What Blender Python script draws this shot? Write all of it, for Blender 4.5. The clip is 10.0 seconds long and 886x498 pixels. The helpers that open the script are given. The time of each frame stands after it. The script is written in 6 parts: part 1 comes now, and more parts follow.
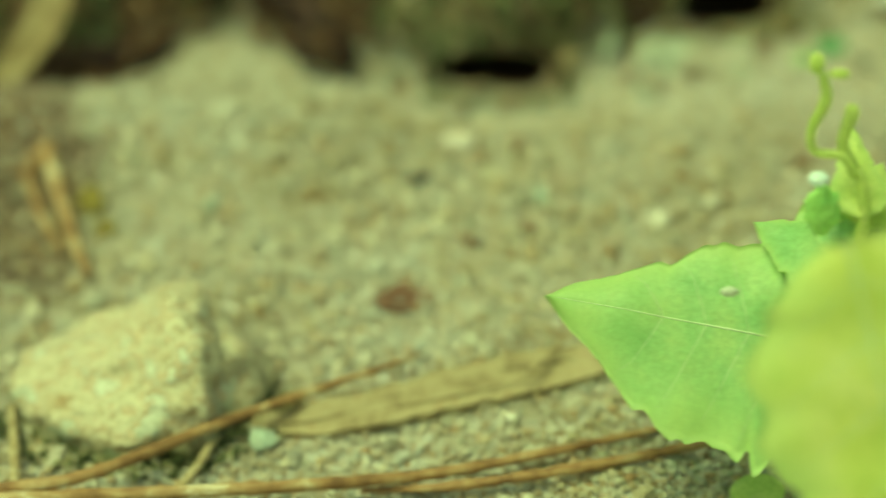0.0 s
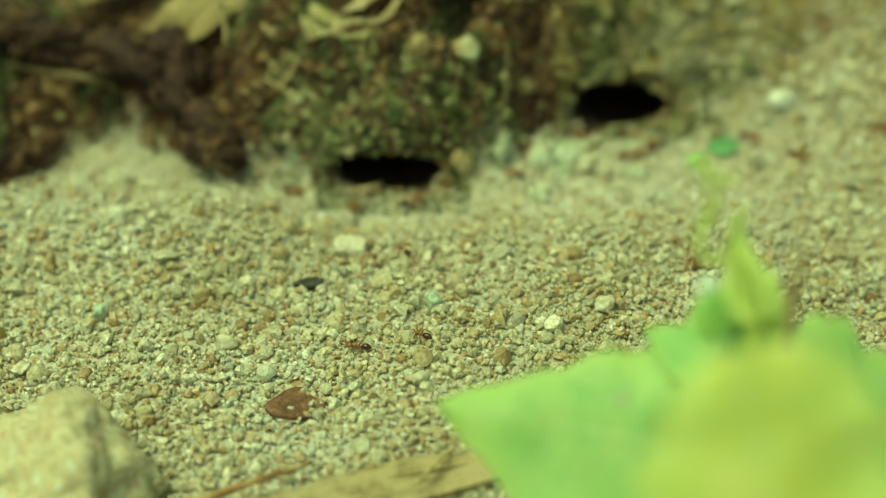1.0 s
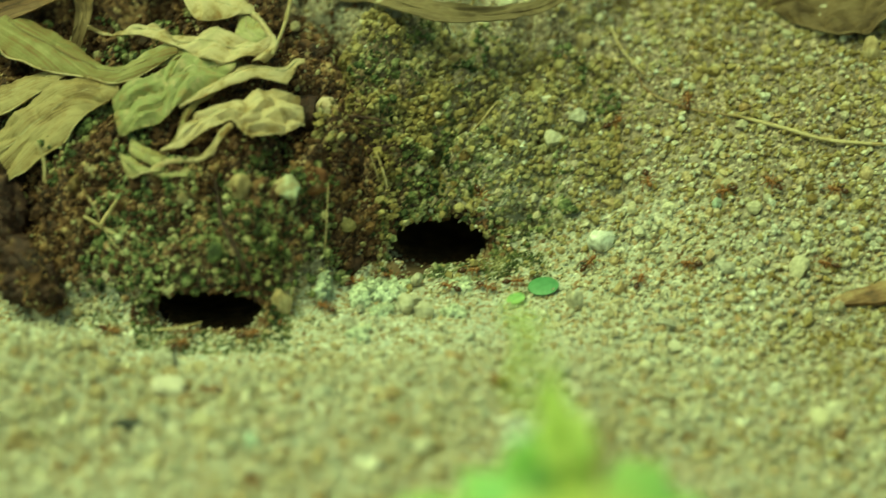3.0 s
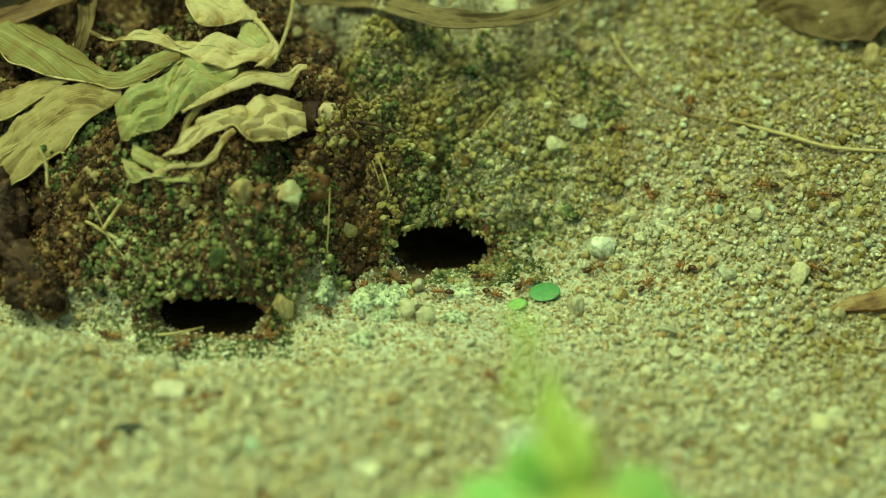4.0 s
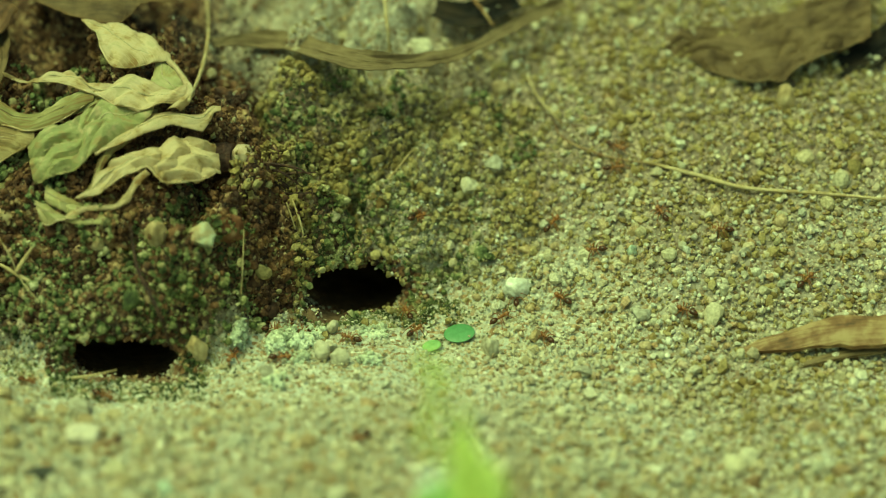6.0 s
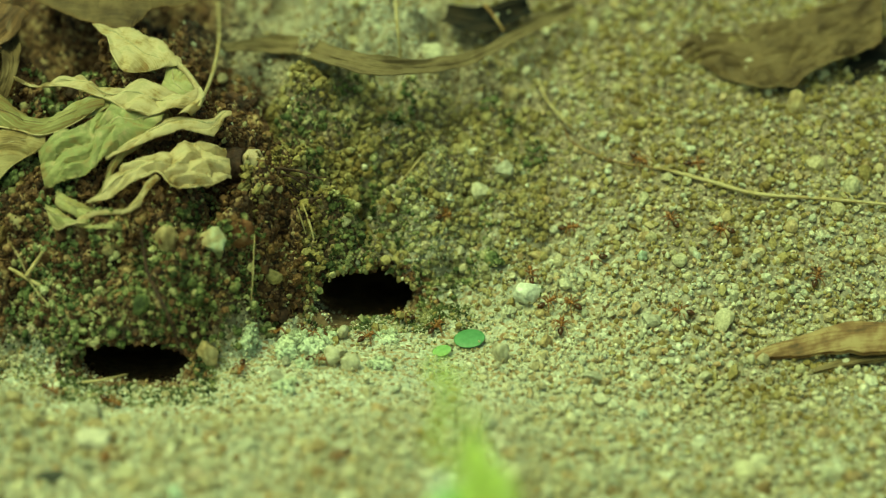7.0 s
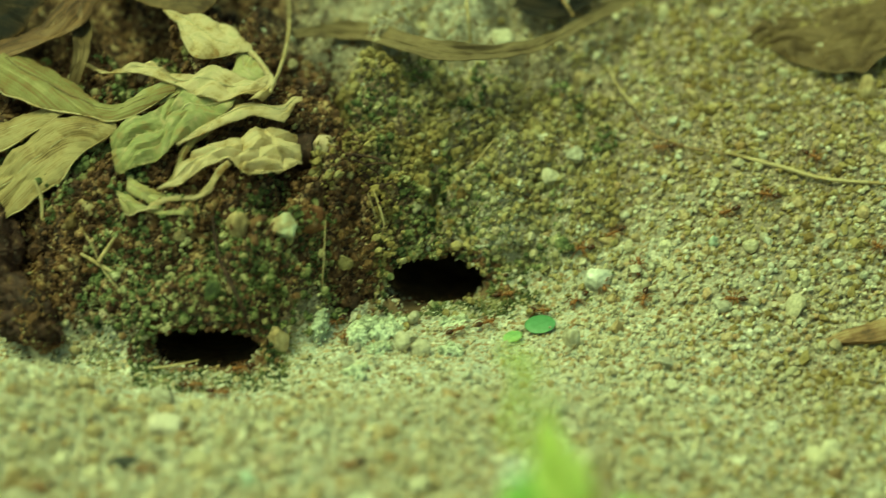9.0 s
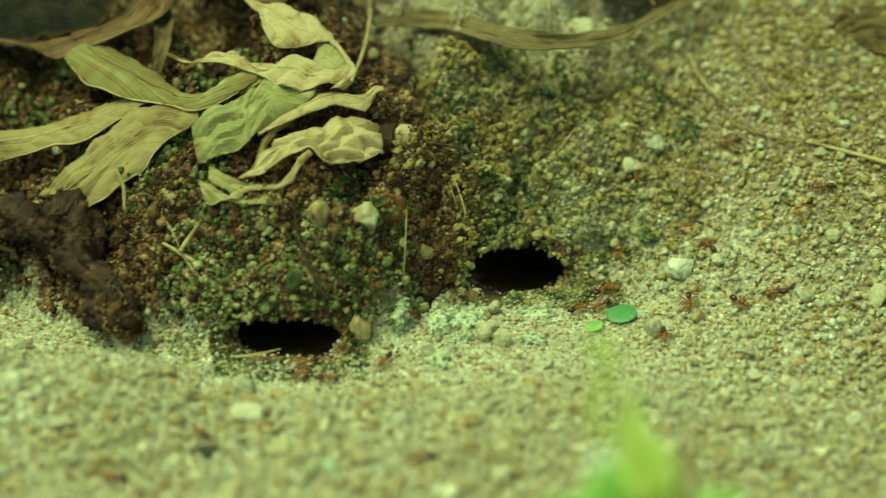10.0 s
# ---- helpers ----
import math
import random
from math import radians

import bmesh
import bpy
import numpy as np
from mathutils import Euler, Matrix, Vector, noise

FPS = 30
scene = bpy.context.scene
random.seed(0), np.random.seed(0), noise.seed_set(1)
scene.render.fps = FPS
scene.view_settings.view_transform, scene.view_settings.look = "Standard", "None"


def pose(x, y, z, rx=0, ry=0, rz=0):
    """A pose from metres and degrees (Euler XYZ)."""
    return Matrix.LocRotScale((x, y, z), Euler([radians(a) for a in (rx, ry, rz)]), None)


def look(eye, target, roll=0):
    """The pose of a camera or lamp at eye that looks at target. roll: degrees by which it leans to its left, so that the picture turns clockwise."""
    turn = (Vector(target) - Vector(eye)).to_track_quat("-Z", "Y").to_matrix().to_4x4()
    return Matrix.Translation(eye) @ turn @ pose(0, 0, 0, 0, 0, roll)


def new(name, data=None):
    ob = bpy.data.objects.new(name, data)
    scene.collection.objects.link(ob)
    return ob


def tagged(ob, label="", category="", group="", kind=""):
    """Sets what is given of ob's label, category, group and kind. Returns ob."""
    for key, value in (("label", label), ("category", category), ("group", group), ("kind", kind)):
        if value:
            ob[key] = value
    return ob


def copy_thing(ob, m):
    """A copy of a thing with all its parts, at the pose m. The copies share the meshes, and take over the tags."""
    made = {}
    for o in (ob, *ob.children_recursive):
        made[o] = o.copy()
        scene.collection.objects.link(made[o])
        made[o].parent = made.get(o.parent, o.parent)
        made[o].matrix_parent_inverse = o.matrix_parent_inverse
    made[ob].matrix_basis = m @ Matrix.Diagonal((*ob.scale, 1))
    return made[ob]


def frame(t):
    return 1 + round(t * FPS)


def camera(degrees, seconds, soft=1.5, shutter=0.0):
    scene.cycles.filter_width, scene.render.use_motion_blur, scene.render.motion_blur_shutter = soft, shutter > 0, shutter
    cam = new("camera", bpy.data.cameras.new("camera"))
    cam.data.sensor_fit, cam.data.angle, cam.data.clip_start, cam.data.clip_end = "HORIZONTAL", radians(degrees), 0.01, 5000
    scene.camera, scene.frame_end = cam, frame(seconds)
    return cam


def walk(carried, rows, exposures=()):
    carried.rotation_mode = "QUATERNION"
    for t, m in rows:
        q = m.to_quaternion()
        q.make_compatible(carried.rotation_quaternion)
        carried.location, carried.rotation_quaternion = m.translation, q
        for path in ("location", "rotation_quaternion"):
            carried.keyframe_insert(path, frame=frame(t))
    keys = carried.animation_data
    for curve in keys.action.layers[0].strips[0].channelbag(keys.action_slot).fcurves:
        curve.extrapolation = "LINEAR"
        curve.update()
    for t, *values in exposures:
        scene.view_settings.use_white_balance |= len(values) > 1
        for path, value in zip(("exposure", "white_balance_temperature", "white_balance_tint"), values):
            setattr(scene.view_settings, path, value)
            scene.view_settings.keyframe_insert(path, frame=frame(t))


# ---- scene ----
cam = camera(17, 10.0, soft=1.15, shutter=0.5)
PATH = [
    (0, look((-0.00934, -0.45254, 0.27131), (-0.06141, -0.04337, -0.01131), -3.637)),
    (0.2, look((-0.00813, -0.45221, 0.27142), (-0.05342, -0.04163, -0.01031), -3.356)),
    (0.3, look((-0.00772, -0.45187, 0.27177), (-0.05068, -0.03962, -0.00787), -3.215)),
    (0.4, look((-0.00743, -0.45155, 0.27213), (-0.04879, -0.03768, -0.00537), -3.075)),
    (0.5, look((-0.00708, -0.45133, 0.27232), (-0.04646, -0.03648, -0.00399), -2.934)),
    (0.6, look((-0.00688, -0.45071, 0.27219), (-0.04492, -0.03504, -0.00307), -2.901)),
    (0.7, look((-0.00683, -0.45007, 0.27211), (-0.04436, -0.03350, -0.00185), -2.868)),
    (0.8, look((-0.00688, -0.44945, 0.27202), (-0.04442, -0.03207, -0.00072), -2.835)),
    (0.9, look((-0.00688, -0.44886, 0.27187), (-0.04419, -0.03090, 0.00000), -2.802)),
    (1, look((-0.00683, -0.44828, 0.27171), (-0.04365, -0.02974, 0.00066), -2.769)),
    (1.2, look((-0.00698, -0.44843, 0.27182), (-0.04471, -0.02992, 0.00084), -2.842)),
    (1.5, look((-0.00729, -0.44882, 0.27174), (-0.04680, -0.03125, -0.00043), -2.952)),
    (1.7, look((-0.00716, -0.44921, 0.27222), (-0.04623, -0.03107, 0.00087), -2.669)),
    (1.8, look((-0.00682, -0.44889, 0.27324), (-0.04413, -0.02758, 0.00657), -2.527)),
    (1.9, look((-0.00637, -0.44865, 0.27413), (-0.04135, -0.02463, 0.01148), -2.385)),
    (2, look((-0.00591, -0.44872, 0.27452), (-0.03844, -0.02372, 0.01315), -2.243)),
    (2.1, look((-0.00564, -0.44745, 0.27396), (-0.03625, -0.02180, 0.01341), -2.053)),
    (2.2, look((-0.00526, -0.44614, 0.27345), (-0.03336, -0.01967, 0.01396), -1.864)),
    (2.3, look((-0.00483, -0.44486, 0.27288), (-0.03028, -0.01779, 0.01411), -1.674)),
    (2.5, look((-0.00419, -0.44244, 0.27158), (-0.02568, -0.01482, 0.01334), -1.294)),
    (2.6, look((-0.00370, -0.44312, 0.27225), (-0.02282, -0.01484, 0.01494), -1.192)),
    (2.8, look((-0.00277, -0.44460, 0.27344), (-0.01736, -0.01549, 0.01721), -0.988)),
    (3, look((-0.00207, -0.44607, 0.27468), (-0.01322, -0.01601, 0.01986), -0.783)),
    (3.1, look((-0.00188, -0.44607, 0.27483), (-0.01200, -0.01564, 0.02062), -0.773)),
    (3.2, look((-0.00189, -0.44616, 0.27485), (-0.01209, -0.01580, 0.02051), -0.763)),
    (4.3, look((-0.00212, -0.44689, 0.27547), (-0.01366, -0.01614, 0.02186), -0.654)),
    (4.5, look((-0.00179, -0.44666, 0.27564), (-0.01153, -0.01514, 0.02327), -0.613)),
    (4.7, look((-0.00129, -0.44623, 0.27577), (-0.00830, -0.01376, 0.02492), -0.466)),
    (5, look((-0.00069, -0.44581, 0.27556), (-0.00442, -0.01324, 0.02483), -0.246)),
    (5.3, look((-0.00034, -0.44602, 0.27578), (-0.00220, -0.01320, 0.02545), -0.099)),
    (5.5, look((0.00000, -0.44615, 0.27594), (0.00000, -0.01314, 0.02594), 0.000)),
    (5.7, look((0.00020, -0.44610, 0.27603), (0.00126, -0.01280, 0.02653), 0.004)),
    (6.8, look((-0.00006, -0.44604, 0.27620), (-0.00041, -0.01224, 0.02757), 0.027)),
    (7, look((-0.00011, -0.44601, 0.27625), (-0.00069, -0.01207, 0.02787), 0.031)),
    (7.2, look((-0.00009, -0.44604, 0.27635), (-0.00057, -0.01191, 0.02831), -0.035)),
    (7.5, look((-0.00046, -0.44615, 0.27639), (-0.00299, -0.01209, 0.02823), -0.135)),
    (7.8, look((-0.00071, -0.44607, 0.27625), (-0.00457, -0.01222, 0.02772), -0.178)),
    (8, look((-0.00083, -0.44602, 0.27614), (-0.00536, -0.01238, 0.02727), -0.207)),
    (8.3, look((-0.00114, -0.44644, 0.27637), (-0.00738, -0.01282, 0.02750), -0.283)),
    (8.5, look((-0.00142, -0.44672, 0.27652), (-0.00918, -0.01314, 0.02762), -0.334)),
    (8.7, look((-0.00161, -0.44643, 0.27631), (-0.01040, -0.01297, 0.02725), -0.470)),
    (9, look((-0.00198, -0.44608, 0.27586), (-0.01269, -0.01326, 0.02575), -0.675)),
    (9.2, look((-0.00286, -0.44622, 0.27555), (-0.01835, -0.01442, 0.02393), -1.008)),
    (9.3, look((-0.00314, -0.44624, 0.27548), (-0.02013, -0.01466, 0.02359), -1.175)),
    (9.5, look((-0.00375, -0.44642, 0.27511), (-0.02404, -0.01609, 0.02133), -1.508)),
    (9.6, look((-0.00430, -0.44645, 0.27502), (-0.02758, -0.01648, 0.02089), -1.491)),
    (9.7, look((-0.00461, -0.44647, 0.27492), (-0.02953, -0.01682, 0.02039), -1.474)),
    (9.8, look((-0.00455, -0.44625, 0.27519), (-0.02916, -0.01566, 0.02224), -1.458)),
    (10, look((-0.00414, -0.44597, 0.27546), (-0.02649, -0.01426, 0.02421), -1.424)),
]
EXPOSURES = [(0, 0.31, 12300, -63), (1.5, 0.34, 12300, -63), (2.5, 0.38, 14200, -71), (10, 0.37, 14200, -71)]
walk(cam, PATH, EXPOSURES)

# the lens: a long macro lens, nearly wide open; its focus is pulled from the seedling to the nest
FOCUS = [
    (0, (-51.2, -121.0, 25.1)), (0.3, (-42.0, -116.0, 28.0)), (0.4, (-41.0, -110.0, 25.5)), (0.5, (-42.5, -97.0, 17.5)), (0.6, (-47.0, -74.0, 6.0)), (0.75, (-49.6, -67.8, 2.6)), (1, (-49.1, -62.8, 2.9)), (2.2, (-40.1, -46.3, 3.3)),
    (2.4, (-36.4, -16.4, 0.3)), (2.5, (-20.0, 24.0, 14.0)), (2.8, (-16.0, 18.0, 10.0)), (3, (-2.2, 11.0, 0.4)), (4.5, (9.7, 4.5, -0.3)),
    (10, (-6.0, 3.5, -0.5)),
]
focus = new("focus_mark")
walk(focus, [(t, pose(x * 0.001, y * 0.001, z * 0.001)) for t, (x, y, z) in FOCUS])
cam.data.dof.use_dof = True
cam.data.dof.focus_object = focus
cam.data.dof.aperture_fstop = 7.0

# ---- light: open shade under trees, the sky soft and high ----
world = bpy.data.worlds.new("sky")
scene.world = world
world.use_nodes = True
sky = world.node_tree.nodes.new("ShaderNodeTexSky")
sky.sky_type, sky.sun_disc = "NISHITA", False
sky.air_density, sky.dust_density, sky.ozone_density = 0.7, 4.0, 0.4
sky.sun_elevation, sky.sun_rotation = radians(71), radians(-118)
world.node_tree.links.new(sky.outputs[0], world.node_tree.nodes["Background"].inputs[0])
world.node_tree.nodes["Background"].inputs[1].default_value = 0.11
sun = new("sun", bpy.data.lights.new("sun", "SUN"))
sun.data.energy, sun.data.angle, sun.data.color = 1.72, radians(35), (1, 0.95, 0.86)
sun.matrix_world = look((-0.3, -0.16, 1.0), (0, 0, 0))

MM = 0.001
TABLES = {}


def lattice(x, y, size, seed):
    """Smooth value noise in -1..1 with cells of the given size."""
    if seed not in TABLES:
        TABLES[seed] = np.random.RandomState(seed).rand(256, 256) * 2 - 1
    table = TABLES[seed]
    u, v = np.asarray(x) / size + 1000, np.asarray(y) / size + 1000
    i, j = np.floor(u).astype(int), np.floor(v).astype(int)
    a, b = u - i, v - j
    a, b = a * a * (3 - 2 * a), b * b * (3 - 2 * b)
    p, q = table[i % 256, j % 256], table[(i + 1) % 256, j % 256]
    r, s = table[i % 256, (j + 1) % 256], table[(i + 1) % 256, (j + 1) % 256]
    return (p * (1 - a) + q * a) * (1 - b) + (r * (1 - a) + s * a) * b


def facets(x, y, size, seed):
    """Noise in -1..1 made of flat facets with sharp creases between them."""
    lattice(0, 0, 1, seed)
    table = TABLES[seed]
    u, v = np.asarray(x) / size + 1000, np.asarray(y) / size + 1000
    i, j = np.floor(u).astype(int), np.floor(v).astype(int)
    a, b = u - i, v - j
    p, q = table[i % 256, j % 256], table[(i + 1) % 256, j % 256]
    r, s = table[i % 256, (j + 1) % 256], table[(i + 1) % 256, (j + 1) % 256]
    return np.where(a > b, p + (q - p) * a + (s - q) * b, p + (s - r) * a + (r - p) * b)


def ramp(x, a, b):
    t = np.clip((np.asarray(x, float) - a) / (b - a), 0, 1)
    return t * t * (3 - 2 * t)


def soft(x, k):
    """A ramp that starts from zero with a rounded foot of width k."""
    return k * np.logaddexp(0, np.clip(np.asarray(x, float) / k, -40, 400))


def foot(x):
    """Where the nest's bank starts, in mm of depth, for each place across."""
    return np.interp(x, [-150, -125, -105, -82, -64, -46, -30, -14, 2, 14, 40, 80],
                     [-14, -4, 6, -6, -9, -9, 2, 14, 16, 12, 4, 0])


def smooth_bank(x, y):
    """The bank's and the slope's plain form, without lumps and cracks."""
    d = y - foot(x)
    steep = np.interp(x, [-150, -100, -60, -36, -14, 4, 20, 80], [1.1, 1.5, 2.1, 2.1, 1.5, 0.9, 0.62, 0.55])
    top = np.interp(x, [-150, -100, -60, -36, -14, 4, 20, 80], [24, 30, 34, 34, 38, 46, 60, 70])
    rise = soft(d, 1.2 + 3 * ramp(x, -10, 20)) * steep
    z = top * (1 - np.exp(-rise / top * 1.15)) + 0.22 * soft(y - 60, 10)
    return np.minimum(z, rise), d, steep


def leaf_bed(x, y):
    """Where the dry leaves lie, draped over the bank's edge."""
    return smooth_bank(x, y)[0] + 2.5 + 0.16 * np.clip(y, 0, 50)


def height(x, y):
    """Height of the ground in mm over the ant path, x across and y away from the camera, both in mm."""
    x, y = np.asarray(x, float), np.asarray(y, float)
    z, d, steep = smooth_bank(x, y)
    form = z
    z = z * (1 - ramp(np.abs(x), 220, 420))
    crest = 4.5 * ramp(-y + 0.06 * x, 17, 30) * (1 - 0.55 * ramp(x, -30, 30))
    z = z + crest - 0.1 * soft(-y - 34, 8) * ramp(y, -400, -150)
    # a heap of sand beside the near hole, and ground that tilts up beyond the trail
    z = z + 6.0 * ramp(-y, 11, 20) * (1 - ramp(-y, 27, 52)) * ramp(-x, 60, 80)
    z = z + ramp(x, 5, 45) * (1 - ramp(x, 150, 300)) * np.interp(y, [-170, -95, -45, -12, 12, 40, 75], [0, -4, -6.5, -1, 3.5, 2.5, 0])
    rough = ramp(d, -1, 3.5) * (1 - ramp(x, -5, 25))
    z = z + lattice(x, y, 23, 3) * 1.3 + lattice(x, y, 8, 4) * 0.55 + lattice(x, y, 3, 5) * 0.22
    # the bank's face: lumps, ledges and cracks, laid out over its slope
    w = 0.866 * z + 0.5 * y
    lumps = 3.0 * lattice(x, w, 10, 6) + 1.9 * lattice(x, w, 4.6, 7) + 0.7 * lattice(x, w, 2.1, 10)
    lumps = lumps + 2.6 * (np.abs(lattice(x + 0.2 * w, w, 5.5, 12)) ** 0.6 - 0.5) + 1.3 * (np.abs(lattice(x - 0.3 * w, w, 2.6, 13)) ** 0.6 - 0.5)
    cracks = -2.6 * np.exp(-(lattice(x + 0.3 * w, w, 6.5, 9) / 0.13) ** 2)
    hood = 2.6 * np.exp(-((x + 55) / 11) ** 2 - ((w - 5.2) / 3.0) ** 2) + 1.8 * np.exp(-((x + 15) / 9) ** 2 - ((w - 17) / 3.0) ** 2)
    calm = 1 - 0.85 * np.maximum(np.exp(-((x + 55) / 13) ** 2 - ((w - 1) / 6.5) ** 2), np.exp(-((x + 15) / 12) ** 2 - ((w - 11) / 7) ** 2))
    z = z + rough * np.sqrt(1 + steep ** 2) * ((lumps + cracks) * calm + hood)
    # pressed flat under the leaves
    over = np.maximum(0, z - (leaf_bed(x, y) - 2.2))
    z = z - over * ramp(form, 19, 25) * ramp(-x, 34, 40) * (1 - ramp(-x, 118, 130))
    far = np.hypot(x + 20, y + 20)
    return z * (1 - ramp(far, 400, 1500)) + lattice(x, y, 900, 8) * 40 * ramp(far, 400, 3000)

# ---- materials ----
def shader(name):
    m = bpy.data.materials.new(name)
    m.use_nodes = True
    t = m.node_tree
    return m, t, t.nodes["Principled BSDF"]


def colour_ramp(t, stops, constant=False):
    r = t.nodes.new("ShaderNodeValToRGB")
    r.color_ramp.interpolation = "CONSTANT" if constant else "LINEAR"
    while len(r.color_ramp.elements) < len(stops):
        r.color_ramp.elements.new(0.5)
    for e, (p, c) in zip(r.color_ramp.elements, stops):
        e.position, e.color = p, (*c, 1)
    return r


def noise_node(t, size, detail=4, rough=0.6, stretch=None, kind="Object"):
    """Noise with features of about the given size in mm."""
    c = t.nodes.new("ShaderNodeTexCoord")
    n = t.nodes.new("ShaderNodeTexNoise")
    n.inputs["Scale"].default_value = 1 / (size * MM)
    n.inputs["Detail"].default_value, n.inputs["Roughness"].default_value = detail, rough
    if stretch:
        g = t.nodes.new("ShaderNodeMapping")
        g.inputs["Scale"].default_value = stretch
        t.links.new(c.outputs[kind], g.inputs[0])
        t.links.new(g.outputs[0], n.inputs["Vector"])
    else:
        t.links.new(c.outputs[kind], n.inputs["Vector"])
    return n


def mixed(t, a, b, fac, kind="MIX"):
    m = t.nodes.new("ShaderNodeMix")
    m.data_type, m.blend_type = "RGBA", kind
    for socket, value in ((m.inputs[0], fac), (m.inputs[6], a), (m.inputs[7], b)):
        if isinstance(value, (int, float)):
            socket.default_value = value
        elif isinstance(value, tuple):
            socket.default_value = (*value, 1)
        else:
            t.links.new(value, socket)
    return m.outputs[2]


def relief(t, p, size, depth, detail=4):
    n = noise_node(t, size, detail)
    b = t.nodes.new("ShaderNodeBump")
    b.inputs["Strength"].default_value, b.inputs["Distance"].default_value = 0.8, depth * MM
    t.links.new(n.outputs[0], b.inputs["Height"])
    t.links.new(b.outputs[0], p.inputs["Normal"])


def plain(name, stops, size, fine, rough=0.8, depth=0.1, spec=0.3, stretch=None):
    """A surface that varies between the colours at one scale and is broken up by a finer one."""
    m, t, p = shader(name)
    a, b = noise_node(t, size, stretch=stretch), noise_node(t, fine, 3)
    r = colour_ramp(t, stops)
    t.links.new(a.outputs[0], r.inputs[0])
    g = colour_ramp(t, [(0.3, (0.62, 0.6, 0.56)), (0.7, (1.1, 1.1, 1.1))])
    t.links.new(b.outputs[0], g.inputs[0])
    t.links.new(mixed(t, r.outputs[0], g.outputs[0], 1.0, "MULTIPLY"), p.inputs["Base Color"])
    p.inputs["Roughness"].default_value = rough
    p.inputs["Specular IOR Level"].default_value = spec
    relief(t, p, fine, depth)
    return m


def see_through(t, p, colour, share):
    """Lets a share of the light pass into and through the piece."""
    tr = t.nodes.new("ShaderNodeBsdfTranslucent")
    t.links.new(colour, tr.inputs[0])
    mx = t.nodes.new("ShaderNodeMixShader")
    mx.inputs[0].default_value = share
    t.links.new(p.outputs[0], mx.inputs[1])
    t.links.new(tr.outputs[0], mx.inputs[2])
    t.links.new(mx.outputs[0], t.nodes["Material Output"].inputs[0])


def granular(name, stops, source, size=0.5, rough=0.6, depth=0.05, spec=0.35, patch=0.25, patch_size=9, clear=0.0):
    """Mineral grains: each has a colour of its own, partly shared by its neighbours, with specks and stains across it."""
    m, t, p = shader(name)
    if source == "island":
        out = t.nodes.new("ShaderNodeNewGeometry").outputs["Random Per Island"]
    else:
        out = t.nodes.new("ShaderNodeObjectInfo").outputs["Random"]
    r = colour_ramp(t, stops)
    around = noise_node(t, patch_size, 4)
    wide = t.nodes.new("ShaderNodeMapRange")
    wide.inputs[1].default_value, wide.inputs[2].default_value = 0.32, 0.68
    t.links.new(around.outputs[0], wide.inputs[0])
    both = t.nodes.new("ShaderNodeMix")
    both.inputs[0].default_value = patch
    t.links.new(out, both.inputs[2])
    t.links.new(wide.outputs[0], both.inputs[3])
    t.links.new(both.outputs[0], r.inputs[0])
    b = noise_node(t, size, 4)
    g = colour_ramp(t, [(0.3, (0.55, 0.52, 0.47)), (0.62, (1.08, 1.08, 1.07))])
    t.links.new(b.outputs[0], g.inputs[0])
    stain = noise_node(t, 26, 3)
    q = colour_ramp(t, [(0.35, (0.86, 0.8, 0.68)), (0.65, (1.05, 1.05, 1.05))])
    t.links.new(stain.outputs[0], q.inputs[0])
    c = mixed(t, r.outputs[0], g.outputs[0], 1.0, "MULTIPLY")
    c = mixed(t, c, q.outputs[0], 1.0, "MULTIPLY")
    t.links.new(c, p.inputs["Base Color"])
    p.inputs["Roughness"].default_value = rough
    p.inputs["Specular IOR Level"].default_value = spec
    relief(t, p, size, depth)
    if clear:
        see_through(t, p, c, clear)
    return m


SAND = [(0.0, (0.16, 0.1, 0.06)), (0.035, (0.38, 0.24, 0.13)), (0.1, (0.52, 0.38, 0.25)), (0.22, (0.5, 0.43, 0.33)), (0.4, (0.58, 0.53, 0.43)),
        (0.56, (0.66, 0.62, 0.52)), (0.68, (0.56, 0.55, 0.5)), (0.78, (0.5, 0.51, 0.45)), (0.88, (0.7, 0.67, 0.58)), (1.0, (0.86, 0.83, 0.75))]
SOIL = [(0.0, (0.022, 0.012, 0.01)), (0.28, (0.06, 0.027, 0.02)), (0.55, (0.145, 0.072, 0.043)), (0.8, (0.27, 0.16, 0.095)),
        (1.0, (0.52, 0.39, 0.25))]
MOSS = [(0.0, (0.022, 0.03, 0.014)), (0.25, (0.055, 0.07, 0.032)), (0.45, (0.12, 0.145, 0.068)), (0.65, (0.24, 0.25, 0.135)), (0.85, (0.44, 0.42, 0.27)), (1.0, (0.66, 0.62, 0.46))]
sand_mat = granular("sand_grain", SAND, "island", rough=0.4, spec=0.5, patch=0.12, patch_size=5)
grit_mat = granular("grit", [(0.0, (0.26, 0.17, 0.1)), (0.1, (0.42, 0.32, 0.21)), (0.45, (0.52, 0.46, 0.35)), (0.7, (0.4, 0.4, 0.35)),
                              (0.85, (0.68, 0.65, 0.56)), (1.0, (0.82, 0.8, 0.74))], "island", patch=0.0)
coarse_mat = granular("coarse_grain", [(0.0, (0.38, 0.26, 0.15)), (0.08, (0.48, 0.38, 0.25)), (0.5, (0.56, 0.5, 0.37)), (0.75, (0.5, 0.48, 0.39)),
                                       (0.9, (0.58, 0.53, 0.42)), (1.0, (0.68, 0.64, 0.52))], "island", rough=0.5, spec=0.4, patch=0.0)
soil_mat = granular("soil_crumb", SOIL, "island", rough=0.75, patch=0.88, patch_size=4.5)
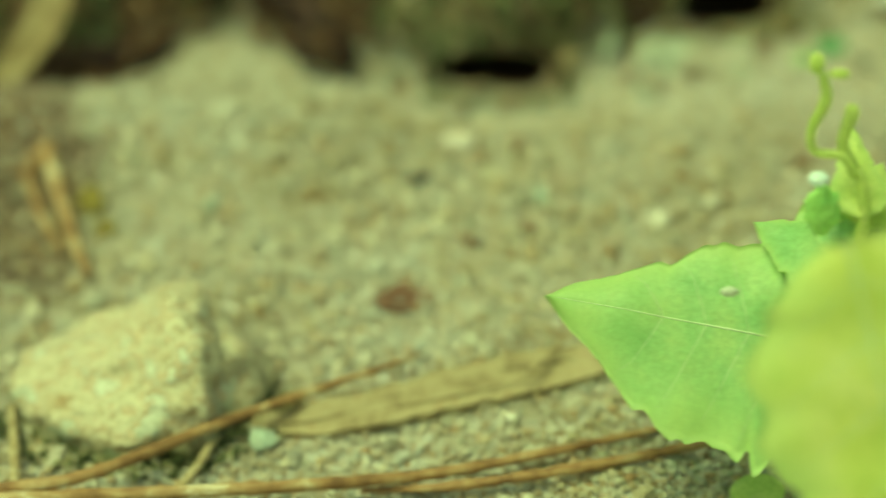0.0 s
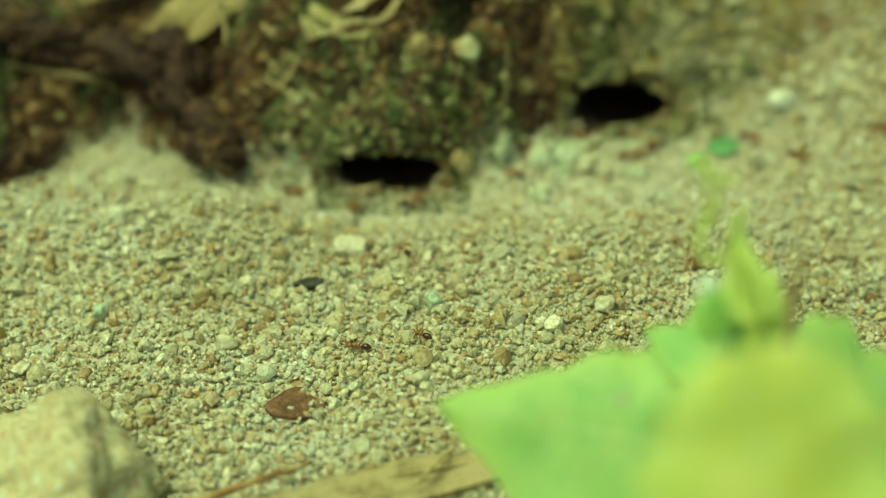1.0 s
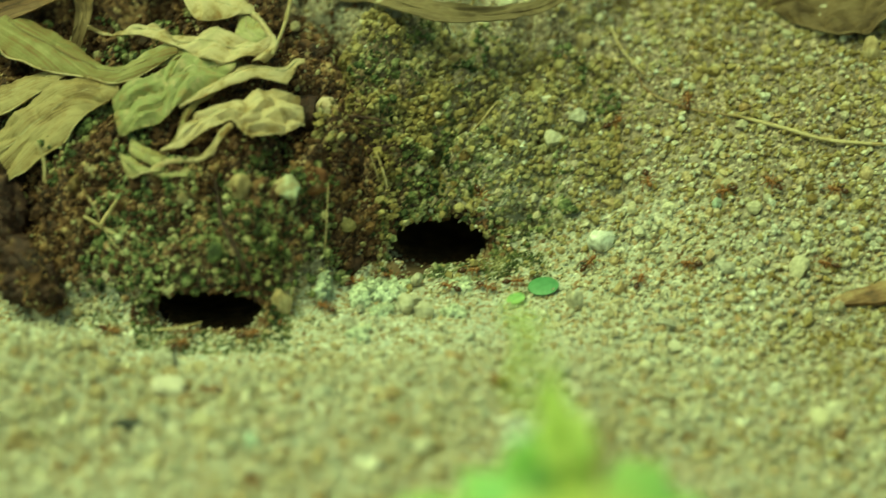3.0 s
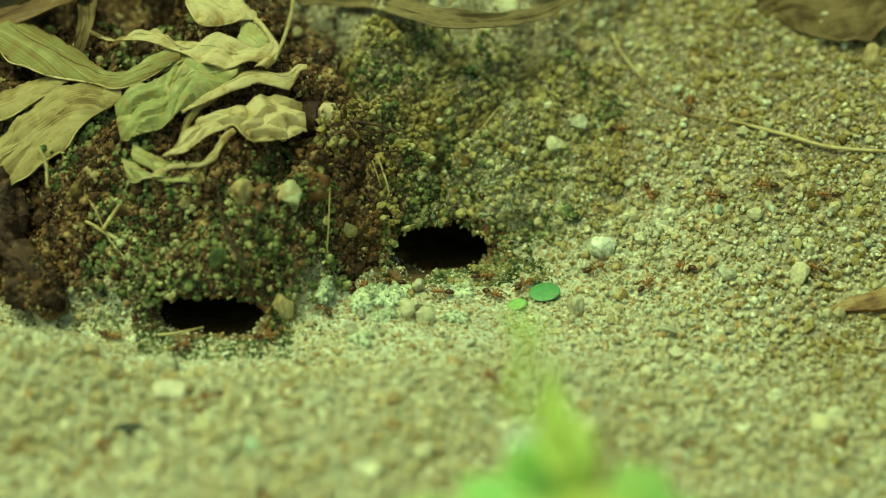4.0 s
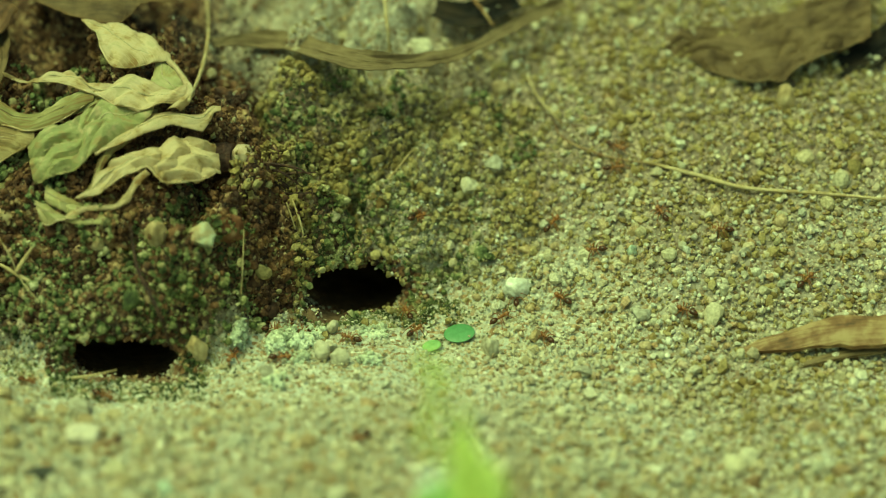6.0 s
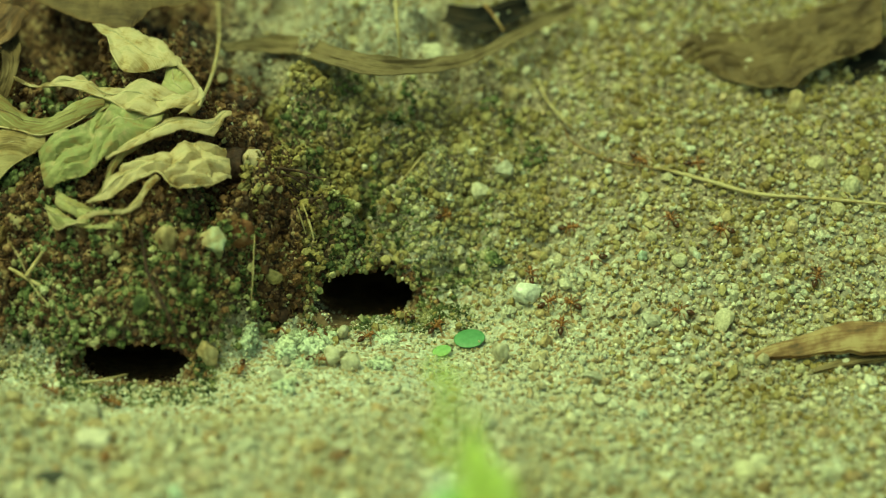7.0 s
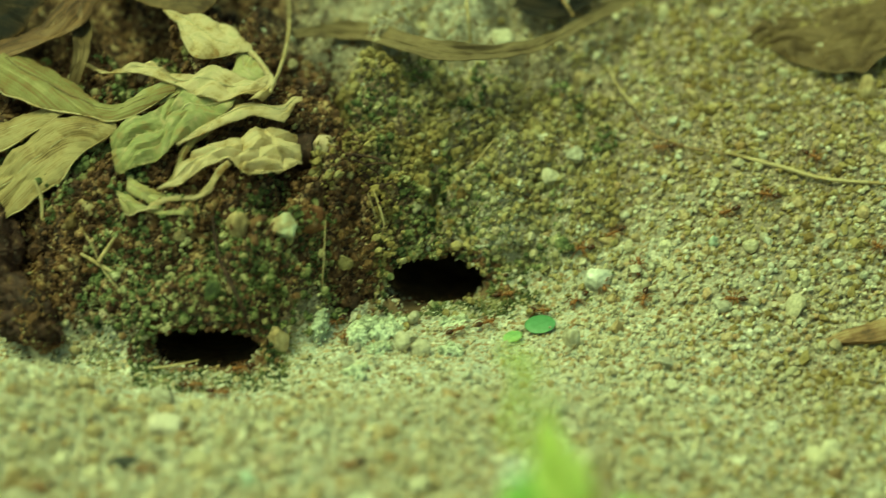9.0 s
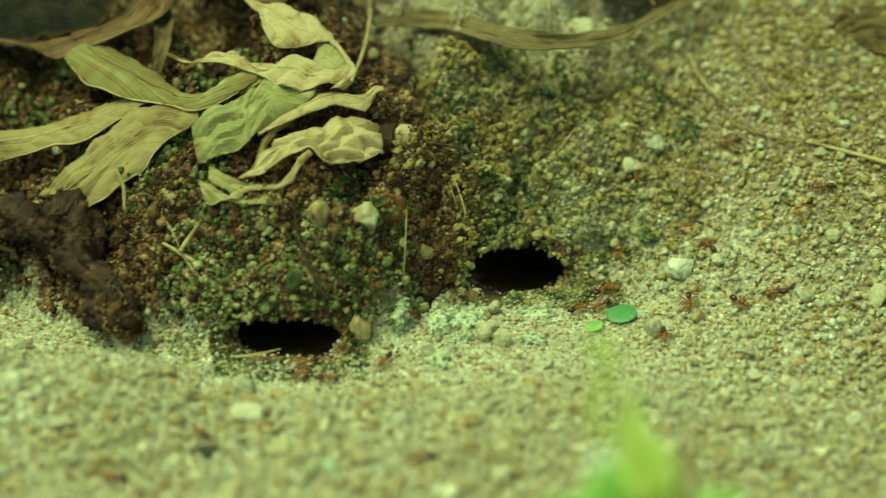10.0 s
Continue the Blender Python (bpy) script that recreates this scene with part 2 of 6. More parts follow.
slope_mat = granular("tan_soil_crumb", [(0.0, (0.13, 0.075, 0.035)), (0.2, (0.24, 0.175, 0.08)), (0.5, (0.35, 0.285, 0.15)), (0.75, (0.44, 0.375, 0.215)), (0.9, (0.33, 0.31, 0.21)), (1.0, (0.57, 0.5, 0.34))],
                     "island", rough=0.85, patch=0.62, patch_size=7)
crumb_mat = granular("pale_crumb", [(0.0, (0.14, 0.12, 0.06)), (0.3, (0.27, 0.24, 0.14)), (0.6, (0.38, 0.34, 0.22)), (0.85, (0.48, 0.44, 0.3)), (1.0, (0.62, 0.58, 0.45))],
                     "island", rough=0.8, patch=0.4, patch_size=3)
moss_mat = granular("mossy_crumb", MOSS, "island", rough=0.8, patch=0.88, patch_size=4.0)
pebble_mat = granular("pebble", [(0.0, (0.5, 0.4, 0.27)), (0.2, (0.54, 0.47, 0.34)), (0.6, (0.6, 0.54, 0.42)),
                                 (0.85, (0.54, 0.51, 0.42)), (1.0, (0.72, 0.68, 0.57))], "object", size=0.9)


dull_stone_mat = granular("dull_stone", [(0.0, (0.16, 0.1, 0.05)), (0.4, (0.27, 0.19, 0.1)), (0.7, (0.33, 0.28, 0.16)), (1.0, (0.5, 0.44, 0.3))],
                           "island", size=0.8, rough=0.5, patch=0.0)


def ground_material():
    """Packed fine sand; brown and mossy soil in the bank round the nest holes."""
    m, t, p = shader("packed_sand")
    c = t.nodes.new("ShaderNodeTexCoord")
    v = t.nodes.new("ShaderNodeTexVoronoi")
    v.inputs["Scale"].default_value = 1 / (0.7 * MM)
    t.links.new(c.outputs["Object"], v.inputs["Vector"])
    sep = t.nodes.new("ShaderNodeSeparateColor")
    t.links.new(v.outputs["Color"], sep.inputs[0])
    r = colour_ramp(t, [(p0, tuple(0.85 * k for k in col)) for p0, col in SAND])
    t.links.new(sep.outputs[0], r.inputs[0])
    r2 = colour_ramp(t, [(p0, tuple(0.9 * k for k in col)) for p0, col in SOIL])
    t.links.new(sep.outputs[0], r2.inputs[0])
    # the soil mask also carries the shade painted on the slope
    a = t.nodes.new("ShaderNodeAttribute")
    a.attribute_name = "soil"
    t.links.new(mixed(t, r.outputs[0], r2.outputs[0], a.outputs["Fac"]), p.inputs["Base Color"])
    p.inputs["Roughness"].default_value = 0.9
    b = t.nodes.new("ShaderNodeBump")
    b.inputs["Distance"].default_value = 0.4 * MM
    b.invert = True
    t.links.new(v.outputs["Distance"], b.inputs["Height"])
    t.links.new(b.outputs[0], p.inputs["Normal"])
    return m


# ---- the ground ----
HOLES = [  # centre across, centre of the mouth's height and depth, half width, half height (mm)
    ((-54.4, -8.3, 2.1), 9.9, 4.1),
    ((-14.7, 15.3, 2.1), 9.3, 4.8),
]
SIGHT = np.array([0.0, 0.866, -0.5])  # the way in which the burrows run into the bank


def soil_and_shade(x, y):
    """How much is dark soil instead of sand, 0..1, painted slope shade included."""
    d = np.asarray(y) - foot(x)
    edge = lattice(x, y, 7, 21) * 1.6
    bank = ramp(d + edge, -1.0, 2.5) * (1 - ramp(np.asarray(x) + 0.25 * np.asarray(y) + 4 * lattice(x, y, 9, 22), -18, 16))
    # brown soil tint, raised further to paint the upper slope's shade
    slope = 0.82 * ramp(np.asarray(y) + 9 * lattice(x, y, 14, 23) + 8 * ramp(x, 10, 60), 0, 38)
    slope = slope * (1 - ramp(y, 150, 400)) * (1 - 0.6 * ramp(-np.asarray(x), -10, 15) * ramp(y, 40, 55))
    litter = 0.75 * (1 - ramp(np.asarray(x) + 9 * lattice(x, y, 8, 24), -132, -114)) * ramp(y, -92, -66)
    # browner right side, with the falloff of light painted in
    aside = 0.55 * ramp(np.asarray(x) + 10 * lattice(x, y, 16, 25), 10, 60) * ramp(y, -72, -14)
    slope = np.maximum(slope, aside)
    near = (1 - ramp(np.abs(x), 250, 500)) * (1 - ramp(y, 150, 400))
    return np.maximum(np.maximum(bank * (1 - 0.5 * ramp(y, 28, 52) * (1 - ramp(-np.asarray(x), 36, 46))), slope), litter) * near


def in_hole(x, y, z, grow=1.0):
    out = np.zeros(np.shape(x), bool)
    for (cx, cy, cz), a, b in HOLES:
        v = 0.866 * (z - cz) + 0.5 * (y - cy)
        ang = np.arctan2(v / b, (x - cx) / a)
        wob = 1 + 0.16 * lattice(np.cos(ang) * 1.6 + cx, np.sin(ang) * 1.6, 0.9, 33) + 0.1 * lattice(x, v, 1.3, 34)
        low = np.where(v < 0, 1.7, 1.0)
        out |= (np.abs((x - cx) / (a * grow * wob)) ** 2.4 + np.abs(v / (b * low * grow * wob)) ** 2.4 < 1) & (np.abs(y - cy) < 14) & (y > foot(x) - 2.8 * grow)
    return out


def raw_mesh(name, verts, faces, smooth=True):
    """A mesh from vertices in metres and faces of three or four corners, as arrays."""
    me = bpy.data.meshes.new(name)
    verts, faces = np.asarray(verts, np.float32), np.asarray(faces, np.int32)
    n, k = faces.shape
    me.vertices.add(len(verts))
    me.vertices.foreach_set("co", verts.ravel())
    me.loops.add(n * k)
    me.loops.foreach_set("vertex_index", faces.ravel())
    me.polygons.add(n)
    me.polygons.foreach_set("loop_start", np.arange(0, n * k, k, dtype=np.int32))
    me.polygons.foreach_set("use_smooth", np.full(n, smooth))
    me.update(calc_edges=True)
    me.validate()
    return me


def steps(a, b, fine, far):
    core = np.arange(a, b + fine, fine)
    grow = np.cumsum(fine * 1.35 ** np.arange(1, 60))
    grow = grow[grow < far]
    return np.concatenate([(a - grow)[::-1], core, core[-1] + grow])


def build_ground():
    xs = steps(-152, 92, 0.9, 60e3)
    ys = np.concatenate([steps(-176, -24, 0.8, 60e3), np.arange(-22, 40, 0.45), steps(41, 126, 0.8, 60e3)])
    ys = np.unique(np.concatenate([ys[ys < -23.5][ys[ys < -23.5] < -23.5], np.arange(-23, 40, 0.45), ys[ys > 40.5]]))
    ys = ys[np.concatenate([[True], np.diff(ys) > 0.2])]
    X, Y = np.meshgrid(xs, ys)
    Z = height(X, Y)
    hole = in_hole(X, Y, Z)
    idx = np.arange(X.size).reshape(X.shape)
    quads = np.stack([idx[:-1, :-1], idx[:-1, 1:], idx[1:, 1:], idx[1:, :-1]], -1).reshape(-1, 4)
    keep = ~(hole.ravel()[quads].sum(1) >= 1)
    me = raw_mesh("ground", np.stack([X, Y, Z], -1).reshape(-1, 3) * MM, quads[keep])
    me.attributes.new("soil", "FLOAT", "POINT").data.foreach_set("value", (soil_and_shade(X, Y) * (1 - 0.1 * ramp(X, -32, -12))).astype(np.float32).ravel())
    me.materials.append(ground_material())
    return tagged(new("ground", me), "pale sandy ground with a dark earth bank", "ground", kind="structure")


ground = build_ground()


def build_burrow(centre, a, b, seed, turn):
    """A tunnel that an ant colony dug into the bank: a rough tube that narrows and bends away."""
    n, rings = 48, 26
    ang = np.linspace(0, 2 * np.pi, n, endpoint=False)
    verts = []
    for k in range(rings):
        s = k / (rings - 1)
        grow = 1.14 if k == 0 else 1.0 + 0.25 * s - 0.9 * max(0, s - 0.8) * 4
        wob = 1 + 0.12 * lattice(ang * 2.2 + 50, np.full(n, s * 4), 1.0, seed)
        x = centre[0] + a * grow * wob * np.sign(np.cos(ang)) * np.abs(np.cos(ang)) ** 0.83 + turn * s * s
        up = b * grow * wob * np.sign(np.sin(ang)) * np.abs(np.sin(ang)) ** 0.83
        y = centre[1] + 45 * s * SIGHT[1] + up * 0.5
        z = centre[2] + 45 * s * SIGHT[2] * 0.55 + up * 0.866
        if k <= 1:  # the lip lies on the bank's face
            yy = np.linspace(centre[1] - 12, centre[1] + 16, 400)
            for i in range(n):
                v = 0.866 * height(x[i], yy) + 0.5 * yy
                want = 0.866 * centre[2] + 0.5 * centre[1] + up[i] * (1 if up[i] > 0 else 1.7)
                y[i] = max(np.interp(want, np.maximum.accumulate(v), yy), float(foot(x[i])) - 3.8) + (0.9 if k == 0 else 2.4)
                z[i] = height(x[i], y[i]) - (0.45 if k == 0 else 1.5) * (1 if up[i] > -0.3 * b else 0.7)
        verts.append(np.stack([x, y, z], -1))
    faces = [(k * n + i, k * n + (i + 1) % n, (k + 1) * n + (i + 1) % n, (k + 1) * n + i)
             for k in range(rings - 1) for i in range(n)]
    me = raw_mesh("ant_burrow", np.concatenate(verts) * MM, faces)
    me.materials.append(burrow_mat)
    tagged(new("ant_burrow", me), "dark ant burrow dug into the earth bank", "burrow", "nest holes", "structure")
    return np.concatenate([q[n // 2 + 1:] for q in verts[:8]])


burrow_mat = plain("damp_earth", [(0.3, (0.12, 0.075, 0.05)), (0.7, (0.32, 0.21, 0.14))], 3, 0.8, 0.95, 0.4)
FLOORS = []
for k, (c, a, b) in enumerate(HOLES):
    FLOORS.append(build_burrow(c, a, b, 30 + k, (-6, 8)[k]))


# ---- loose grains ----
def ico(level):
    bm = bmesh.new()
    bmesh.ops.create_icosphere(bm, subdivisions=level, radius=1)
    v = np.array([x.co[:] for x in bm.verts])
    f = np.array([[x.index for x in q.verts] for q in bm.faces])
    bm.free()
    return v, f


def stone_shape(rng, level, rough=0.28, cuts=6, near=0.45, far=0.82):
    """An angular, worn grain: a ball cut by a few planes."""
    if level == 0:
        v = np.concatenate([np.eye(3), -np.eye(3)]) * rng.uniform(0.7, 1.15, (6, 1)) + rng.normal(0, 0.12, (6, 3))
        return v, np.array([(0, 1, 2), (1, 3, 2), (3, 4, 2), (4, 0, 2), (1, 0, 5), (3, 1, 5), (4, 3, 5), (0, 4, 5)])
    v, f = ico(level)
    for _ in range(cuts):
        n = rng.normal(size=3)
        n /= np.linalg.norm(n)
        d = rng.uniform(near, far)
        over = np.maximum(v @ n - d, 0)
        v = v - over[:, None] * n * 0.92
    v = v * (1 + rough * 0.35 * rng.normal(size=(len(v), 1)) * (0.5 if level > 1 else 1))
    return v * rng.uniform(0.75, 1.15, 3), f


def turns(rng, n):
    q = rng.normal(size=(n, 4))
    w, x, y, z = (q / np.linalg.norm(q, axis=1)[:, None]).T
    return np.stack([1 - 2 * (y * y + z * z), 2 * (x * y - z * w), 2 * (x * z + y * w),
                     2 * (x * y + z * w), 1 - 2 * (x * x + z * z), 2 * (y * z - x * w),
                     2 * (x * z - y * w), 2 * (y * z + x * w), 1 - 2 * (x * x + y * y)], -1).reshape(n, 3, 3)


def scatter(name, x, y, size, level, mat, seed, sink=0.35, label="", category="", shapes=9, hollow=0.98, pile=0.0, clump=0.0, rounded=False):
    """Many grains on the ground, in one object."""
    rng = np.random.RandomState(seed)
    z = height(x, y)
    e = 0.4
    gx, gy = (height(x + e, y) - z) / e, (height(x, y + e) - z) / e
    nrm = np.stack([-gx, -gy, np.ones_like(z)], -1)
    nrm /= np.linalg.norm(nrm, axis=1)[:, None]
    ok = ~in_hole(x, y, z, hollow) if hollow else np.ones(len(x), bool)
    pos = np.stack([x, y, z], -1) + nrm * (size * (1 - 2 * sink))[:, None] * 0.6
    pos = pos + nrm * (pile * rng.rand(len(x)) ** 1.5)[:, None]
    if clump:
        w = 0.7 * z + 0.7 * y
        pos = pos + nrm * (clump * (np.maximum(0, lattice(x, w, 2.4, 37)) + 0.6 * np.maximum(0, lattice(x, w, 1.1, 38))))[:, None]
    pos, size = pos[ok], size[ok]
    kinds = [stone_shape(rng, level) for _ in range(shapes)]
    pick = rng.randint(0, shapes, len(pos))
    rot = turns(rng, len(pos))
    vs, fs, base = [], [], 0
    for k, (v, f) in enumerate(kinds):
        m = pick == k
        n = m.sum()
        if not n:
            continue
        p = np.einsum("nij,vj->nvi", rot[m], v) * size[m][:, None, None] + pos[m][:, None, :]
        vs.append(p.reshape(-1, 3))
        fs.append((f[None] + (np.arange(n) * len(v))[:, None, None]).reshape(-1, 3) + base)
        base += n * len(v)
    me = raw_mesh(name, np.concatenate(vs) * MM, np.concatenate(fs), smooth=rounded)
    me.materials.append(mat)
    return tagged(new(name, me), label, category, kind="stuff")


def spots(rng, n):
    """Places on the ground that the shot sees, evenly spread over its slopes."""
    x, y = rng.uniform(-150, 92, n), rng.uniform(-172, 122, n)
    z = height(x, y)
    g = np.hypot(height(x + 0.5, y) - z, height(x, y + 0.5) - z) / 0.5
    keep = rng.rand(n) < np.minimum(1, np.sqrt(1 + g * g) / 2.4)
    keep &= ~((x > 25) & (y < -75)) & ~((x < -105) & (y > 45)) & ~((x > 45) & (y < -62)) & ~((x < -100) & (y < -120))
    return x[keep], y[keep]


def mossy(x, y):
    """Where moss covers the bank: low over the near hole and round the far one."""
    near = np.exp(-((np.asarray(x) + 47) / 19) ** 2 - ((y - foot(x) - 4) / 7) ** 2)
    far = np.exp(-((np.asarray(x) + 12) / 24) ** 2 - ((y - foot(x) - 10) / 18) ** 2)
    return lattice(x, y, 9, 31) + 0.6 * lattice(x, y, 3.5, 32) + 0.95 * near + 0.7 * far > 0.38


def build_grains():
    rng = np.random.RandomState(11)
    # fine sand, most of it round the nest and on the slope beside it
    x, y = spots(rng, 220000)
    soil = soil_and_shade(x, y)
    keep = (rng.rand(len(x)) < 0.35 + 0.65 * ramp(y, -48, -24) * (1 - (0.75 - 0.5 * ramp(x, -5, 20)) * ramp(y, 30, 60))) & (rng.rand(len(x)) > soil * 0.95)
    x, y = x[keep], y[keep]
    scatter("fine_sand", x, y, np.minimum(np.exp(rng.normal(np.log(0.24), 0.36, len(x))), 0.5), 0, sand_mat, 12, sink=0.2,
            label="fine pale tan sand covering the ground", category="sand", shapes=16)
    # medium grains, packed close in the open sand
    x, y = spots(rng, 250000)
    soil = soil_and_shade(x, y)
    hollow = np.exp(-((y - foot(x) + 7) / 9) ** 2) * ramp(x, -90, -60) * (1 - ramp(x, 0, 40))
    keep = rng.rand(len(x)) < (1 - 0.74 * ramp(y, -42, -14) * (1 - 0.8 * ramp(x, -5, 22))) * (1 - 0.75 * hollow)
    x, y, soil = x[keep], y[keep], soil[keep]
    size = np.exp(rng.normal(np.log(0.41), 0.4, len(x))) * (1.05 - 0.2 * ramp(y, -45, -12) * (1 - ramp(x, 5, 40)) + 0.04 * ramp(x, 5, 40) * ramp(y, -40, 0))
    dark = rng.rand(len(x)) < soil * 0.95
    small = size < 0.46
    for m, level, name in ((~dark & small, 0, "small_sand_grains"), (~dark & ~small, 1, "sand_grains")):
        scatter(name, x[m], y[m], size[m], level, sand_mat, 13, sink=0.25, pile=0.5, shapes=16, clump=0.5,
                label="loose pale tan sand grains covering the ground", category="sand")
    tan = x + 6 * lattice(x, y, 7, 36) > -30
    for m, level, mat, name in ((dark & small & ~tan, 0, soil_mat, "small_soil_grains"), (dark & ~small & ~tan, 1, soil_mat, "soil_grains"),
                                (dark & small & tan, 0, slope_mat, "small_soil_grains"), (dark & ~small & tan, 1, slope_mat, "soil_grains")):
        scatter(name, x[m], y[m], size[m], level, mat, 14, sink=0.3, pile=0.3, shapes=16,
                label="brown soil grains on the bank and slope, the slope's shade painted in", category="soil")
    # grit
    x, y = spots(rng, 17000)
    keep = rng.rand(len(x)) < 0.5 + 0.5 * ramp(x, 0, 30)
    x, y = x[keep], y[keep]
    size = np.exp(rng.normal(np.log(0.68), 0.34, len(x))) * (1.1 - 0.2 * ramp(y, -45, -12) * (1 - ramp(x, 0, 30)))
    ok = rng.rand(len(x)) > soil_and_shade(x, y) * (0.97 - 0.4 * ramp(x, 0, 30))
    ok &= rng.rand(len(x)) > 0.8 * np.exp(-((y - foot(x) + 7) / 8) ** 2) * (1 - ramp(x, 0, 40))
    scatter("coarse_sand", x[ok], y[ok], size[ok], 2, coarse_mat, 15, sink=0.3,
            label="coarse pale sand grains and grit", category="sand")
    x, y = spots(rng, 12000)
    ok = (y < -22) & (y > -90) & (soil_and_shade(x, y) < 0.4)
    x, y = x[ok], y[ok]
    scatter("grit", x, y, np.exp(rng.normal(np.log(0.92), 0.35, len(x))), 2, grit_mat, 16, sink=0.25,
            label="pale, dark and orange grit on the open sand", category="sand")


build_grains()


def heap(name, at, size, mat, seed, label):
    """Loose crumbs at given places, in one object."""
    rng = np.random.RandomState(seed)
    v, f = stone_shape(rng, 1)
    p = np.einsum("nij,vj->nvi", turns(rng, len(at)), v) * size[:, None, None] + at[:, None]
    me = raw_mesh(name, p.reshape(-1, 3) * MM, (f[None] + (np.arange(len(at)) * len(v))[:, None, None]).reshape(-1, 3), False)
    me.materials.append(mat)
    return tagged(new(name, me), label, "earth", kind="stuff")


def build_bank_crumbs():
    """The bank's own crumbs: fine aggregates of earth, moss and sand, packed close."""
    rng = np.random.RandomState(19)
    x, y = rng.uniform(-150, 18, 210000), rng.uniform(-16, 46, 210000)
    z = height(x, y)
    g = np.hypot(height(x + 0.5, y) - z, height(x, y + 0.5) - z) / 0.5
    soil = soil_and_shade(x, y)
    cover = np.maximum(soil, 0.85 * ramp(y - foot(x), 0, 3) * (1 - ramp(x, 2, 18)))
    ok = (rng.rand(len(x)) < cover * np.minimum(1, np.sqrt(1 + g * g) / 5.5)) & ~((x < -112) & (y > 22))
    x, y, bare = x[ok], y[ok], (1 - soil / np.maximum(cover, 1e-6))[ok]
    size = np.minimum(np.exp(rng.normal(np.log(0.29), 0.6, len(x))), 1.0)
    green = mossy(x, y) & (rng.rand(len(x)) < 0.85)
    pale = rng.rand(len(x)) < np.maximum(0.025 + 0.05 * ramp(x, -75, -40), bare)
    pale |= rng.rand(len(x)) < 0.3 * np.exp(-((x + 62) / 13) ** 2 - ((y - foot(x) - 3) / 5) ** 2)
    tan = x + 6 * lattice(x, y, 7, 36) > -30
    for name, m, mat, label in (("earth_crumbs", ~green & ~pale & ~tan, soil_mat, "dark brown crumbs of earth packed on the bank"),
                                ("tan_crumbs", ~green & ~pale & tan, slope_mat, "tan crumbs of earth packed on the slope"),
                                ("moss_crumbs", green & ~pale, moss_mat, "green mossy crumbs packed on the bank"),
                                ("sand_crumbs", pale, crumb_mat, "pale tan crumbs stuck in the earth bank")):
        for part_of, level in ((m & (size < 0.36), 0), (m & (size >= 0.36), 1)):
            scatter(name, x[part_of], y[part_of], size[part_of], level, mat, 20, sink=0.25, label=label, category="earth", clump=2.4, shapes=16)
    # clods
    n = 1500
    x, y = rng.uniform(-128, 12, n), rng.uniform(-14, 44, n)
    ok = (rng.rand(n) < soil_and_shade(x, y) * 0.75) & (y - foot(x) > 1.5) & ~((x < -108) & (y > 22))
    x, y = x[ok], y[ok]
    size = np.minimum(np.exp(rng.normal(np.log(0.85), 0.42, len(x))), 2.0)
    pick = rng.rand(len(x))
    green = mossy(x, y) & (pick < 0.7)
    tan = x + 6 * lattice(x, y, 7, 36) > -30
    for name, m, mat, label in (("tan_clods", ~green & (pick < 0.8) & tan, slope_mat, "tan clods of earth in the slope"),
                                ("earth_clods", ~green & (pick < 0.8) & ~tan, soil_mat, "dark brown clods of earth in the bank"),
                                ("moss_clods", green, moss_mat, "mossy clods of earth in the bank"),
                                ("small_stones", ~green & (pick >= 0.8), dull_stone_mat, "small dull stones stuck in the bank")):
        scatter(name, x[m], y[m], size[m], 2, mat, 28, sink=0.3, label=label, category="earth", hollow=1.25)
    # crumbs on the holes' rims, and a film of moss on the floor before them
    for k, ((cx, cy, cz), a, b) in enumerate(HOLES):
        ang = rng.uniform(-0.35, np.pi + 0.35, 260)
        far = rng.uniform(0.97, 1.4, 260)
        want = 0.866 * cz + 0.5 * cy + b * far * np.sign(np.sin(ang)) * np.abs(np.sin(ang)) ** 0.83
        px = cx + a * far * np.sign(np.cos(ang)) * np.abs(np.cos(ang)) ** 0.83
        yy = np.linspace(cy - 12, cy + 18, 500)
        py = np.array([np.interp(q, np.maximum.accumulate(0.866 * height(u, yy) + 0.5 * yy), yy) for u, q in zip(px, want)])
        pick = rng.rand(260) < 0.72
        for mat, m in ((soil_mat, pick), (moss_mat, ~pick)):
            scatter("rim_crumbs", px[m], py[m], rng.uniform(0.25, 0.8, m.sum()), 1, mat, 24 + k, sink=0.2, hollow=0.9,
                    label="earth crumbs on the rim of a nest hole", category="earth")
        at = FLOORS[k][rng.randint(0, len(FLOORS[k]), 900)] + rng.normal(0, 0.3, (900, 3)) - np.array((0, 0, 0.35))
        heap("floor_crumbs", at, rng.uniform(0.2, 0.55, 900), soil_mat, 40 + k, "earth crumbs on the floor of a nest hole")
        sill = FLOORS[k][:len(FLOORS[k]) // 2]
        at = sill[rng.randint(0, len(sill), 1500)] + rng.normal(0, 0.4, (1500, 3)) - np.array((0, 0, 0.7))
        heap("floor_sand", at, rng.uniform(0.2, 0.48, 1500), sand_mat, 44 + k, "pale sand trodden into the mouth of a nest hole")
        px, py = rng.uniform(cx - a * 1.3, cx + a * 1.5, 900), rng.uniform(cy - 9, cy - 1, 900)
        scatter("moss_film", px, py, rng.uniform(0.15, 0.4, 900), 0, moss_mat, 26 + k, sink=0.1,
                label="thin green film on the sand before a nest hole", category="moss")


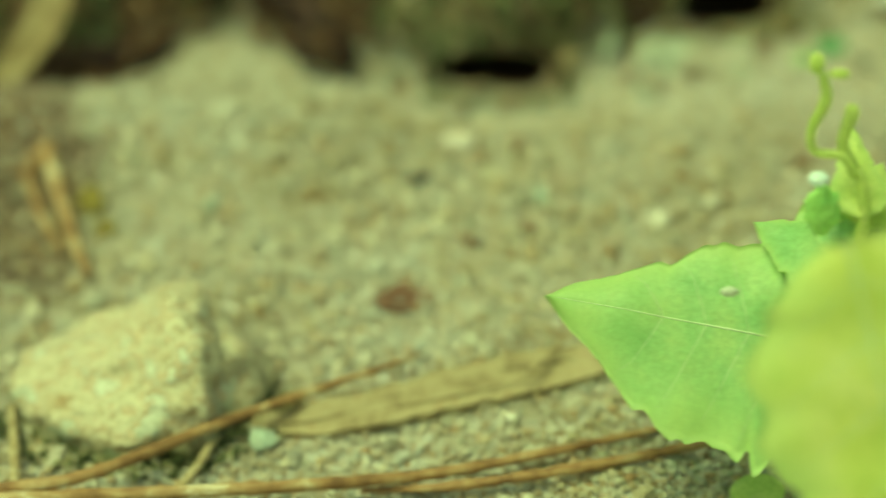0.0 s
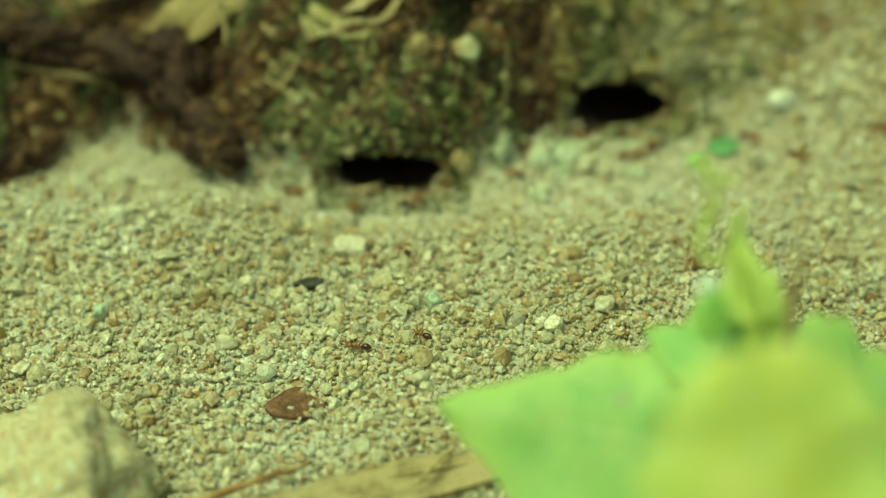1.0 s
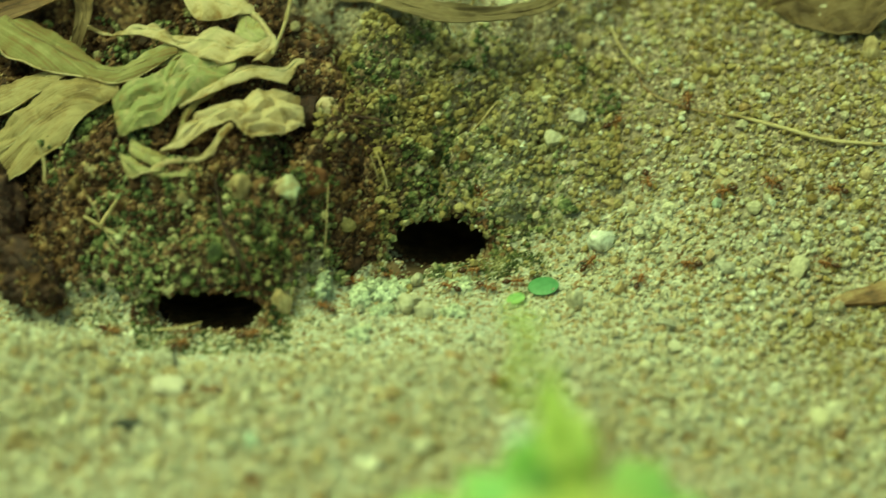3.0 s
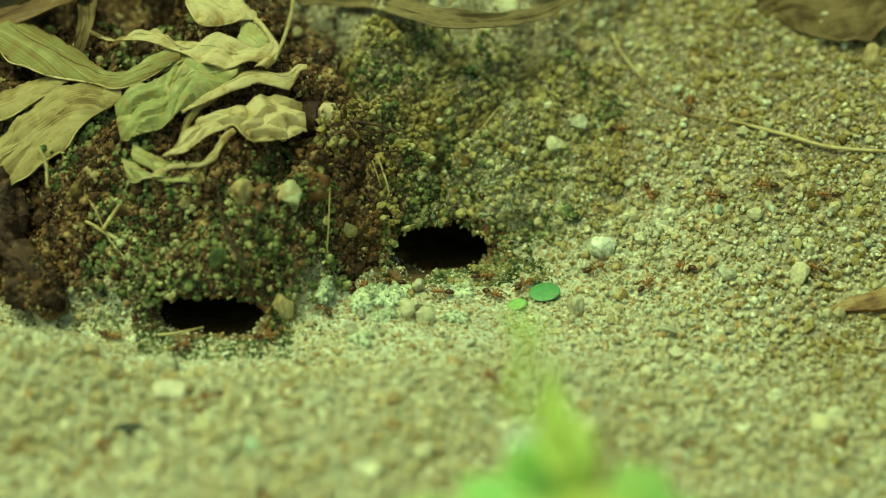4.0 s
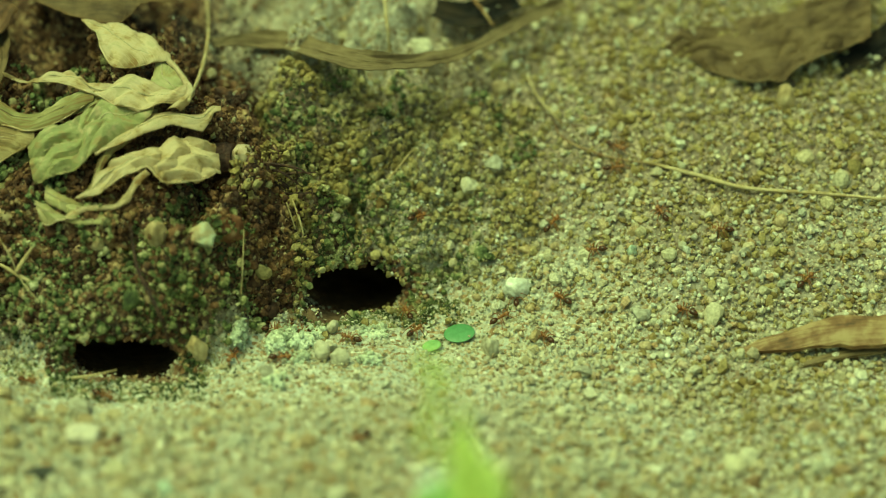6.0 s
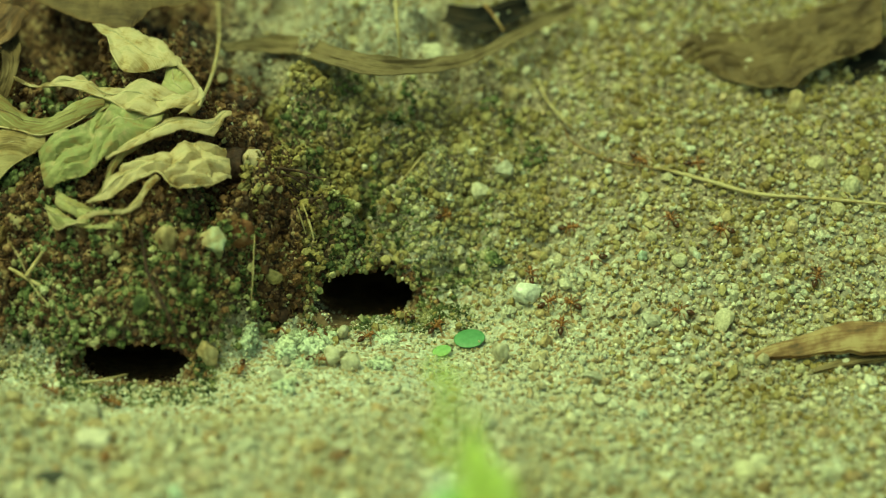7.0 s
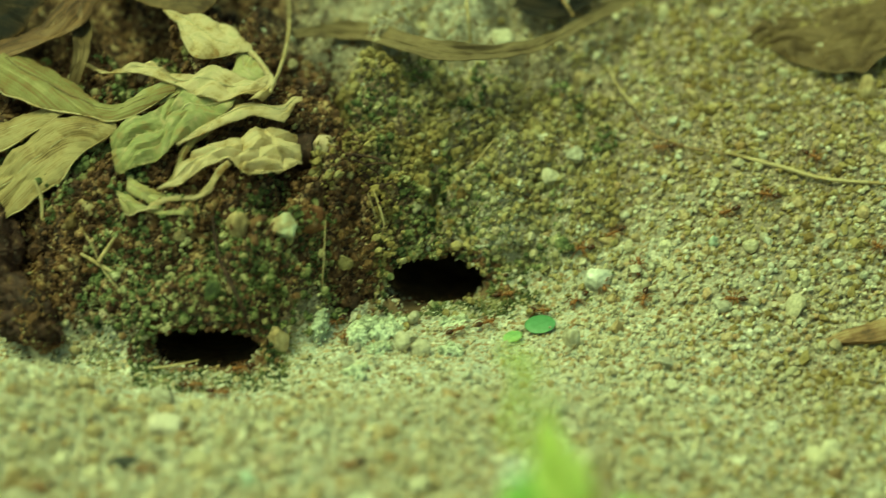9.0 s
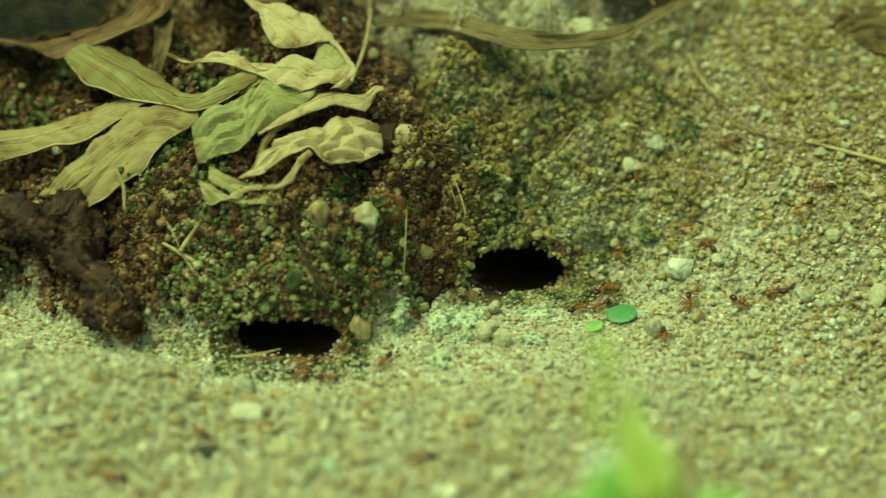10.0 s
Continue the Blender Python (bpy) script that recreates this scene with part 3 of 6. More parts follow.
def build_moss_film():
    """Fine green growth on the sand beside the far hole and under the near one."""
    rng = np.random.RandomState(21)
    for cx, cy, wx, wy, n in ((0, 15, 5, 5, 1500), (-13, 27, 7, 5, 500), (-44, -9, 4, 3, 700), (-66, -8, 6, 3, 900)):
        x, y = rng.normal(cx, wx, n), rng.normal(cy, wy, n)
        keep = lattice(x, y, 3.0, 39) + 0.6 * lattice(x, y, 1.2, 41) > -0.25
        x, y = x[keep], y[keep]
        scatter("moss_film", x, y, rng.uniform(0.14, 0.34, len(x)), 0, moss_mat, 22, sink=0.05, pile=0.5,
                label="thin green growth on the sand beside a nest hole", category="moss")


build_bank_crumbs()
build_moss_film()


# ---- building blocks for the things ----
def curve_through(points, n):
    """A smooth line of n points through a few."""
    p = np.array(points, float)
    p = np.vstack([2 * p[0] - p[1], p, 2 * p[-1] - p[-2]])
    out = []
    for s in np.linspace(0, len(p) - 3 - 1e-6, n):
        i, f = int(s), s - int(s)
        a, b, c, d = p[i:i + 4]
        out.append(0.5 * (2 * b + (c - a) * f + (2 * a - 5 * b + 4 * c - d) * f * f + (3 * b - a - 3 * c + d) * f ** 3))
    return np.array(out)


def spread(values, n):
    values = values if isinstance(values, (list, tuple)) else [values]
    return np.interp(np.linspace(0, 1, n), np.linspace(0, 1, len(values)), values)


def unit(v):
    return v / np.maximum(np.linalg.norm(v, axis=-1, keepdims=True), 1e-9)


def quads_of(rows, cols, closed=False):
    f = []
    for i in range(rows - 1):
        for j in range(cols if closed else cols - 1):
            k = (j + 1) % cols
            f.append((i * cols + j, i * cols + k, (i + 1) * cols + k, (i + 1) * cols + j))
    return f


def with_fibres(me, along, across):
    """A map in mm along and across the piece, for streaks that follow it."""
    uv = me.uv_layers.new(name="fibres")
    idx = np.zeros(len(me.loops), np.int32)
    me.loops.foreach_get("vertex_index", idx)
    uv.data.foreach_set("uv", np.stack([across, along], -1)[idx].astype(np.float32).ravel())


def mesh_part(name, verts, faces, mat, parent=None, origin=None, label="", along=None, across=None, smooth=True):
    """A mesh from places in mm; a top-level thing, or a part when it has a parent."""
    verts = np.asarray(verts, float)
    o = np.array(origin if origin is not None else (0, 0, 0), float)
    me = raw_mesh(name, (verts - o) * MM, faces, smooth)
    me.materials.append(mat)
    if along is not None:
        with_fibres(me, along, across)
    ob = new(name, me)
    if parent is None:
        ob.location = o * MM
    else:
        ob.parent = parent
        if label:
            ob["label"] = label
    return ob


def ribbon_shape(line, widths, tilt=0, curl=0.0, ruffle=0.0, seed=0, thick=0.25, n=84, m=25, fold=0.0, normal=(0, -0.55, 0.83)):
    """A thin blade with thickness along a line: curled across, ruffled along its edges, folded on its rib."""
    c = curve_through(line, n)
    tan = unit(np.gradient(c, axis=0))
    w = spread(widths, n)
    a = np.radians(spread(tilt, n))
    side = unit(np.cross(tan, np.array(normal, float)))
    nrm = unit(np.cross(side, tan))
    s2 = side * np.cos(a)[:, None] + nrm * np.sin(a)[:, None]
    n2 = nrm * np.cos(a)[:, None] - side * np.sin(a)[:, None]
    u = np.linspace(-1, 1, m)
    length = np.concatenate([[0], np.cumsum(np.linalg.norm(np.diff(c, axis=0), axis=1))])
    ll, uu = np.meshgrid(length, u, indexing="ij")
    off = curl * w[:, None] * (uu ** 2 - 0.3) + fold * w[:, None] * np.abs(uu)
    mm = uu * w[:, None] / 2
    bend = 1.5 * lattice(ll, mm * 0 + seed, 6, 52 + seed)
    crease = 1 - 2 * np.abs(lattice(ll * 0.2 + 40 * seed, mm * 1.25 + bend, 1.9, 50 + seed))
    fine = 1 - 2 * np.abs(lattice(ll * 0.3 + mm * 0.6, mm * 1.5 + bend + 20 * seed, 0.9, 51 + seed))
    off = off + ruffle * (0.7 * crease + 0.3 * fine)
    off = off + 0.8 * ruffle * lattice(ll + seed * 37, uu * 2 + seed * 11, 9, 40 + seed) * (0.3 + 0.7 * np.abs(uu))
    edge = 1 + 0.16 * lattice(ll, np.sign(uu) * 9 + seed, 2.2, 70 + seed) * np.abs(uu)
    p = c[:, None] + s2[:, None] * (uu * w[:, None] / 2 * edge)[..., None] + n2[:, None] * off[..., None]
    q = p - n2[:, None] * thick
    top = quads_of(n, m)
    k = n * m
    faces = [f[::-1] for f in top] + [tuple(i + k for i in f) for f in top]
    rim = [i * m for i in range(n)] + [(n - 1) * m + j for j in range(1, m)] + [i * m + m - 1 for i in range(n - 2, -1, -1)] + list(range(m - 2, 0, -1))
    faces += [(a0, b0, b0 + k, a0 + k) for a0, b0 in zip(rim, rim[1:] + rim[:1])]
    verts = np.concatenate([p.reshape(-1, 3), q.reshape(-1, 3)])
    along = np.concatenate([ll.ravel()] * 2)
    across = np.concatenate([(uu * w[:, None] / 2).ravel()] * 2)
    return verts, faces, along, across


def rod_shape(line, radii, n=36, m=8, bumpy=0.0, seed=0, rugged=0.0):
    """A round stalk along a line, closed at both ends."""
    c = curve_through(line, n)
    tan = unit(np.gradient(c, axis=0))
    side = unit(np.cross(tan, np.array([0.13, -0.5, 0.85])))
    up = np.cross(side, tan)
    ang = np.linspace(0, 2 * np.pi, m, endpoint=False)
    r = spread(radii, n)[:, None] * np.ones((1, m))
    length = np.concatenate([[0], np.cumsum(np.linalg.norm(np.diff(c, axis=0), axis=1))])
    ll, aa = np.meshgrid(length, ang, indexing="ij")
    r = r * (1 + bumpy * lattice(ll + seed * 17, np.cos(aa) * 2 + np.sin(aa) * 3, 1.3 * max(0.5, float(np.mean(r))), 80 + seed))
    if rugged:
        size = float(np.mean(r))
        r = r * (1 + rugged * (0.5 * facets(ll * 0.45 + seed * 31, aa * size, 0.75 * size, 82 + seed) + 0.45 * facets(ll * 0.4 + seed * 3, aa * size, 0.3 * size, 83 + seed)
                               - 0.5 * np.exp(-(facets(ll * 0.3 + seed, aa * size, 0.5 * size, 85 + seed) / 0.12) ** 2) + 0.25 * facets(ll, aa * size, 0.14 * size, 84 + seed)))
    p = c[:, None] + r[..., None] * (np.cos(aa)[..., None] * side[:, None] + np.sin(aa)[..., None] * up[:, None])
    verts = np.concatenate([p.reshape(-1, 3), c[:1], c[-1:]])
    k = n * m
    faces = quads_of(n, m, True)
    ends = [(k, (j + 1) % m, j, j) for j in range(m)] + [(k + 1, (n - 1) * m + j, (n - 1) * m + (j + 1) % m, 0) for j in range(m)]
    faces = [(*f, ) for f in faces]
    along = np.concatenate([ll.ravel(), [0, length[-1]]])
    across = np.concatenate([(aa * r).ravel(), [0, 0]])
    return verts, faces, along, across, [e[:3] for e in ends]


def add_rod(name, line, radii, mat, parent=None, label="", category="", group="", origin=None, **more):
    v, f, along, across, ends = rod_shape(line, radii, **more)
    bm = bmesh.new()
    o = np.array(origin if origin is not None else line[len(line) // 2], float)
    vs = [bm.verts.new(tuple((p - o) * MM)) for p in v]
    uv = bm.loops.layers.uv.new("fibres")
    for q in f + ends:
        face = bm.faces.new([vs[i] for i in q])
        face.smooth = True
        for loop, i in zip(face.loops, q):
            loop[uv].uv = (across[i], along[i])
    me = bpy.data.meshes.new(name)
    bm.to_mesh(me)
    bm.free()
    me.materials.append(mat)
    ob = new(name, me)
    if parent is None:
        ob.location = o * MM
        tagged(ob, label, category, group)
        if name == "dry_stalk":
            c, r = curve_through(line, 61), spread(radii, 61)
            for i in (17, 41):
                add_rod("node", [c[i - 1], c[i], c[i + 1]], [r[i] * 0.9, r[i] * 1.3, r[i] * 0.9], mat, ob, origin=o, n=8, m=8)
    else:
        ob.parent = parent
        if label:
            ob["label"] = label
    return ob


def add_blade(name, line, widths, mat, label, category="leaf", group="", rib=None, **more):
    o = line[len(line) // 2]
    v, f, along, across = ribbon_shape(line, widths, **more)
    ob = mesh_part(name, v, f, mat, origin=o, along=along, across=across)
    tagged(ob, label, category, group)
    if rib:
        add_rod("midrib", [np.array(p) + np.array((0, -0.12, 0.2)) for p in line], [0.35, 0.3, 0.12], rib, ob, origin=o, n=44, m=6)
    elif name == "dry_leaf":
        add_rod("midrib", list(v[:84 * 25].reshape(84, 25, 3)[2:-2:6, 12]), [0.16, 0.2, 0.1], mat, ob, origin=o, n=60, m=6)
    return ob


def even_line(points, n):
    """A line of n points at even steps, with softly broken corners."""
    p = np.array(points, float)
    c = np.stack([np.interp(np.linspace(0, len(p) - 1, 200), np.arange(len(p)), p[:, k]) for k in range(3)], -1)
    c = 0.65 * c + 0.35 * curve_through(points, 200)
    s = np.concatenate([[0], np.cumsum(np.linalg.norm(np.diff(c, axis=0), axis=1))])
    return np.stack([np.interp(np.linspace(0, s[-1], n), s, c[:, k]) for k in range(3)], -1)


def add_sheet(upper, lower, mat, label, seed=0, ruffle=0.8, bulge=0.1, rim=None, thick=0.22, n=96, m=28):
    """A crumpled dry leaf spread between its two edges, with a rolled rim where it has one."""
    a, b = even_line(upper, n), even_line(lower, n)
    wide = np.linalg.norm(b - a, axis=1)[:, None]
    length = np.concatenate([[0], np.cumsum(np.linalg.norm(np.diff((a + b) / 2, axis=0), axis=1))])
    u = np.linspace(0, 1, m)[None]
    ll, uu = length[:, None] + 0 * u, u + 0 * wide
    side = unit(b - a)[:, None] + np.zeros((1, m, 1))
    nrm = unit(np.cross(np.gradient((a + b) / 2, axis=0), b - a))
    nrm = nrm * np.sign(np.mean(nrm @ np.array([0, -0.8, 0.6])))
    mm = uu * wide
    bend = 0.35 * lattice(ll, mm * 0.4 + seed * 7, 6, 52 + seed)
    ridge = facets(ll * 0.13 + 40 * seed, mm + bend, 1.5, 50 + seed)
    fold = facets(ll * 0.6 + mm * 0.5 + 13 * seed, mm * 0.8 - ll * 0.35, 3.4, 51 + seed)
    fine = facets(ll * 0.22 + mm * 0.2, mm * 1.2 + bend + 20 * seed, 0.6, 53 + seed)
    off = bulge * wide * 4 * uu * (1 - uu) + ruffle * (0.22 * ridge + 1.3 * fold + 2.0 * np.abs(facets(ll * 0.8 - mm * 0.6 + 7 * seed, mm * 0.9 + ll * 0.5, 2.6, 54 + seed)) ** 0.7 + 0.2 * fine)
    ragged = 0.3 * lattice(ll, uu * 0 + seed, 2.2, 70 + seed) + 0.16 * facets(ll, uu * 0 + seed, 0.5, 71 + seed)
    p = a[:, None] * (1 - uu[..., None]) + b[:, None] * uu[..., None]
    p = p + side * (ragged * (2 * uu - 1) ** 3 * np.minimum(1, wide / 4))[..., None] + nrm[:, None] * off[..., None]
    q = p - nrm[:, None] * thick
    k = n * m
    top = quads_of(n, m)
    faces = [f[::-1] for f in top] + [tuple(i + k for i in f) for f in top]
    edge = [i * m for i in range(n)] + [(n - 1) * m + j for j in range(1, m)] + [i * m + m - 1 for i in range(n - 2, -1, -1)] + list(range(m - 2, 0, -1))
    faces += [(i, j, j + k, i + k) for i, j in zip(edge, edge[1:] + edge[:1])]
    o = p[n // 2, m // 2]
    ob = mesh_part("dry_leaf", np.concatenate([p.reshape(-1, 3), q.reshape(-1, 3)]), faces, mat, origin=o, smooth=False,
                   along=np.concatenate([ll.ravel()] * 2), across=np.concatenate([mm.ravel()] * 2))
    rot = 0.8 * np.exp(-np.minimum(mm, wide - mm) / 0.3) + 0.5 * np.exp(-np.minimum(ll, length[-1] - ll) / 1.2)
    ob.data.attributes.new("browned", "FLOAT", "POINT").data.foreach_set("value", np.concatenate([rot.ravel()] * 2).astype(np.float32))
    tagged(ob, label, "leaf", "dry leaves")
    if rim:
        line = p[3:-3:8, -1] + nrm[3:-3:8] * 0.05
        add_rod("rolled_edge", list(line), [0.08, 0.15, 0.19, 0.13, 0.08], rim, ob, origin=o, n=60, m=7, bumpy=0.3, seed=seed)
    bare = mat in (pale_leaf_mat, green_leaf_mat, grey_leaf_mat, tan_leaf_mat)
    add_rod("midrib", list(p[4:-4:6, int(0.45 * m)]), [0.13, 0.15, 0.1, 0.05], pale_rib if bare else brown_rib, ob, origin=o, n=70, m=6)
    return ob


def fibrous(name, stops, rough=0.75, streak=0.35, length=14, spec=0.3, blotch=6, clear=0.0, streaks=0.32):
    """Dry plant matter: streaks along the fibres, blotches and fine relief."""
    m, t, p = shader(name)
    a = noise_node(t, 1, 3, 0.6, (1 / streak * MM, 1 / length * MM, 1), "UV")
    b = noise_node(t, blotch, 4)
    r = colour_ramp(t, stops)
    s = t.nodes.new("ShaderNodeMath")
    s.operation = "MULTIPLY_ADD"
    s.inputs[1].default_value, s.inputs[2].default_value = 1 - streaks, 0.0
    t.links.new(b.outputs[0], s.inputs[0])
    s2 = t.nodes.new("ShaderNodeMath")
    s2.operation = "MULTIPLY_ADD"
    s2.inputs[1].default_value = streaks
    t.links.new(a.outputs[0], s2.inputs[0])
    t.links.new(s.outputs[0], s2.inputs[2])
    wide = t.nodes.new("ShaderNodeMapRange")
    wide.inputs[1].default_value, wide.inputs[2].default_value = 0.36, 0.64
    wide.inputs[3].default_value, wide.inputs[4].default_value = 0.25, 0.8
    t.links.new(s2.outputs[0], wide.inputs[0])
    t.links.new(wide.outputs[0], r.inputs[0])
    # withered margins, patchy along the leaf
    edge = t.nodes.new("ShaderNodeAttribute")
    edge.attribute_name = "browned"
    patch = noise_node(t, 2.5, 3)
    share = t.nodes.new("ShaderNodeMath")
    share.operation, share.use_clamp = "MULTIPLY", True
    t.links.new(edge.outputs["Fac"], share.inputs[0])
    t.links.new(patch.outputs[0], share.inputs[1])
    colour = mixed(t, r.outputs[0], (0.17, 0.09, 0.04), share.outputs[0])
    t.links.new(colour, p.inputs["Base Color"])
    p.inputs["Roughness"].default_value = rough
    p.inputs["Specular IOR Level"].default_value = spec
    bump = t.nodes.new("ShaderNodeBump")
    bump.inputs["Strength"].default_value, bump.inputs["Distance"].default_value = 0.6, 0.07 * MM
    t.links.new(a.outputs[0], bump.inputs["Height"])
    t.links.new(bump.outputs[0], p.inputs["Normal"])
    if clear:
        see_through(t, p, colour, clear)
    return m


straw_mat = fibrous("dry_straw", [(0.3, (0.22, 0.15, 0.07)), (0.45, (0.42, 0.32, 0.18)), (0.6, (0.5, 0.41, 0.26)), (0.72, (0.36, 0.26, 0.14))], 0.6, length=5)
pale_leaf_mat = fibrous("cream_dry_leaf", [(0.27, (0.34, 0.2, 0.09)), (0.36, (0.5, 0.37, 0.21)), (0.48, (0.62, 0.48, 0.31)), (0.62, (0.68, 0.55, 0.38)), (0.75, (0.58, 0.48, 0.31))], 0.55, streak=0.22, length=30, clear=0.25, streaks=0.25, blotch=4)
green_leaf_mat = fibrous("yellow_green_dry_leaf", [(0.27, (0.32, 0.23, 0.1)), (0.4, (0.44, 0.36, 0.18)), (0.55, (0.45, 0.42, 0.23)), (0.75, (0.56, 0.48, 0.29))], 0.55, streak=0.22, length=30, clear=0.25, streaks=0.25, blotch=4)
grey_leaf_mat = fibrous("grey_green_dry_leaf", [(0.27, (0.34, 0.24, 0.12)), (0.4, (0.36, 0.31, 0.16)), (0.52, (0.33, 0.33, 0.165)), (0.64, (0.41, 0.38, 0.21)), (0.75, (0.54, 0.44, 0.27))], 0.6, streak=0.22, length=30, clear=0.2, streaks=0.2, blotch=3)
olive_leaf_mat = fibrous("olive_dry_leaf", [(0.27, (0.14, 0.075, 0.035)), (0.42, (0.25, 0.16, 0.075)), (0.55, (0.24, 0.21, 0.095)), (0.68, (0.32, 0.28, 0.14)), (0.78, (0.4, 0.33, 0.18))], 0.6, streak=0.3, length=30, clear=0.15, streaks=0.55, blotch=7)
rust_leaf_mat = fibrous("rust_brown_leaf", [(0.3, (0.03, 0.016, 0.01)), (0.5, (0.095, 0.048, 0.026)), (0.7, (0.19, 0.105, 0.056))], 0.55, streak=0.3, length=30, streaks=0.55)
tan_leaf_mat = fibrous("tan_grass_blade", [(0.28, (0.15, 0.095, 0.045)), (0.45, (0.33, 0.235, 0.125)), (0.6, (0.42, 0.33, 0.19)), (0.75, (0.3, 0.22, 0.115))], 0.65, streak=0.3, length=30, clear=0.15, streaks=0.42, blotch=7)
brown_leaf_mat = fibrous("brown_dead_leaf", [(0.3, (0.06, 0.035, 0.02)), (0.5, (0.12, 0.078, 0.042)), (0.7, (0.17, 0.115, 0.065))], 0.7, streak=0.5, streaks=0.3)
# black rotting leaf on the bank; also paints shaded gaps in the slope's litter
dark_leaf_and_gap_mat = fibrous("black_leaf_and_gap", [(0.3, (0.01, 0.01, 0.011)), (0.5, (0.018, 0.016, 0.016)), (0.7, (0.035, 0.026, 0.02))], 0.85, spec=0.1)
wood_mat = fibrous("weathered_wood", [(0.3, (0.15, 0.105, 0.055)), (0.45, (0.34, 0.26, 0.15)), (0.6, (0.42, 0.34, 0.21)), (0.75, (0.32, 0.22, 0.12))], 0.7, streak=0.5, length=30)
dull_leaf_mat = fibrous("dull_tan_leaf", [(0.28, (0.08, 0.052, 0.03)), (0.45, (0.15, 0.105, 0.06)), (0.6, (0.21, 0.155, 0.09)), (0.75, (0.16, 0.11, 0.065))], 0.7, streak=0.4, length=30, streaks=0.45)
stalk_mat = fibrous("brown_stalk", [(0.3, (0.15, 0.075, 0.035)), (0.5, (0.32, 0.18, 0.085)), (0.68, (0.44, 0.3, 0.16)), (0.76, (0.62, 0.52, 0.36))], 0.6, length=6)
bark_mat = fibrous("brown_bark", [(0.3, (0.07, 0.04, 0.025)), (0.5, (0.2, 0.11, 0.06)), (0.7, (0.36, 0.26, 0.15))], 0.7, length=20)
root_mat = plain("wet_root", [(0.3, (0.018, 0.008, 0.008)), (0.5, (0.05, 0.021, 0.019)), (0.64, (0.1, 0.048, 0.036)), (0.76, (0.3, 0.21, 0.11))], 3.0, 0.6, 0.6, 0.6, 0.35)

pale_rib = plain("pale_rib", [(0.3, (0.42, 0.33, 0.2)), (0.7, (0.6, 0.52, 0.36))], 5, 0.8, 0.6, 0.03)
brown_rib = plain("brown_rib", [(0.3, (0.09, 0.055, 0.03)), (0.7, (0.2, 0.14, 0.08))], 5, 0.8, 0.7, 0.03)

# ---- stones ----
STONES = [stone_shape(np.random.RandomState(200 + k), 4 if k < 5 else 3, 0.012, 11, 0.42, 0.74) for k in range(10)]
STONES = [(v * (1 + np.array([0.14 * noise.noise(Vector(q) * 2.1 + Vector((k, 0, 0))) + 0.08 * noise.noise(Vector(q) * 5) + 0.035 * noise.noise(Vector(q) * 12) for q in v]))[:, None], f) for k, (v, f) in enumerate(STONES)]
STONE_MESHES = {}


def stone_material(name, stops, spec=0.35):
    return plain(name, stops, 1.6, 0.45, 0.7, 0.28, spec)


white_stone = stone_material("white_stone", [(0.3, (0.46, 0.4, 0.3)), (0.5, (0.6, 0.55, 0.44)), (0.7, (0.7, 0.66, 0.55))])
grey_stone = stone_material("blue_grey_stone", [(0.3, (0.34, 0.31, 0.25)), (0.5, (0.46, 0.43, 0.36)), (0.7, (0.56, 0.53, 0.45))])
tan_stone = stone_material("tan_stone", [(0.3, (0.36, 0.25, 0.14)), (0.5, (0.5, 0.38, 0.23)), (0.7, (0.58, 0.48, 0.32))])
pink_stone = stone_material("pinkish_stone", [(0.3, (0.42, 0.31, 0.23)), (0.5, (0.54, 0.43, 0.33)), (0.7, (0.6, 0.52, 0.41))])
mint_stone = stone_material("pale_green_stone", [(0.3, (0.38, 0.4, 0.32)), (0.5, (0.52, 0.6, 0.5)), (0.7, (0.68, 0.72, 0.62))])
cream_stone = stone_material("cream_orange_stone", [(0.3, (0.36, 0.18, 0.08)), (0.45, (0.5, 0.42, 0.28)), (0.6, (0.5, 0.54, 0.42)), (0.7, (0.62, 0.62, 0.5))])
red_stone = stone_material("red_brown_stone", [(0.3, (0.08, 0.03, 0.018)), (0.5, (0.19, 0.075, 0.042)), (0.62, (0.26, 0.13, 0.08)), (0.7, (0.44, 0.34, 0.24))])


def stone_mesh(k, mat):
    key = (k, mat.name)
    if key not in STONE_MESHES:
        v, f = STONES[k]
        me = raw_mesh("pebble", v * MM, f)
        me.materials.append(mat)
        STONE_MESHES[key] = me
    return STONE_MESHES[key]


def lay_stone(at, size, mat, k=0, turn=0, name="pebble", label="small worn pebble half sunk in the sand", group="pebbles on the sand", lift=0.16, lean=0):
    """A stone on the ground: at its place in mm, with its size across, deep and high."""
    ob = new(name, stone_mesh(k, mat))
    x, y, z = at
    ob.matrix_world = pose(x * MM, y * MM, (z + 0.5 + size[2] * lift) * MM, lean, lean * 0.4, turn) @ Matrix.Diagonal((size[0] / 2, size[1] / 2, size[2] / 2, 1))
    return tagged(ob, label, "pebble", group)


crust_mat = granular("pale_green_crust", [(0.0, (0.2, 0.22, 0.15)), (0.3, (0.46, 0.5, 0.42)), (0.6, (0.62, 0.68, 0.6)), (0.88, (0.74, 0.78, 0.7)), (1.0, (0.6, 0.5, 0.34))],
                     "island", rough=0.7, patch=0.5, patch_size=2)


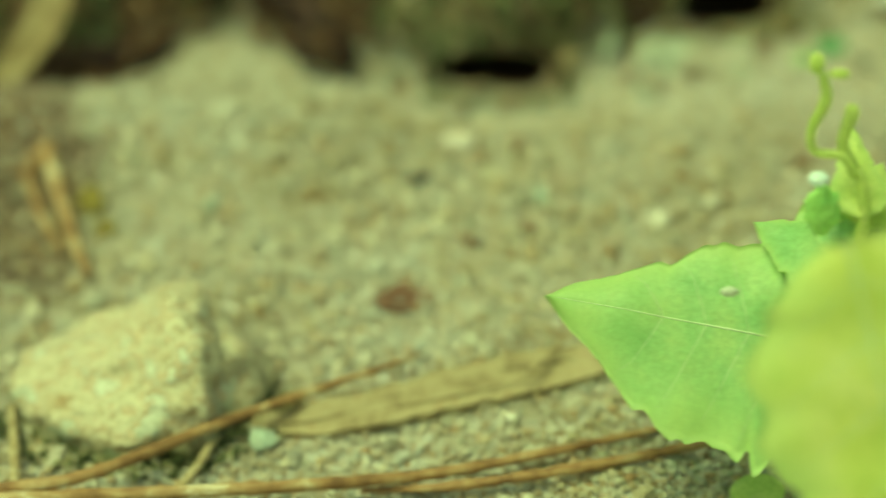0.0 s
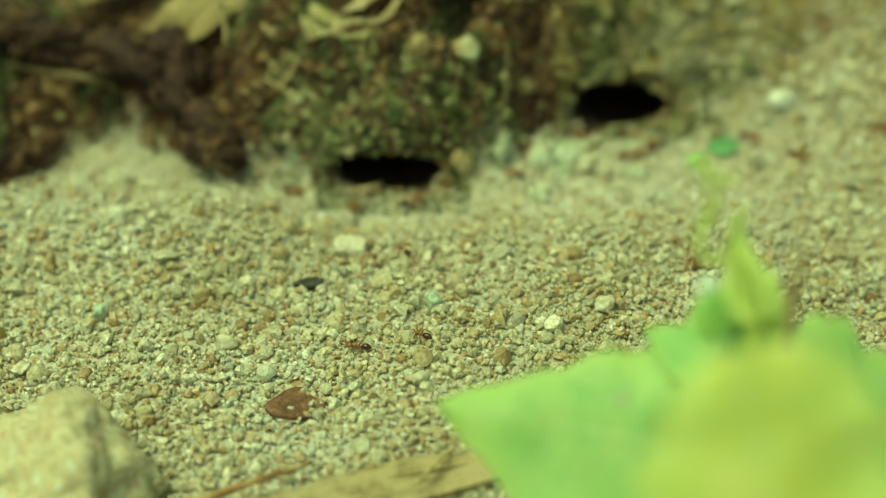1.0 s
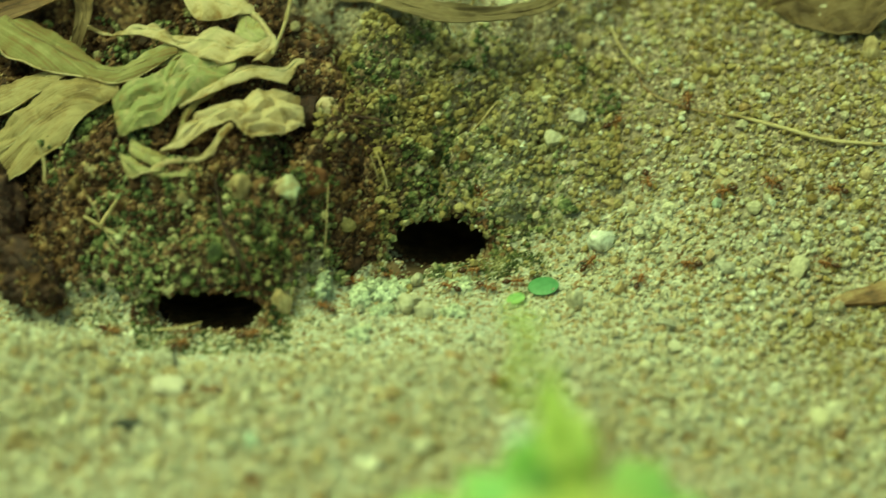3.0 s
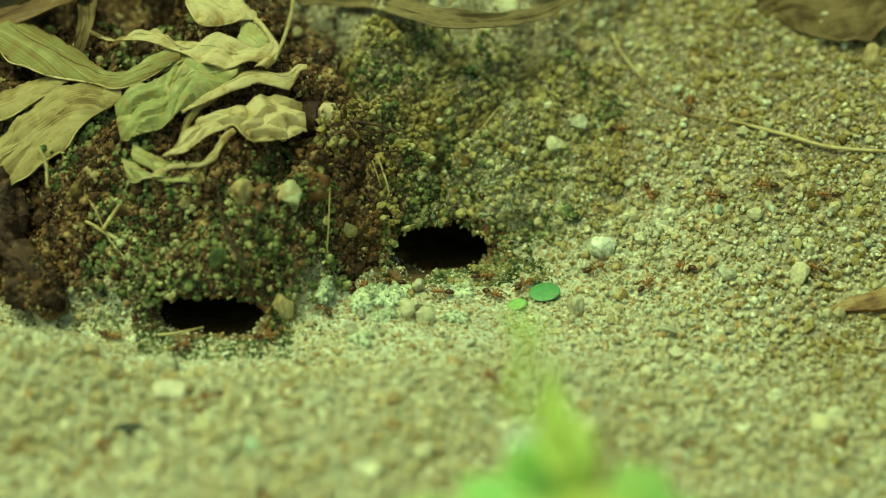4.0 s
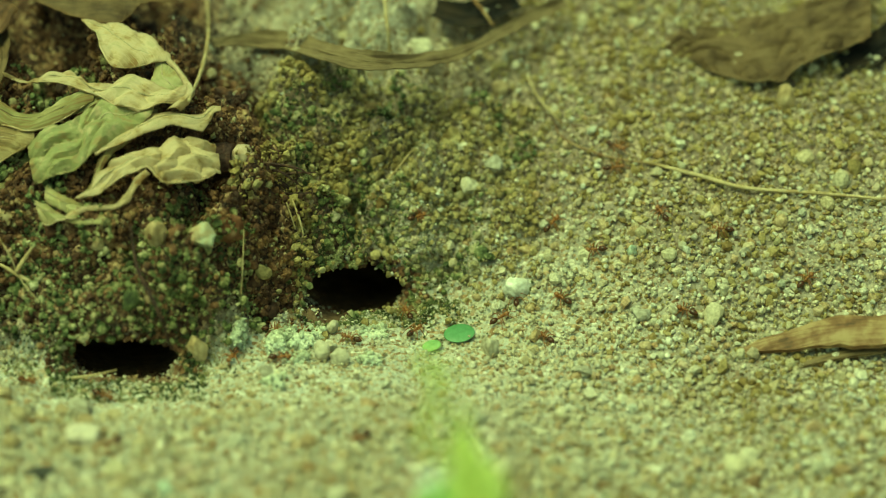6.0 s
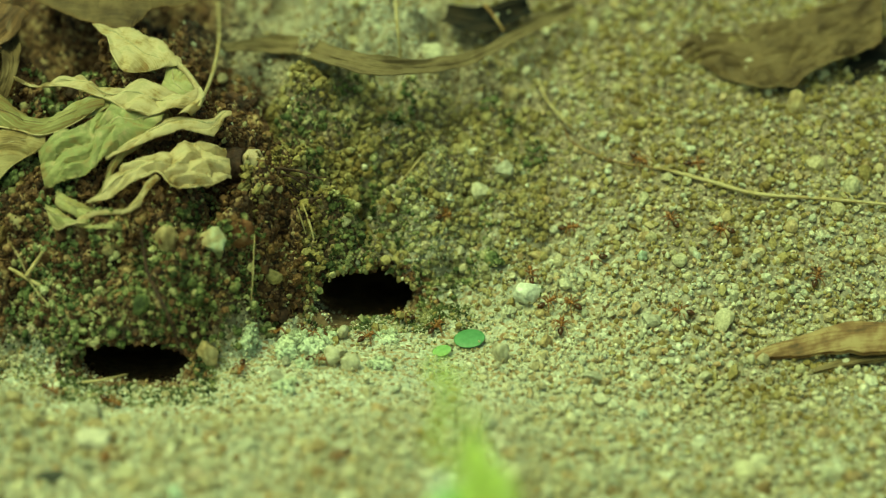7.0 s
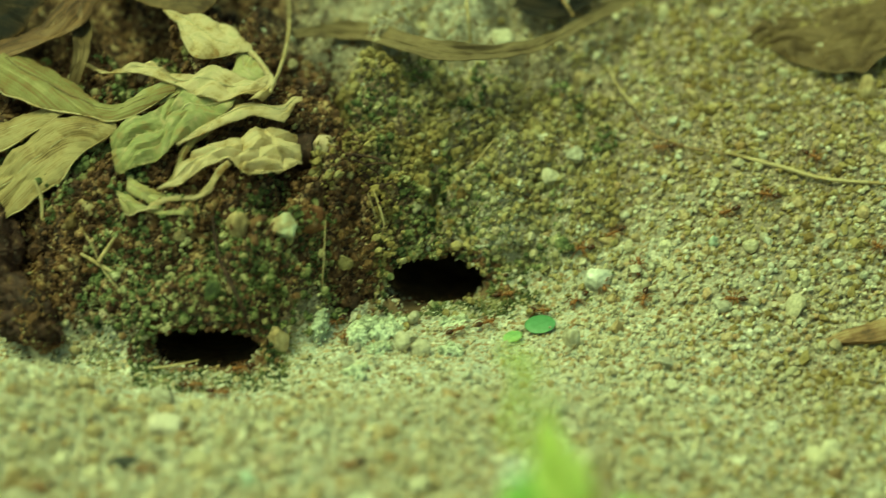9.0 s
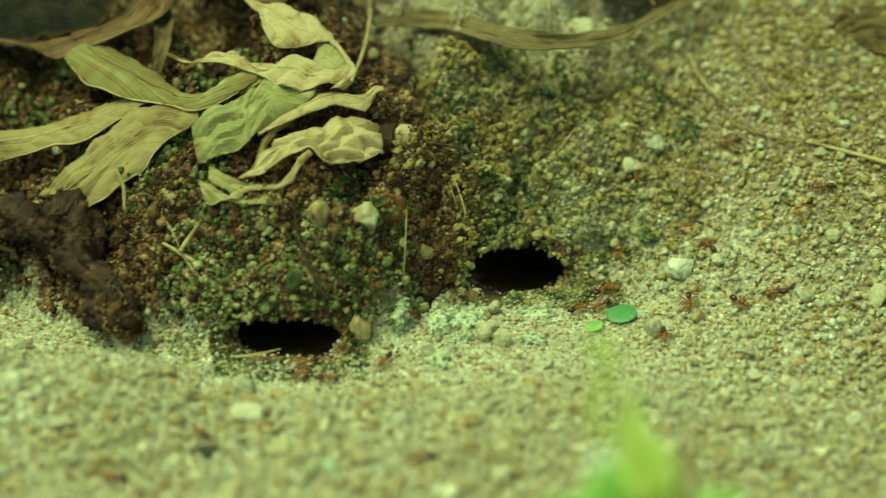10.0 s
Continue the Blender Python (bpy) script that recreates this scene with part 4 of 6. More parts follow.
def crusty_lump(at, wide, high, word, seed):
    """A broken, angular lump with crumbs caked onto it, sunk in the sand."""
    rng = np.random.RandomState(500 + seed)
    v, f = stone_shape(rng, 3, 0.05, 7, 0.3, 0.7)
    half = np.array((wide * 0.62, wide * 0.5, high * 0.5))
    core = v * half
    core = core + 0.35 * lattice(core[:, 0] + core[:, 1], core[:, 2] + 9 * seed, 0.9, 171)[:, None]
    n = 160
    spot = core[rng.randint(0, len(core), n)] + rng.normal(0, 0.2, (n, 3)) + np.array((0.6, -0.6, -0.3)) * rng.rand(n, 1) * wide * 0.15
    cv, cf = stone_shape(rng, 1)
    size = np.exp(rng.normal(np.log(0.34), 0.4, n))
    crumbs = np.einsum("nij,vj->nvi", turns(rng, n), cv) * size[:, None, None] + spot[:, None]
    verts = np.concatenate([core, crumbs.reshape(-1, 3)])
    faces = np.concatenate([f, (cf[None] + (np.arange(n) * len(cv))[:, None, None]).reshape(-1, 3) + len(core)])
    ob = mesh_part("crusty_lump", verts, faces, crust_mat, smooth=False)
    ob.matrix_world = pose(at[0] * MM, at[1] * MM, (at[2] + high * 0.08) * MM, 0, 0, rng.uniform(-25, 25))
    return tagged(ob, word + " mineral lump caked with sand crumbs" if "crusty" in word else word + " crusty mineral lump caked with sand crumbs", "mineral lump", "crusty lumps")


chalk_stone = stone_material("chalk_stone", [(0.3, (0.55, 0.53, 0.46)), (0.4, (0.78, 0.77, 0.7)), (0.7, (0.86, 0.86, 0.8))])
W, G, T, K, N, C = white_stone, grey_stone, tan_stone, pink_stone, mint_stone, chalk_stone
for i, (at, wide, high, mat, word) in enumerate([
    ((14.9, 12.7, 3.8), 5.8, 4.8, C, "white speckled"), ((6.2, 30.3, 14.6), 4.8, 4.2, W, "pale grey"), ((16.5, 20.3, 6.9), 4.2, 4.0, T, "tan"),
    ((45.0, -8.2, -0.7), 3.0, 2.8, W, "white"), ((29.3, 6.2, 3.5), 2.8, 1.6, W, "white"), ((64.6, 43.1, 26.0), 4.2, 5.0, T, "tan pointed"),
    ((9.6, -2.4, -0.6), 3.8, 5.0, W, "white"), ((42.1, 3.9, 4.3), 3.2, 2.4, W, "white"), ((35.1, 14.8, 9.9), 2.8, 2.6, N, "pale green"),
    ((17.6, 1.2, 0.5), 4.2, 3.0, T, "cream"), ((-3.0, 29.7, 12.7), 3.4, 3.2, G, "grey"), ((11.0, 33.0, 17.4), 4.6, 4.4, G, "blue-grey"),
    ((36.6, 3.3, 3.7), 5.6, 3.0, G, "flat grey"), ((25.2, -9.2, -0.1), 4.4, 3.0, G, "grey"), ((55.3, 13.4, 10.8), 3.0, 2.8, G, "grey"),
    ((12.9, 55.5, 28.8), 2.6, 2.6, W, "white"), ((11.8, 50.2, 24.3), 4.6, 3.8, T, "tan"), ((54.4, 32.1, 20.2), 3.0, 2.4, T, "tan"),
    ((-60.8, -20.1, -0.3), 7.5, 2.4, G, "flat blue-grey"), ((-28.2, -13.2, 0.7), 5.0, 2.8, N, "pale green"),
    ((-82.9, -8.2, 0.9), 6.2, 3.6, W, "pale"), ((-35.2, -1.8, 2.3), 5.4, 8.5, N, "upright pale green"), ((-41.9, -6.4, 1.9), 5.2, 8.0, T, "upright yellowish"),
    ((-27.3, -1.3, 0.5), 7.4, 6.2, N, "pale green"), ((-29.6, -10.7, 0.8), 4.6, 3.0, G, "blue-grey"), ((-23.8, 0.6, 0.3), 6.4, 6.8, N, "crusty pale green"), ((-20.3, -4.3, 0.5), 5.6, 4.0, W, "white"), ((-17.3, -5.7, 0.2), 4.4, 3.4, W, "white"), ((-11.6, 4.7, 0.0), 4.2, 2.0, N, "flat green"), ((8.8, -0.8, -0.5), 3.2, 4.2, W, "upright white"), ((-25.9, 3.5, 0.6), 3.6, 3.4, N, "crusty pale green"), ((-21.9, 3.6, 0.3), 3.4, 3.0, N, "crusty pale green"), ((-24.5, -5.6, 0.9), 3.0, 2.2, N, "pale green"), ((-18.7, -1.5, 0.2), 3.0, 2.6, W, "white"), ((-28.2, -5.4, 0.8), 2.6, 2.0, G, "dull grey"),
    ((-11.5, -5.1, 0.3), 4.4, 2.6, N, "pale green"), ((-18.5, 4.1, 0.4), 3.4, 3.0, W, "white"), ((-3.1, 51.4, 32.8), 6.4, 3.4, W, "pale"),
]):
    if mat is N and -45 < at[0] < -10:
        crusty_lump(at, wide, high, word, i)
    else:
        lay_stone(at, (wide, wide * 0.8, high), mat, i % 10, i * 67, label=word + " pebble resting in the pale sand")
for i, (at, wide, high, mat, word) in enumerate([
    ((-101.6, -9.5, 1.0), 4.8, 3.4, W, "white"), ((-94.9, -31.8, 9.2), 3.2, 2.6, W, "white"), ((-97.8, -54.1, 2.8), 4.2, 3.4, N, "pale green"),
    ((-92.2, -53.7, 3.0), 3.4, 2.8, W, "white"), ((-112.7, -48.0, 4.0), 4.4, 3.2, W, "white"), ((-81.6, -50.0, 3.1), 4.8, 3.6, T, "tan"),
    ((-69.2, -44.3, 2.9), 3.0, 2.6, T, "tan"), ((-15.9, -52.6, 3.3), 5.0, 3.6, W, "cream"), ((-32.9, -56.6, 3.5), 4.0, 4.4, T, "rounded tan"),
    ((-41.0, -46.7, 3.4), 4.6, 3.6, K, "orange-tan"), ((-44.0, -50.4, 3.3), 4.6, 4.0, N, "green-grey"), ((-48.7, -53.7, 3.4), 4.0, 3.4, W, "cream"),
    ((-59.1, -42.1, 3.0), 2.6, 2.8, G, "bluish"), ((-50.7, -78.7, 0.3), 4.4, 2.6, W, "white"), ((-108.7, -66.8, 1.2), 5.0, 3.8, W, "pale"),
    ((-107.8, -42.8, 5.5), 5.0, 3.6, T, "tan"), ((-76.6, -60.9, 1.5), 6.0, 3.4, W, "cream"), ((-73.9, -73.0, -0.0), 3.2, 2.6, T, "tan"),
    ((-30.0, -56.3, 3.7), 3.6, 2.8, G, "blue-grey"), ((-14.8, -40.0, 4.1), 3.6, 3.0, W, "pale"), ((-22.6, -64.5, 1.9), 2.8, 2.2, T, "cream"),
    ((-88.9, -41.8, 6.4), 5.4, 2.6, W, "long cream"), ((-44.5, -71.2, 2.3), 4.4, 2.8, W, "pale"), ((-85.9, -73.2, 1.4), 3.6, 2.8, T, "orange-brown"),
    ((-121.2, -96.6, -1.5), 5.6, 5.4, G, "pale grey"), ((-116.3, -85.6, 0.2), 5.6, 4.0, G, "grey"), ((-73.0, -88.4, -1.5), 4.0, 3.0, W, "pale"),
    ((-82.0, -107.4, -3.3), 6.0, 4.4, N, "pale green"), ((-77.2, -110.9, -3.7), 4.6, 3.6, G, "grey-green"), ((-63.2, -107.0, -3.9), 4.4, 3.6, W, "pale"),
    ((-112.7, -113.2, -2.6), 4.4, 3.4, W, "white"), ((-52.7, -78.3, 0.1), 3.6, 2.6, W, "white"),
]):
    lay_stone(at, (wide, wide * 0.8, high), mat, (i * 3) % 10, i * 43, label=word + " pebble resting in the pale sand")


chip_stone = stone_material("pinkish_white_stone", [(0.3, (0.5, 0.43, 0.34)), (0.45, (0.68, 0.61, 0.52)), (0.7, (0.76, 0.7, 0.6))])


def oblong_stone(at, size, turn, label):
    """A flat white chip, longer than wide, with worn corners."""
    rng = np.random.RandomState(58)
    v, f = ico(4)
    v = np.sign(v) * np.abs(v) ** 0.42
    v = v / np.abs(v).max(0) * np.array(size) / 2
    d = np.array([0.5 * noise.noise(Vector(q) / 2.2) + 0.2 * noise.noise(Vector(q) / 0.7) for q in v])
    me = raw_mesh("chip", (v + unit(v) * d[:, None]) * MM, f)
    me.materials.append(chip_stone)
    ob = new("chip", me)
    ob.matrix_world = pose(at[0] * MM, at[1] * MM, at[2] * MM, 12, rng.uniform(-3, 3), turn)
    return tagged(ob, label, "pebble", "pebbles on the sand")


oblong_stone((-58.4, -36.0, 5.1), (5.6, 3.6, 2.3), -6, "oblong white stone chip lying on the pale sand")


def strew_pebbles():
    rng = np.random.RandomState(77)
    x, y = spots(rng, 900)
    ok = (soil_and_shade(x, y) < 0.3) & ~in_hole(x, y, height(x, y), 2.2) & (np.abs(y - foot(x) + 6) > 7)
    x, y = x[ok][:200], y[ok][:200]
    for k, (a, b) in enumerate(zip(x, y)):
        s = float(np.exp(rng.normal(np.log(2.0), 0.22)))
        lay_stone((a, b, float(height(a, b))), (s, s * rng.uniform(0.7, 1), s * rng.uniform(0.55, 0.85)), pebble_mat, k % 10, rng.uniform(0, 360),
                  label="small rounded grain-sized pebble in the sand")


strew_pebbles()


def big_rock():
    """A rough lump of limestone with moss at its foot."""
    rng = np.random.RandomState(9)
    v, f = ico(5)
    for _ in range(9):
        n = unit(rng.normal(size=3) * np.array((1, 1, 0.8)))
        v = v - np.maximum(v @ n - rng.uniform(0.62, 0.84), 0)[:, None] * n * 0.8
    v = v * np.array([21.5, 16.5, 12.5])
    # it rises to a blunt point on one side
    v[:, 2] = v[:, 2] * (1 + 0.5 * np.tanh((v[:, 0] - 2) / 7) * (v[:, 2] > -2))
    # its sides slope outwards to the ground
    v[:, 0] = np.where(v[:, 0] > 0, v[:, 0] * (0.66 + 0.3 * np.clip((11 - v[:, 2]) / 16, 0, 1)), v[:, 0])
    v[:, 1] = np.where(v[:, 1] < 0, v[:, 1] * (0.8 + 0.25 * np.clip((11 - v[:, 2]) / 16, 0, 1)), v[:, 1])
    d = np.array([2.0 * noise.noise(Vector(q) / 7) + 1.3 * noise.noise(Vector(q) / 2.6) + 0.7 * noise.noise(Vector(q) / 1.1) for q in v])
    v = v + unit(v) * d[:, None]
    m, t, p = shader("mossy_limestone")
    a, b = noise_node(t, 4.5, 6), noise_node(t, 0.8, 4)
    r = colour_ramp(t, [(0.3, (0.4, 0.28, 0.16)), (0.4, (0.52, 0.43, 0.29)), (0.48, (0.62, 0.57, 0.42)), (0.55, (0.5, 0.36, 0.23)), (0.6, (0.58, 0.58, 0.46)), (0.7, (0.72, 0.7, 0.58))])
    t.links.new(a.outputs[0], r.inputs[0])
    g = colour_ramp(t, [(0.35, (0.72, 0.68, 0.62)), (0.52, (1.0, 1.0, 1.0)), (0.65, (1.1, 1.1, 1.08))])
    t.links.new(b.outputs[0], g.inputs[0])
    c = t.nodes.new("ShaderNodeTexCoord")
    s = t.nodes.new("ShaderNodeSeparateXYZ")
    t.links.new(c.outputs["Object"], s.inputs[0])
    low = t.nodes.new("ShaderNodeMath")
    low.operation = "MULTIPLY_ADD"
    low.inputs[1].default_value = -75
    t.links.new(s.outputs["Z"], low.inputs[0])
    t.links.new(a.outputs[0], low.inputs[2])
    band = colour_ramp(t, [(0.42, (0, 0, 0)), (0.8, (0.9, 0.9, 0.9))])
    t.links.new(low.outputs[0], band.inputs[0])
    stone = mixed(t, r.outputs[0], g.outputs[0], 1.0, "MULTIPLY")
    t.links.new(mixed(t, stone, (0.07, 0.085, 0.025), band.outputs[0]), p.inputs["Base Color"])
    p.inputs["Roughness"].default_value = 0.85
    relief(t, p, 1.6, 0.9)
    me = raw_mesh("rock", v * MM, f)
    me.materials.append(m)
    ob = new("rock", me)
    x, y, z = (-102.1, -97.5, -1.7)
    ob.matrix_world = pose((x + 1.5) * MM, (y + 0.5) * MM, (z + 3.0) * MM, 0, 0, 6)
    return tagged(ob, "rough cream limestone rock with moss at its foot", "rock")


big_rock()
rx, ry, rz = (-102.1, -97.5, -1.7)
rng = np.random.RandomState(77)
ang = rng.uniform(-2.9, 0.1, 1500)
far = rng.uniform(0.75, 1.3, 1500)
scatter("rock_moss", rx + 19 * far * np.cos(ang), ry + 15 * far * np.sin(ang), rng.uniform(0.2, 0.7, 1500), 0, moss_mat, 78, sink=0.1, pile=1.2,
        label="dark green moss round the foot of the rock", category="moss")
olive_stone = stone_material("olive_stone", [(0.3, (0.16, 0.12, 0.03)), (0.5, (0.3, 0.23, 0.06)), (0.7, (0.42, 0.34, 0.12))])
lay_stone((-117.2, -53.6, 2.7), (6.5, 6, 8), olive_stone, 1, 20, "stone", "olive-yellow mossy stone at the edge of the sand", "stones in the bank", 0.1)
lay_stone((-114.6, -59.2, 2.1), (5, 5, 5), olive_stone, 4, 70, "stone", "olive-yellow mossy stone at the edge of the sand", "stones in the bank", 0.1)

# ---- plant litter in the foreground ----
wood = add_blade("wood_strip", [(-84.5, -103.9, -2.1), (-71.2, -102.8, -0.9), (-54.6, -97.1, 0.1), (-41.1, -92.7, 0.6), (-31.7, -90.9, 1.9)], [2.5, 6.5, 7.6, 7.4, 5.5], wood_mat,
          "flat weathered strip of split wood lying on sand", "wood", tilt=[10, 14, 14, 12], thick=1.6, curl=0.05, ruffle=0.1, seed=1)
for i, (a, b, c) in enumerate((((-82.3, -104.2, -1.8), (-74.5, -103.7, -1.0), (-66.3, -100.6, -0.4)), ((-62.8, -101.1, -0.6), (-54.4, -98.6, -0.1), (-43.5, -95.4, 0.8)), ((-47.9, -93.4, 1.0), (-39.4, -91.6, 1.4), (-32.3, -89.3, 1.7)))):
    add_rod("splinter", [a, b, c], [0.1, 0.2, 0.1], wood_mat, wood, origin=(-54.6, -97.1, 0.1), n=24, m=6, bumpy=0.3, seed=i)
add_rod("dry_stalk", [(-120.5, -123.1, 0.1), (-106.1, -122.0, 2.3), (-88.8, -109.5, 2.2), (-74.9, -99.5, 1.4), (-59.9, -90.3, 1.4)], [1.0, 1.0, 0.9, 0.75, 0.35], stalk_mat,
        label="thin bent brown dry grass stalk over the rock foot", category="stalk", group="dry stalks", bumpy=0.2, seed=1)
add_rod("dry_stalk", [(-119.9, -125.5, 0.4), (-85.2, -122.8, 0.8), (-61.1, -117.6, -0.8), (-44.8, -113.2, -0.7), (-18.6, -104.8, 0.3)], [1.1, 1.0, 0.95, 0.85, 0.5], stalk_mat,
        label="long orange-brown dry grass stalk across the sand", category="stalk", group="dry stalks", bumpy=0.25, seed=2)
add_rod("dry_stalk", [(-66.2, -117.9, -3.0), (-52.8, -117.9, -1.9), (-36.4, -115.2, -0.7), (-20.1, -110.5, -0.2), (-11.0, -105.7, -1.7)], [0.4, 0.8, 0.9, 0.8, 0.5], stalk_mat,
        label="dull brown dry grass stalk lying on the sand", category="stalk", group="dry stalks", bumpy=0.25, seed=3)
add_rod("dry_stalk", [(-92.8, -123.0, -0.1), (-90.5, -116.7, 0.1), (-89.0, -107.7, -1.1)], [0.8, 0.75, 0.6], straw_mat,
        label="short pale broken straw leaning on a stalk", category="stalk", group="dry stalks", bumpy=0.2, seed=4)
add_rod("dry_stalk", [(-43.8, -96.5, 2.0), (-40.6, -92.5, 3.1), (-36.9, -85.8, 3.0)], [0.3, 0.3, 0.2], straw_mat,
        label="fine pale straw lying on the wood strip", category="stalk", group="dry stalks", seed=5)
add_rod("dry_stalk", [(-115.8, -126.6, -0.3), (-118.3, -114.9, 0.8), (-121.3, -103.5, 0.4)], [0.8, 0.8, 0.6], straw_mat,
        label="pale straw standing beside the rock", category="stalk", group="dry stalks", bumpy=0.2, seed=6)
add_rod("dry_stalk", [(-134.7, -20.3, 3.3), (-126.4, -44.4, 6.1), (-119.0, -63.7, 4.4), (-115.2, -71.3, 2.0)], [1.3, 1.4, 1.1, 0.6], stalk_mat,
        label="pale dry grass stem on the sand's edge", category="stalk", group="dry stalks", bumpy=0.2, seed=7)
add_rod("dry_stalk", [(-128.5, -41.1, 6.2), (-130.0, -46.4, 5.1), (-125.3, -57.8, 4.8), (-120.5, -66.2, 2.8)], [0.9, 0.9, 0.8, 0.5], stalk_mat,
        label="forked pale dry grass stem on the sand's edge", category="stalk", group="dry stalks", bumpy=0.2, seed=8)
add_blade("dry_leaf", [(-130.6, -4.8, 19.5), (-133.5, -11.5, 14.2), (-138.2, -14.9, 8.2), (-143.7, -20.5, 3.4)], [6, 7, 6, 4], tan_leaf_mat,
          "tan dry grass blade at the edge of the bank", seed=2, ruffle=0.5, curl=0.12)


def flake(name, at, wide, deep, thick, mat, label, turn, seed, lean=-8):
    """A thin broken flake with an uneven outline, lying on the sand."""
    n = 26
    ang = np.linspace(0, 2 * np.pi, n, endpoint=False)
    r = 1 + 0.16 * lattice(np.cos(ang) * 2 + 9, np.sin(ang) * 2 + seed, 0.9, 110 + seed) + 0.05 * np.cos(4 * ang)
    rings = [(0.0, 0.5), (0.55, 0.48), (0.93, 0.4), (1.0, 0.1), (0.97, -0.4), (0.5, -0.5), (0.0, -0.5)]
    verts = []
    for s, h in rings:
        x, y = wide / 2 * r * s * np.cos(ang), deep / 2 * r * s * np.sin(ang)
        verts.append(np.stack([x, y, h * thick + 0.3 * lattice(x + 30, y, 2.5, 120 + seed)], -1))
    ob = mesh_part(name, np.concatenate(verts), quads_of(len(rings), n, True), mat)
    ob.matrix_world = pose(at[0] * MM, at[1] * MM, (at[2] + 1.3) * MM, lean + 12, 4, turn)
    return tagged(ob, label, "chip")


chip_mat = plain("rusty_chip", [(0.3, (0.1, 0.05, 0.03)), (0.6, (0.2, 0.1, 0.07)), (0.75, (0.34, 0.24, 0.16))], 2, 0.5, 0.7, 0.2)
dark_mat = plain("charred_chip", [(0.3, (0.02, 0.02, 0.018)), (0.7, (0.09, 0.09, 0.08))], 1.5, 0.4, 0.6, 0.15)
flake("bark_flake", (-63.6, -73.9, -0.9), 11.4, 7.4, 1.0, chip_mat, "flat rusty brown flake lying on the sand", 24, 1)
flake("dark_chip", (-64.5, -45.2, 2.8), 5.0, 2.4, 1.2, dark_mat, "small black chip lying on the sand", 10, 2)

# ---- the bank: dry leaves, root stock, straws ----
add_sheet([(-121.8, 61.5, 39.6), (-105.2, 60.0, 40.8), (-93.9, 56.2, 42.0), (-86.3, 51.4, 42.4)],
          [(-118.7, 42.4, 35.9), (-106.9, 40.9, 35.7), (-98.9, 40.9, 37.1), (-90.0, 41.8, 39.3)],
          dark_leaf_and_gap_mat, "black rotting leaf on top of the bank", seed=12, ruffle=0.5)
add_sheet([(-116.6, 42.6, 36.3), (-103.6, 40.3, 36.0), (-97.2, 40.1, 37.4), (-89.3, 40.8, 39.4), (-85.1, 45.8, 41.6), (-83.4, 51.0, 43.2)],
          [(-116.1, 40.3, 36.7), (-104.3, 38.1, 36.1), (-97.9, 33.8, 35.8), (-89.1, 34.9, 38.6), (-79.6, 39.0, 41.7), (-76.4, 46.4, 44.2)],
          rust_leaf_mat, "dark brown dead leaf folded over a black one", seed=13, ruffle=0.4, bulge=0.12, rim=rust_leaf_mat)
add_sheet([(-112.1, 23.3, 26.0), (-101.9, 24.4, 26.8), (-94.4, 23.7, 29.2), (-88.2, 24.3, 31.8), (-82.9, 24.1, 33.3), (-80.0, 23.2, 33.5)],
          [(-111.4, 17.3, 22.5), (-102.5, 19.8, 24.1), (-97.1, 19.0, 26.0), (-91.7, 18.0, 27.6), (-86.5, 18.9, 30.4), (-80.3, 21.0, 33.6)],
          tan_leaf_mat, "long straw-coloured grass blade lying on the bank", seed=10, ruffle=0.3, bulge=0.14, rim=straw_mat)
add_sheet([(-99.8, 14.2, 19.0), (-95.8, 15.3, 22.5), (-91.6, 16.7, 26.0), (-87.0, 18.6, 29.6), (-82.0, 20.4, 32.8), (-77.3, 20.2, 33.7), (-70.9, 18.4, 34.0)],
          [(-96.9, 13.4, 18.4), (-91.2, 9.2, 18.0), (-87.4, 9.0, 20.6), (-84.3, 9.3, 23.0), (-80.5, 10.2, 25.7), (-76.8, 13.3, 29.2), (-70.7, 16.3, 32.6)],
          tan_leaf_mat, "broad straw-coloured grass blade bent down over the bank", seed=9, ruffle=0.45, bulge=0.1, rim=straw_mat)
add_sheet([(-90.4, 36.7, 37.7), (-84.1, 31.2, 37.2), (-78.3, 25.8, 36.3), (-73.9, 21.8, 35.4), (-70.2, 20.6, 35.5), (-65.7, 22.1, 37.1), (-60.5, 23.8, 38.6)],
          [(-97.2, 33.8, 36.2), (-91.9, 26.8, 34.4), (-85.7, 22.7, 34.3), (-79.8, 20.0, 34.2), (-71.4, 17.1, 34.1), (-65.9, 18.2, 35.5), (-60.6, 21.5, 37.6)],
          olive_leaf_mat, "faded olive-brown grass blade with a pale edge", seed=11, ruffle=0.25, bulge=0.2, rim=pale_leaf_mat)
add_sheet([(-70.2, 21.4, 35.1), (-65.8, 23.8, 36.9), (-61.9, 25.4, 38.1), (-58.2, 25.4, 38.3)],
          [(-72.1, 20.3, 34.5), (-66.5, 19.6, 35.2), (-62.5, 20.3, 36.2), (-58.4, 22.8, 37.6)],
          green_leaf_mat, "yellow-green dry leaf under the curled ones", seed=21, ruffle=0.5)
add_sheet([(-49.5, 21.0, 36.3), (-54.1, 21.8, 36.6), (-59.0, 23.5, 37.3), (-61.7, 21.1, 36.2), (-63.7, 18.4, 34.9), (-67.9, 17.8, 34.1), (-71.9, 15.2, 31.9)],
          [(-50.1, 18.3, 35.2), (-54.2, 15.5, 33.8), (-57.4, 13.8, 32.9), (-60.4, 11.8, 31.7), (-62.8, 10.1, 30.1), (-66.5, 9.7, 28.8), (-70.4, 10.0, 27.5)],
          grey_leaf_mat, "wrinkled grey-green dry leaf hanging over the bank", seed=5, ruffle=0.75, bulge=0.12)
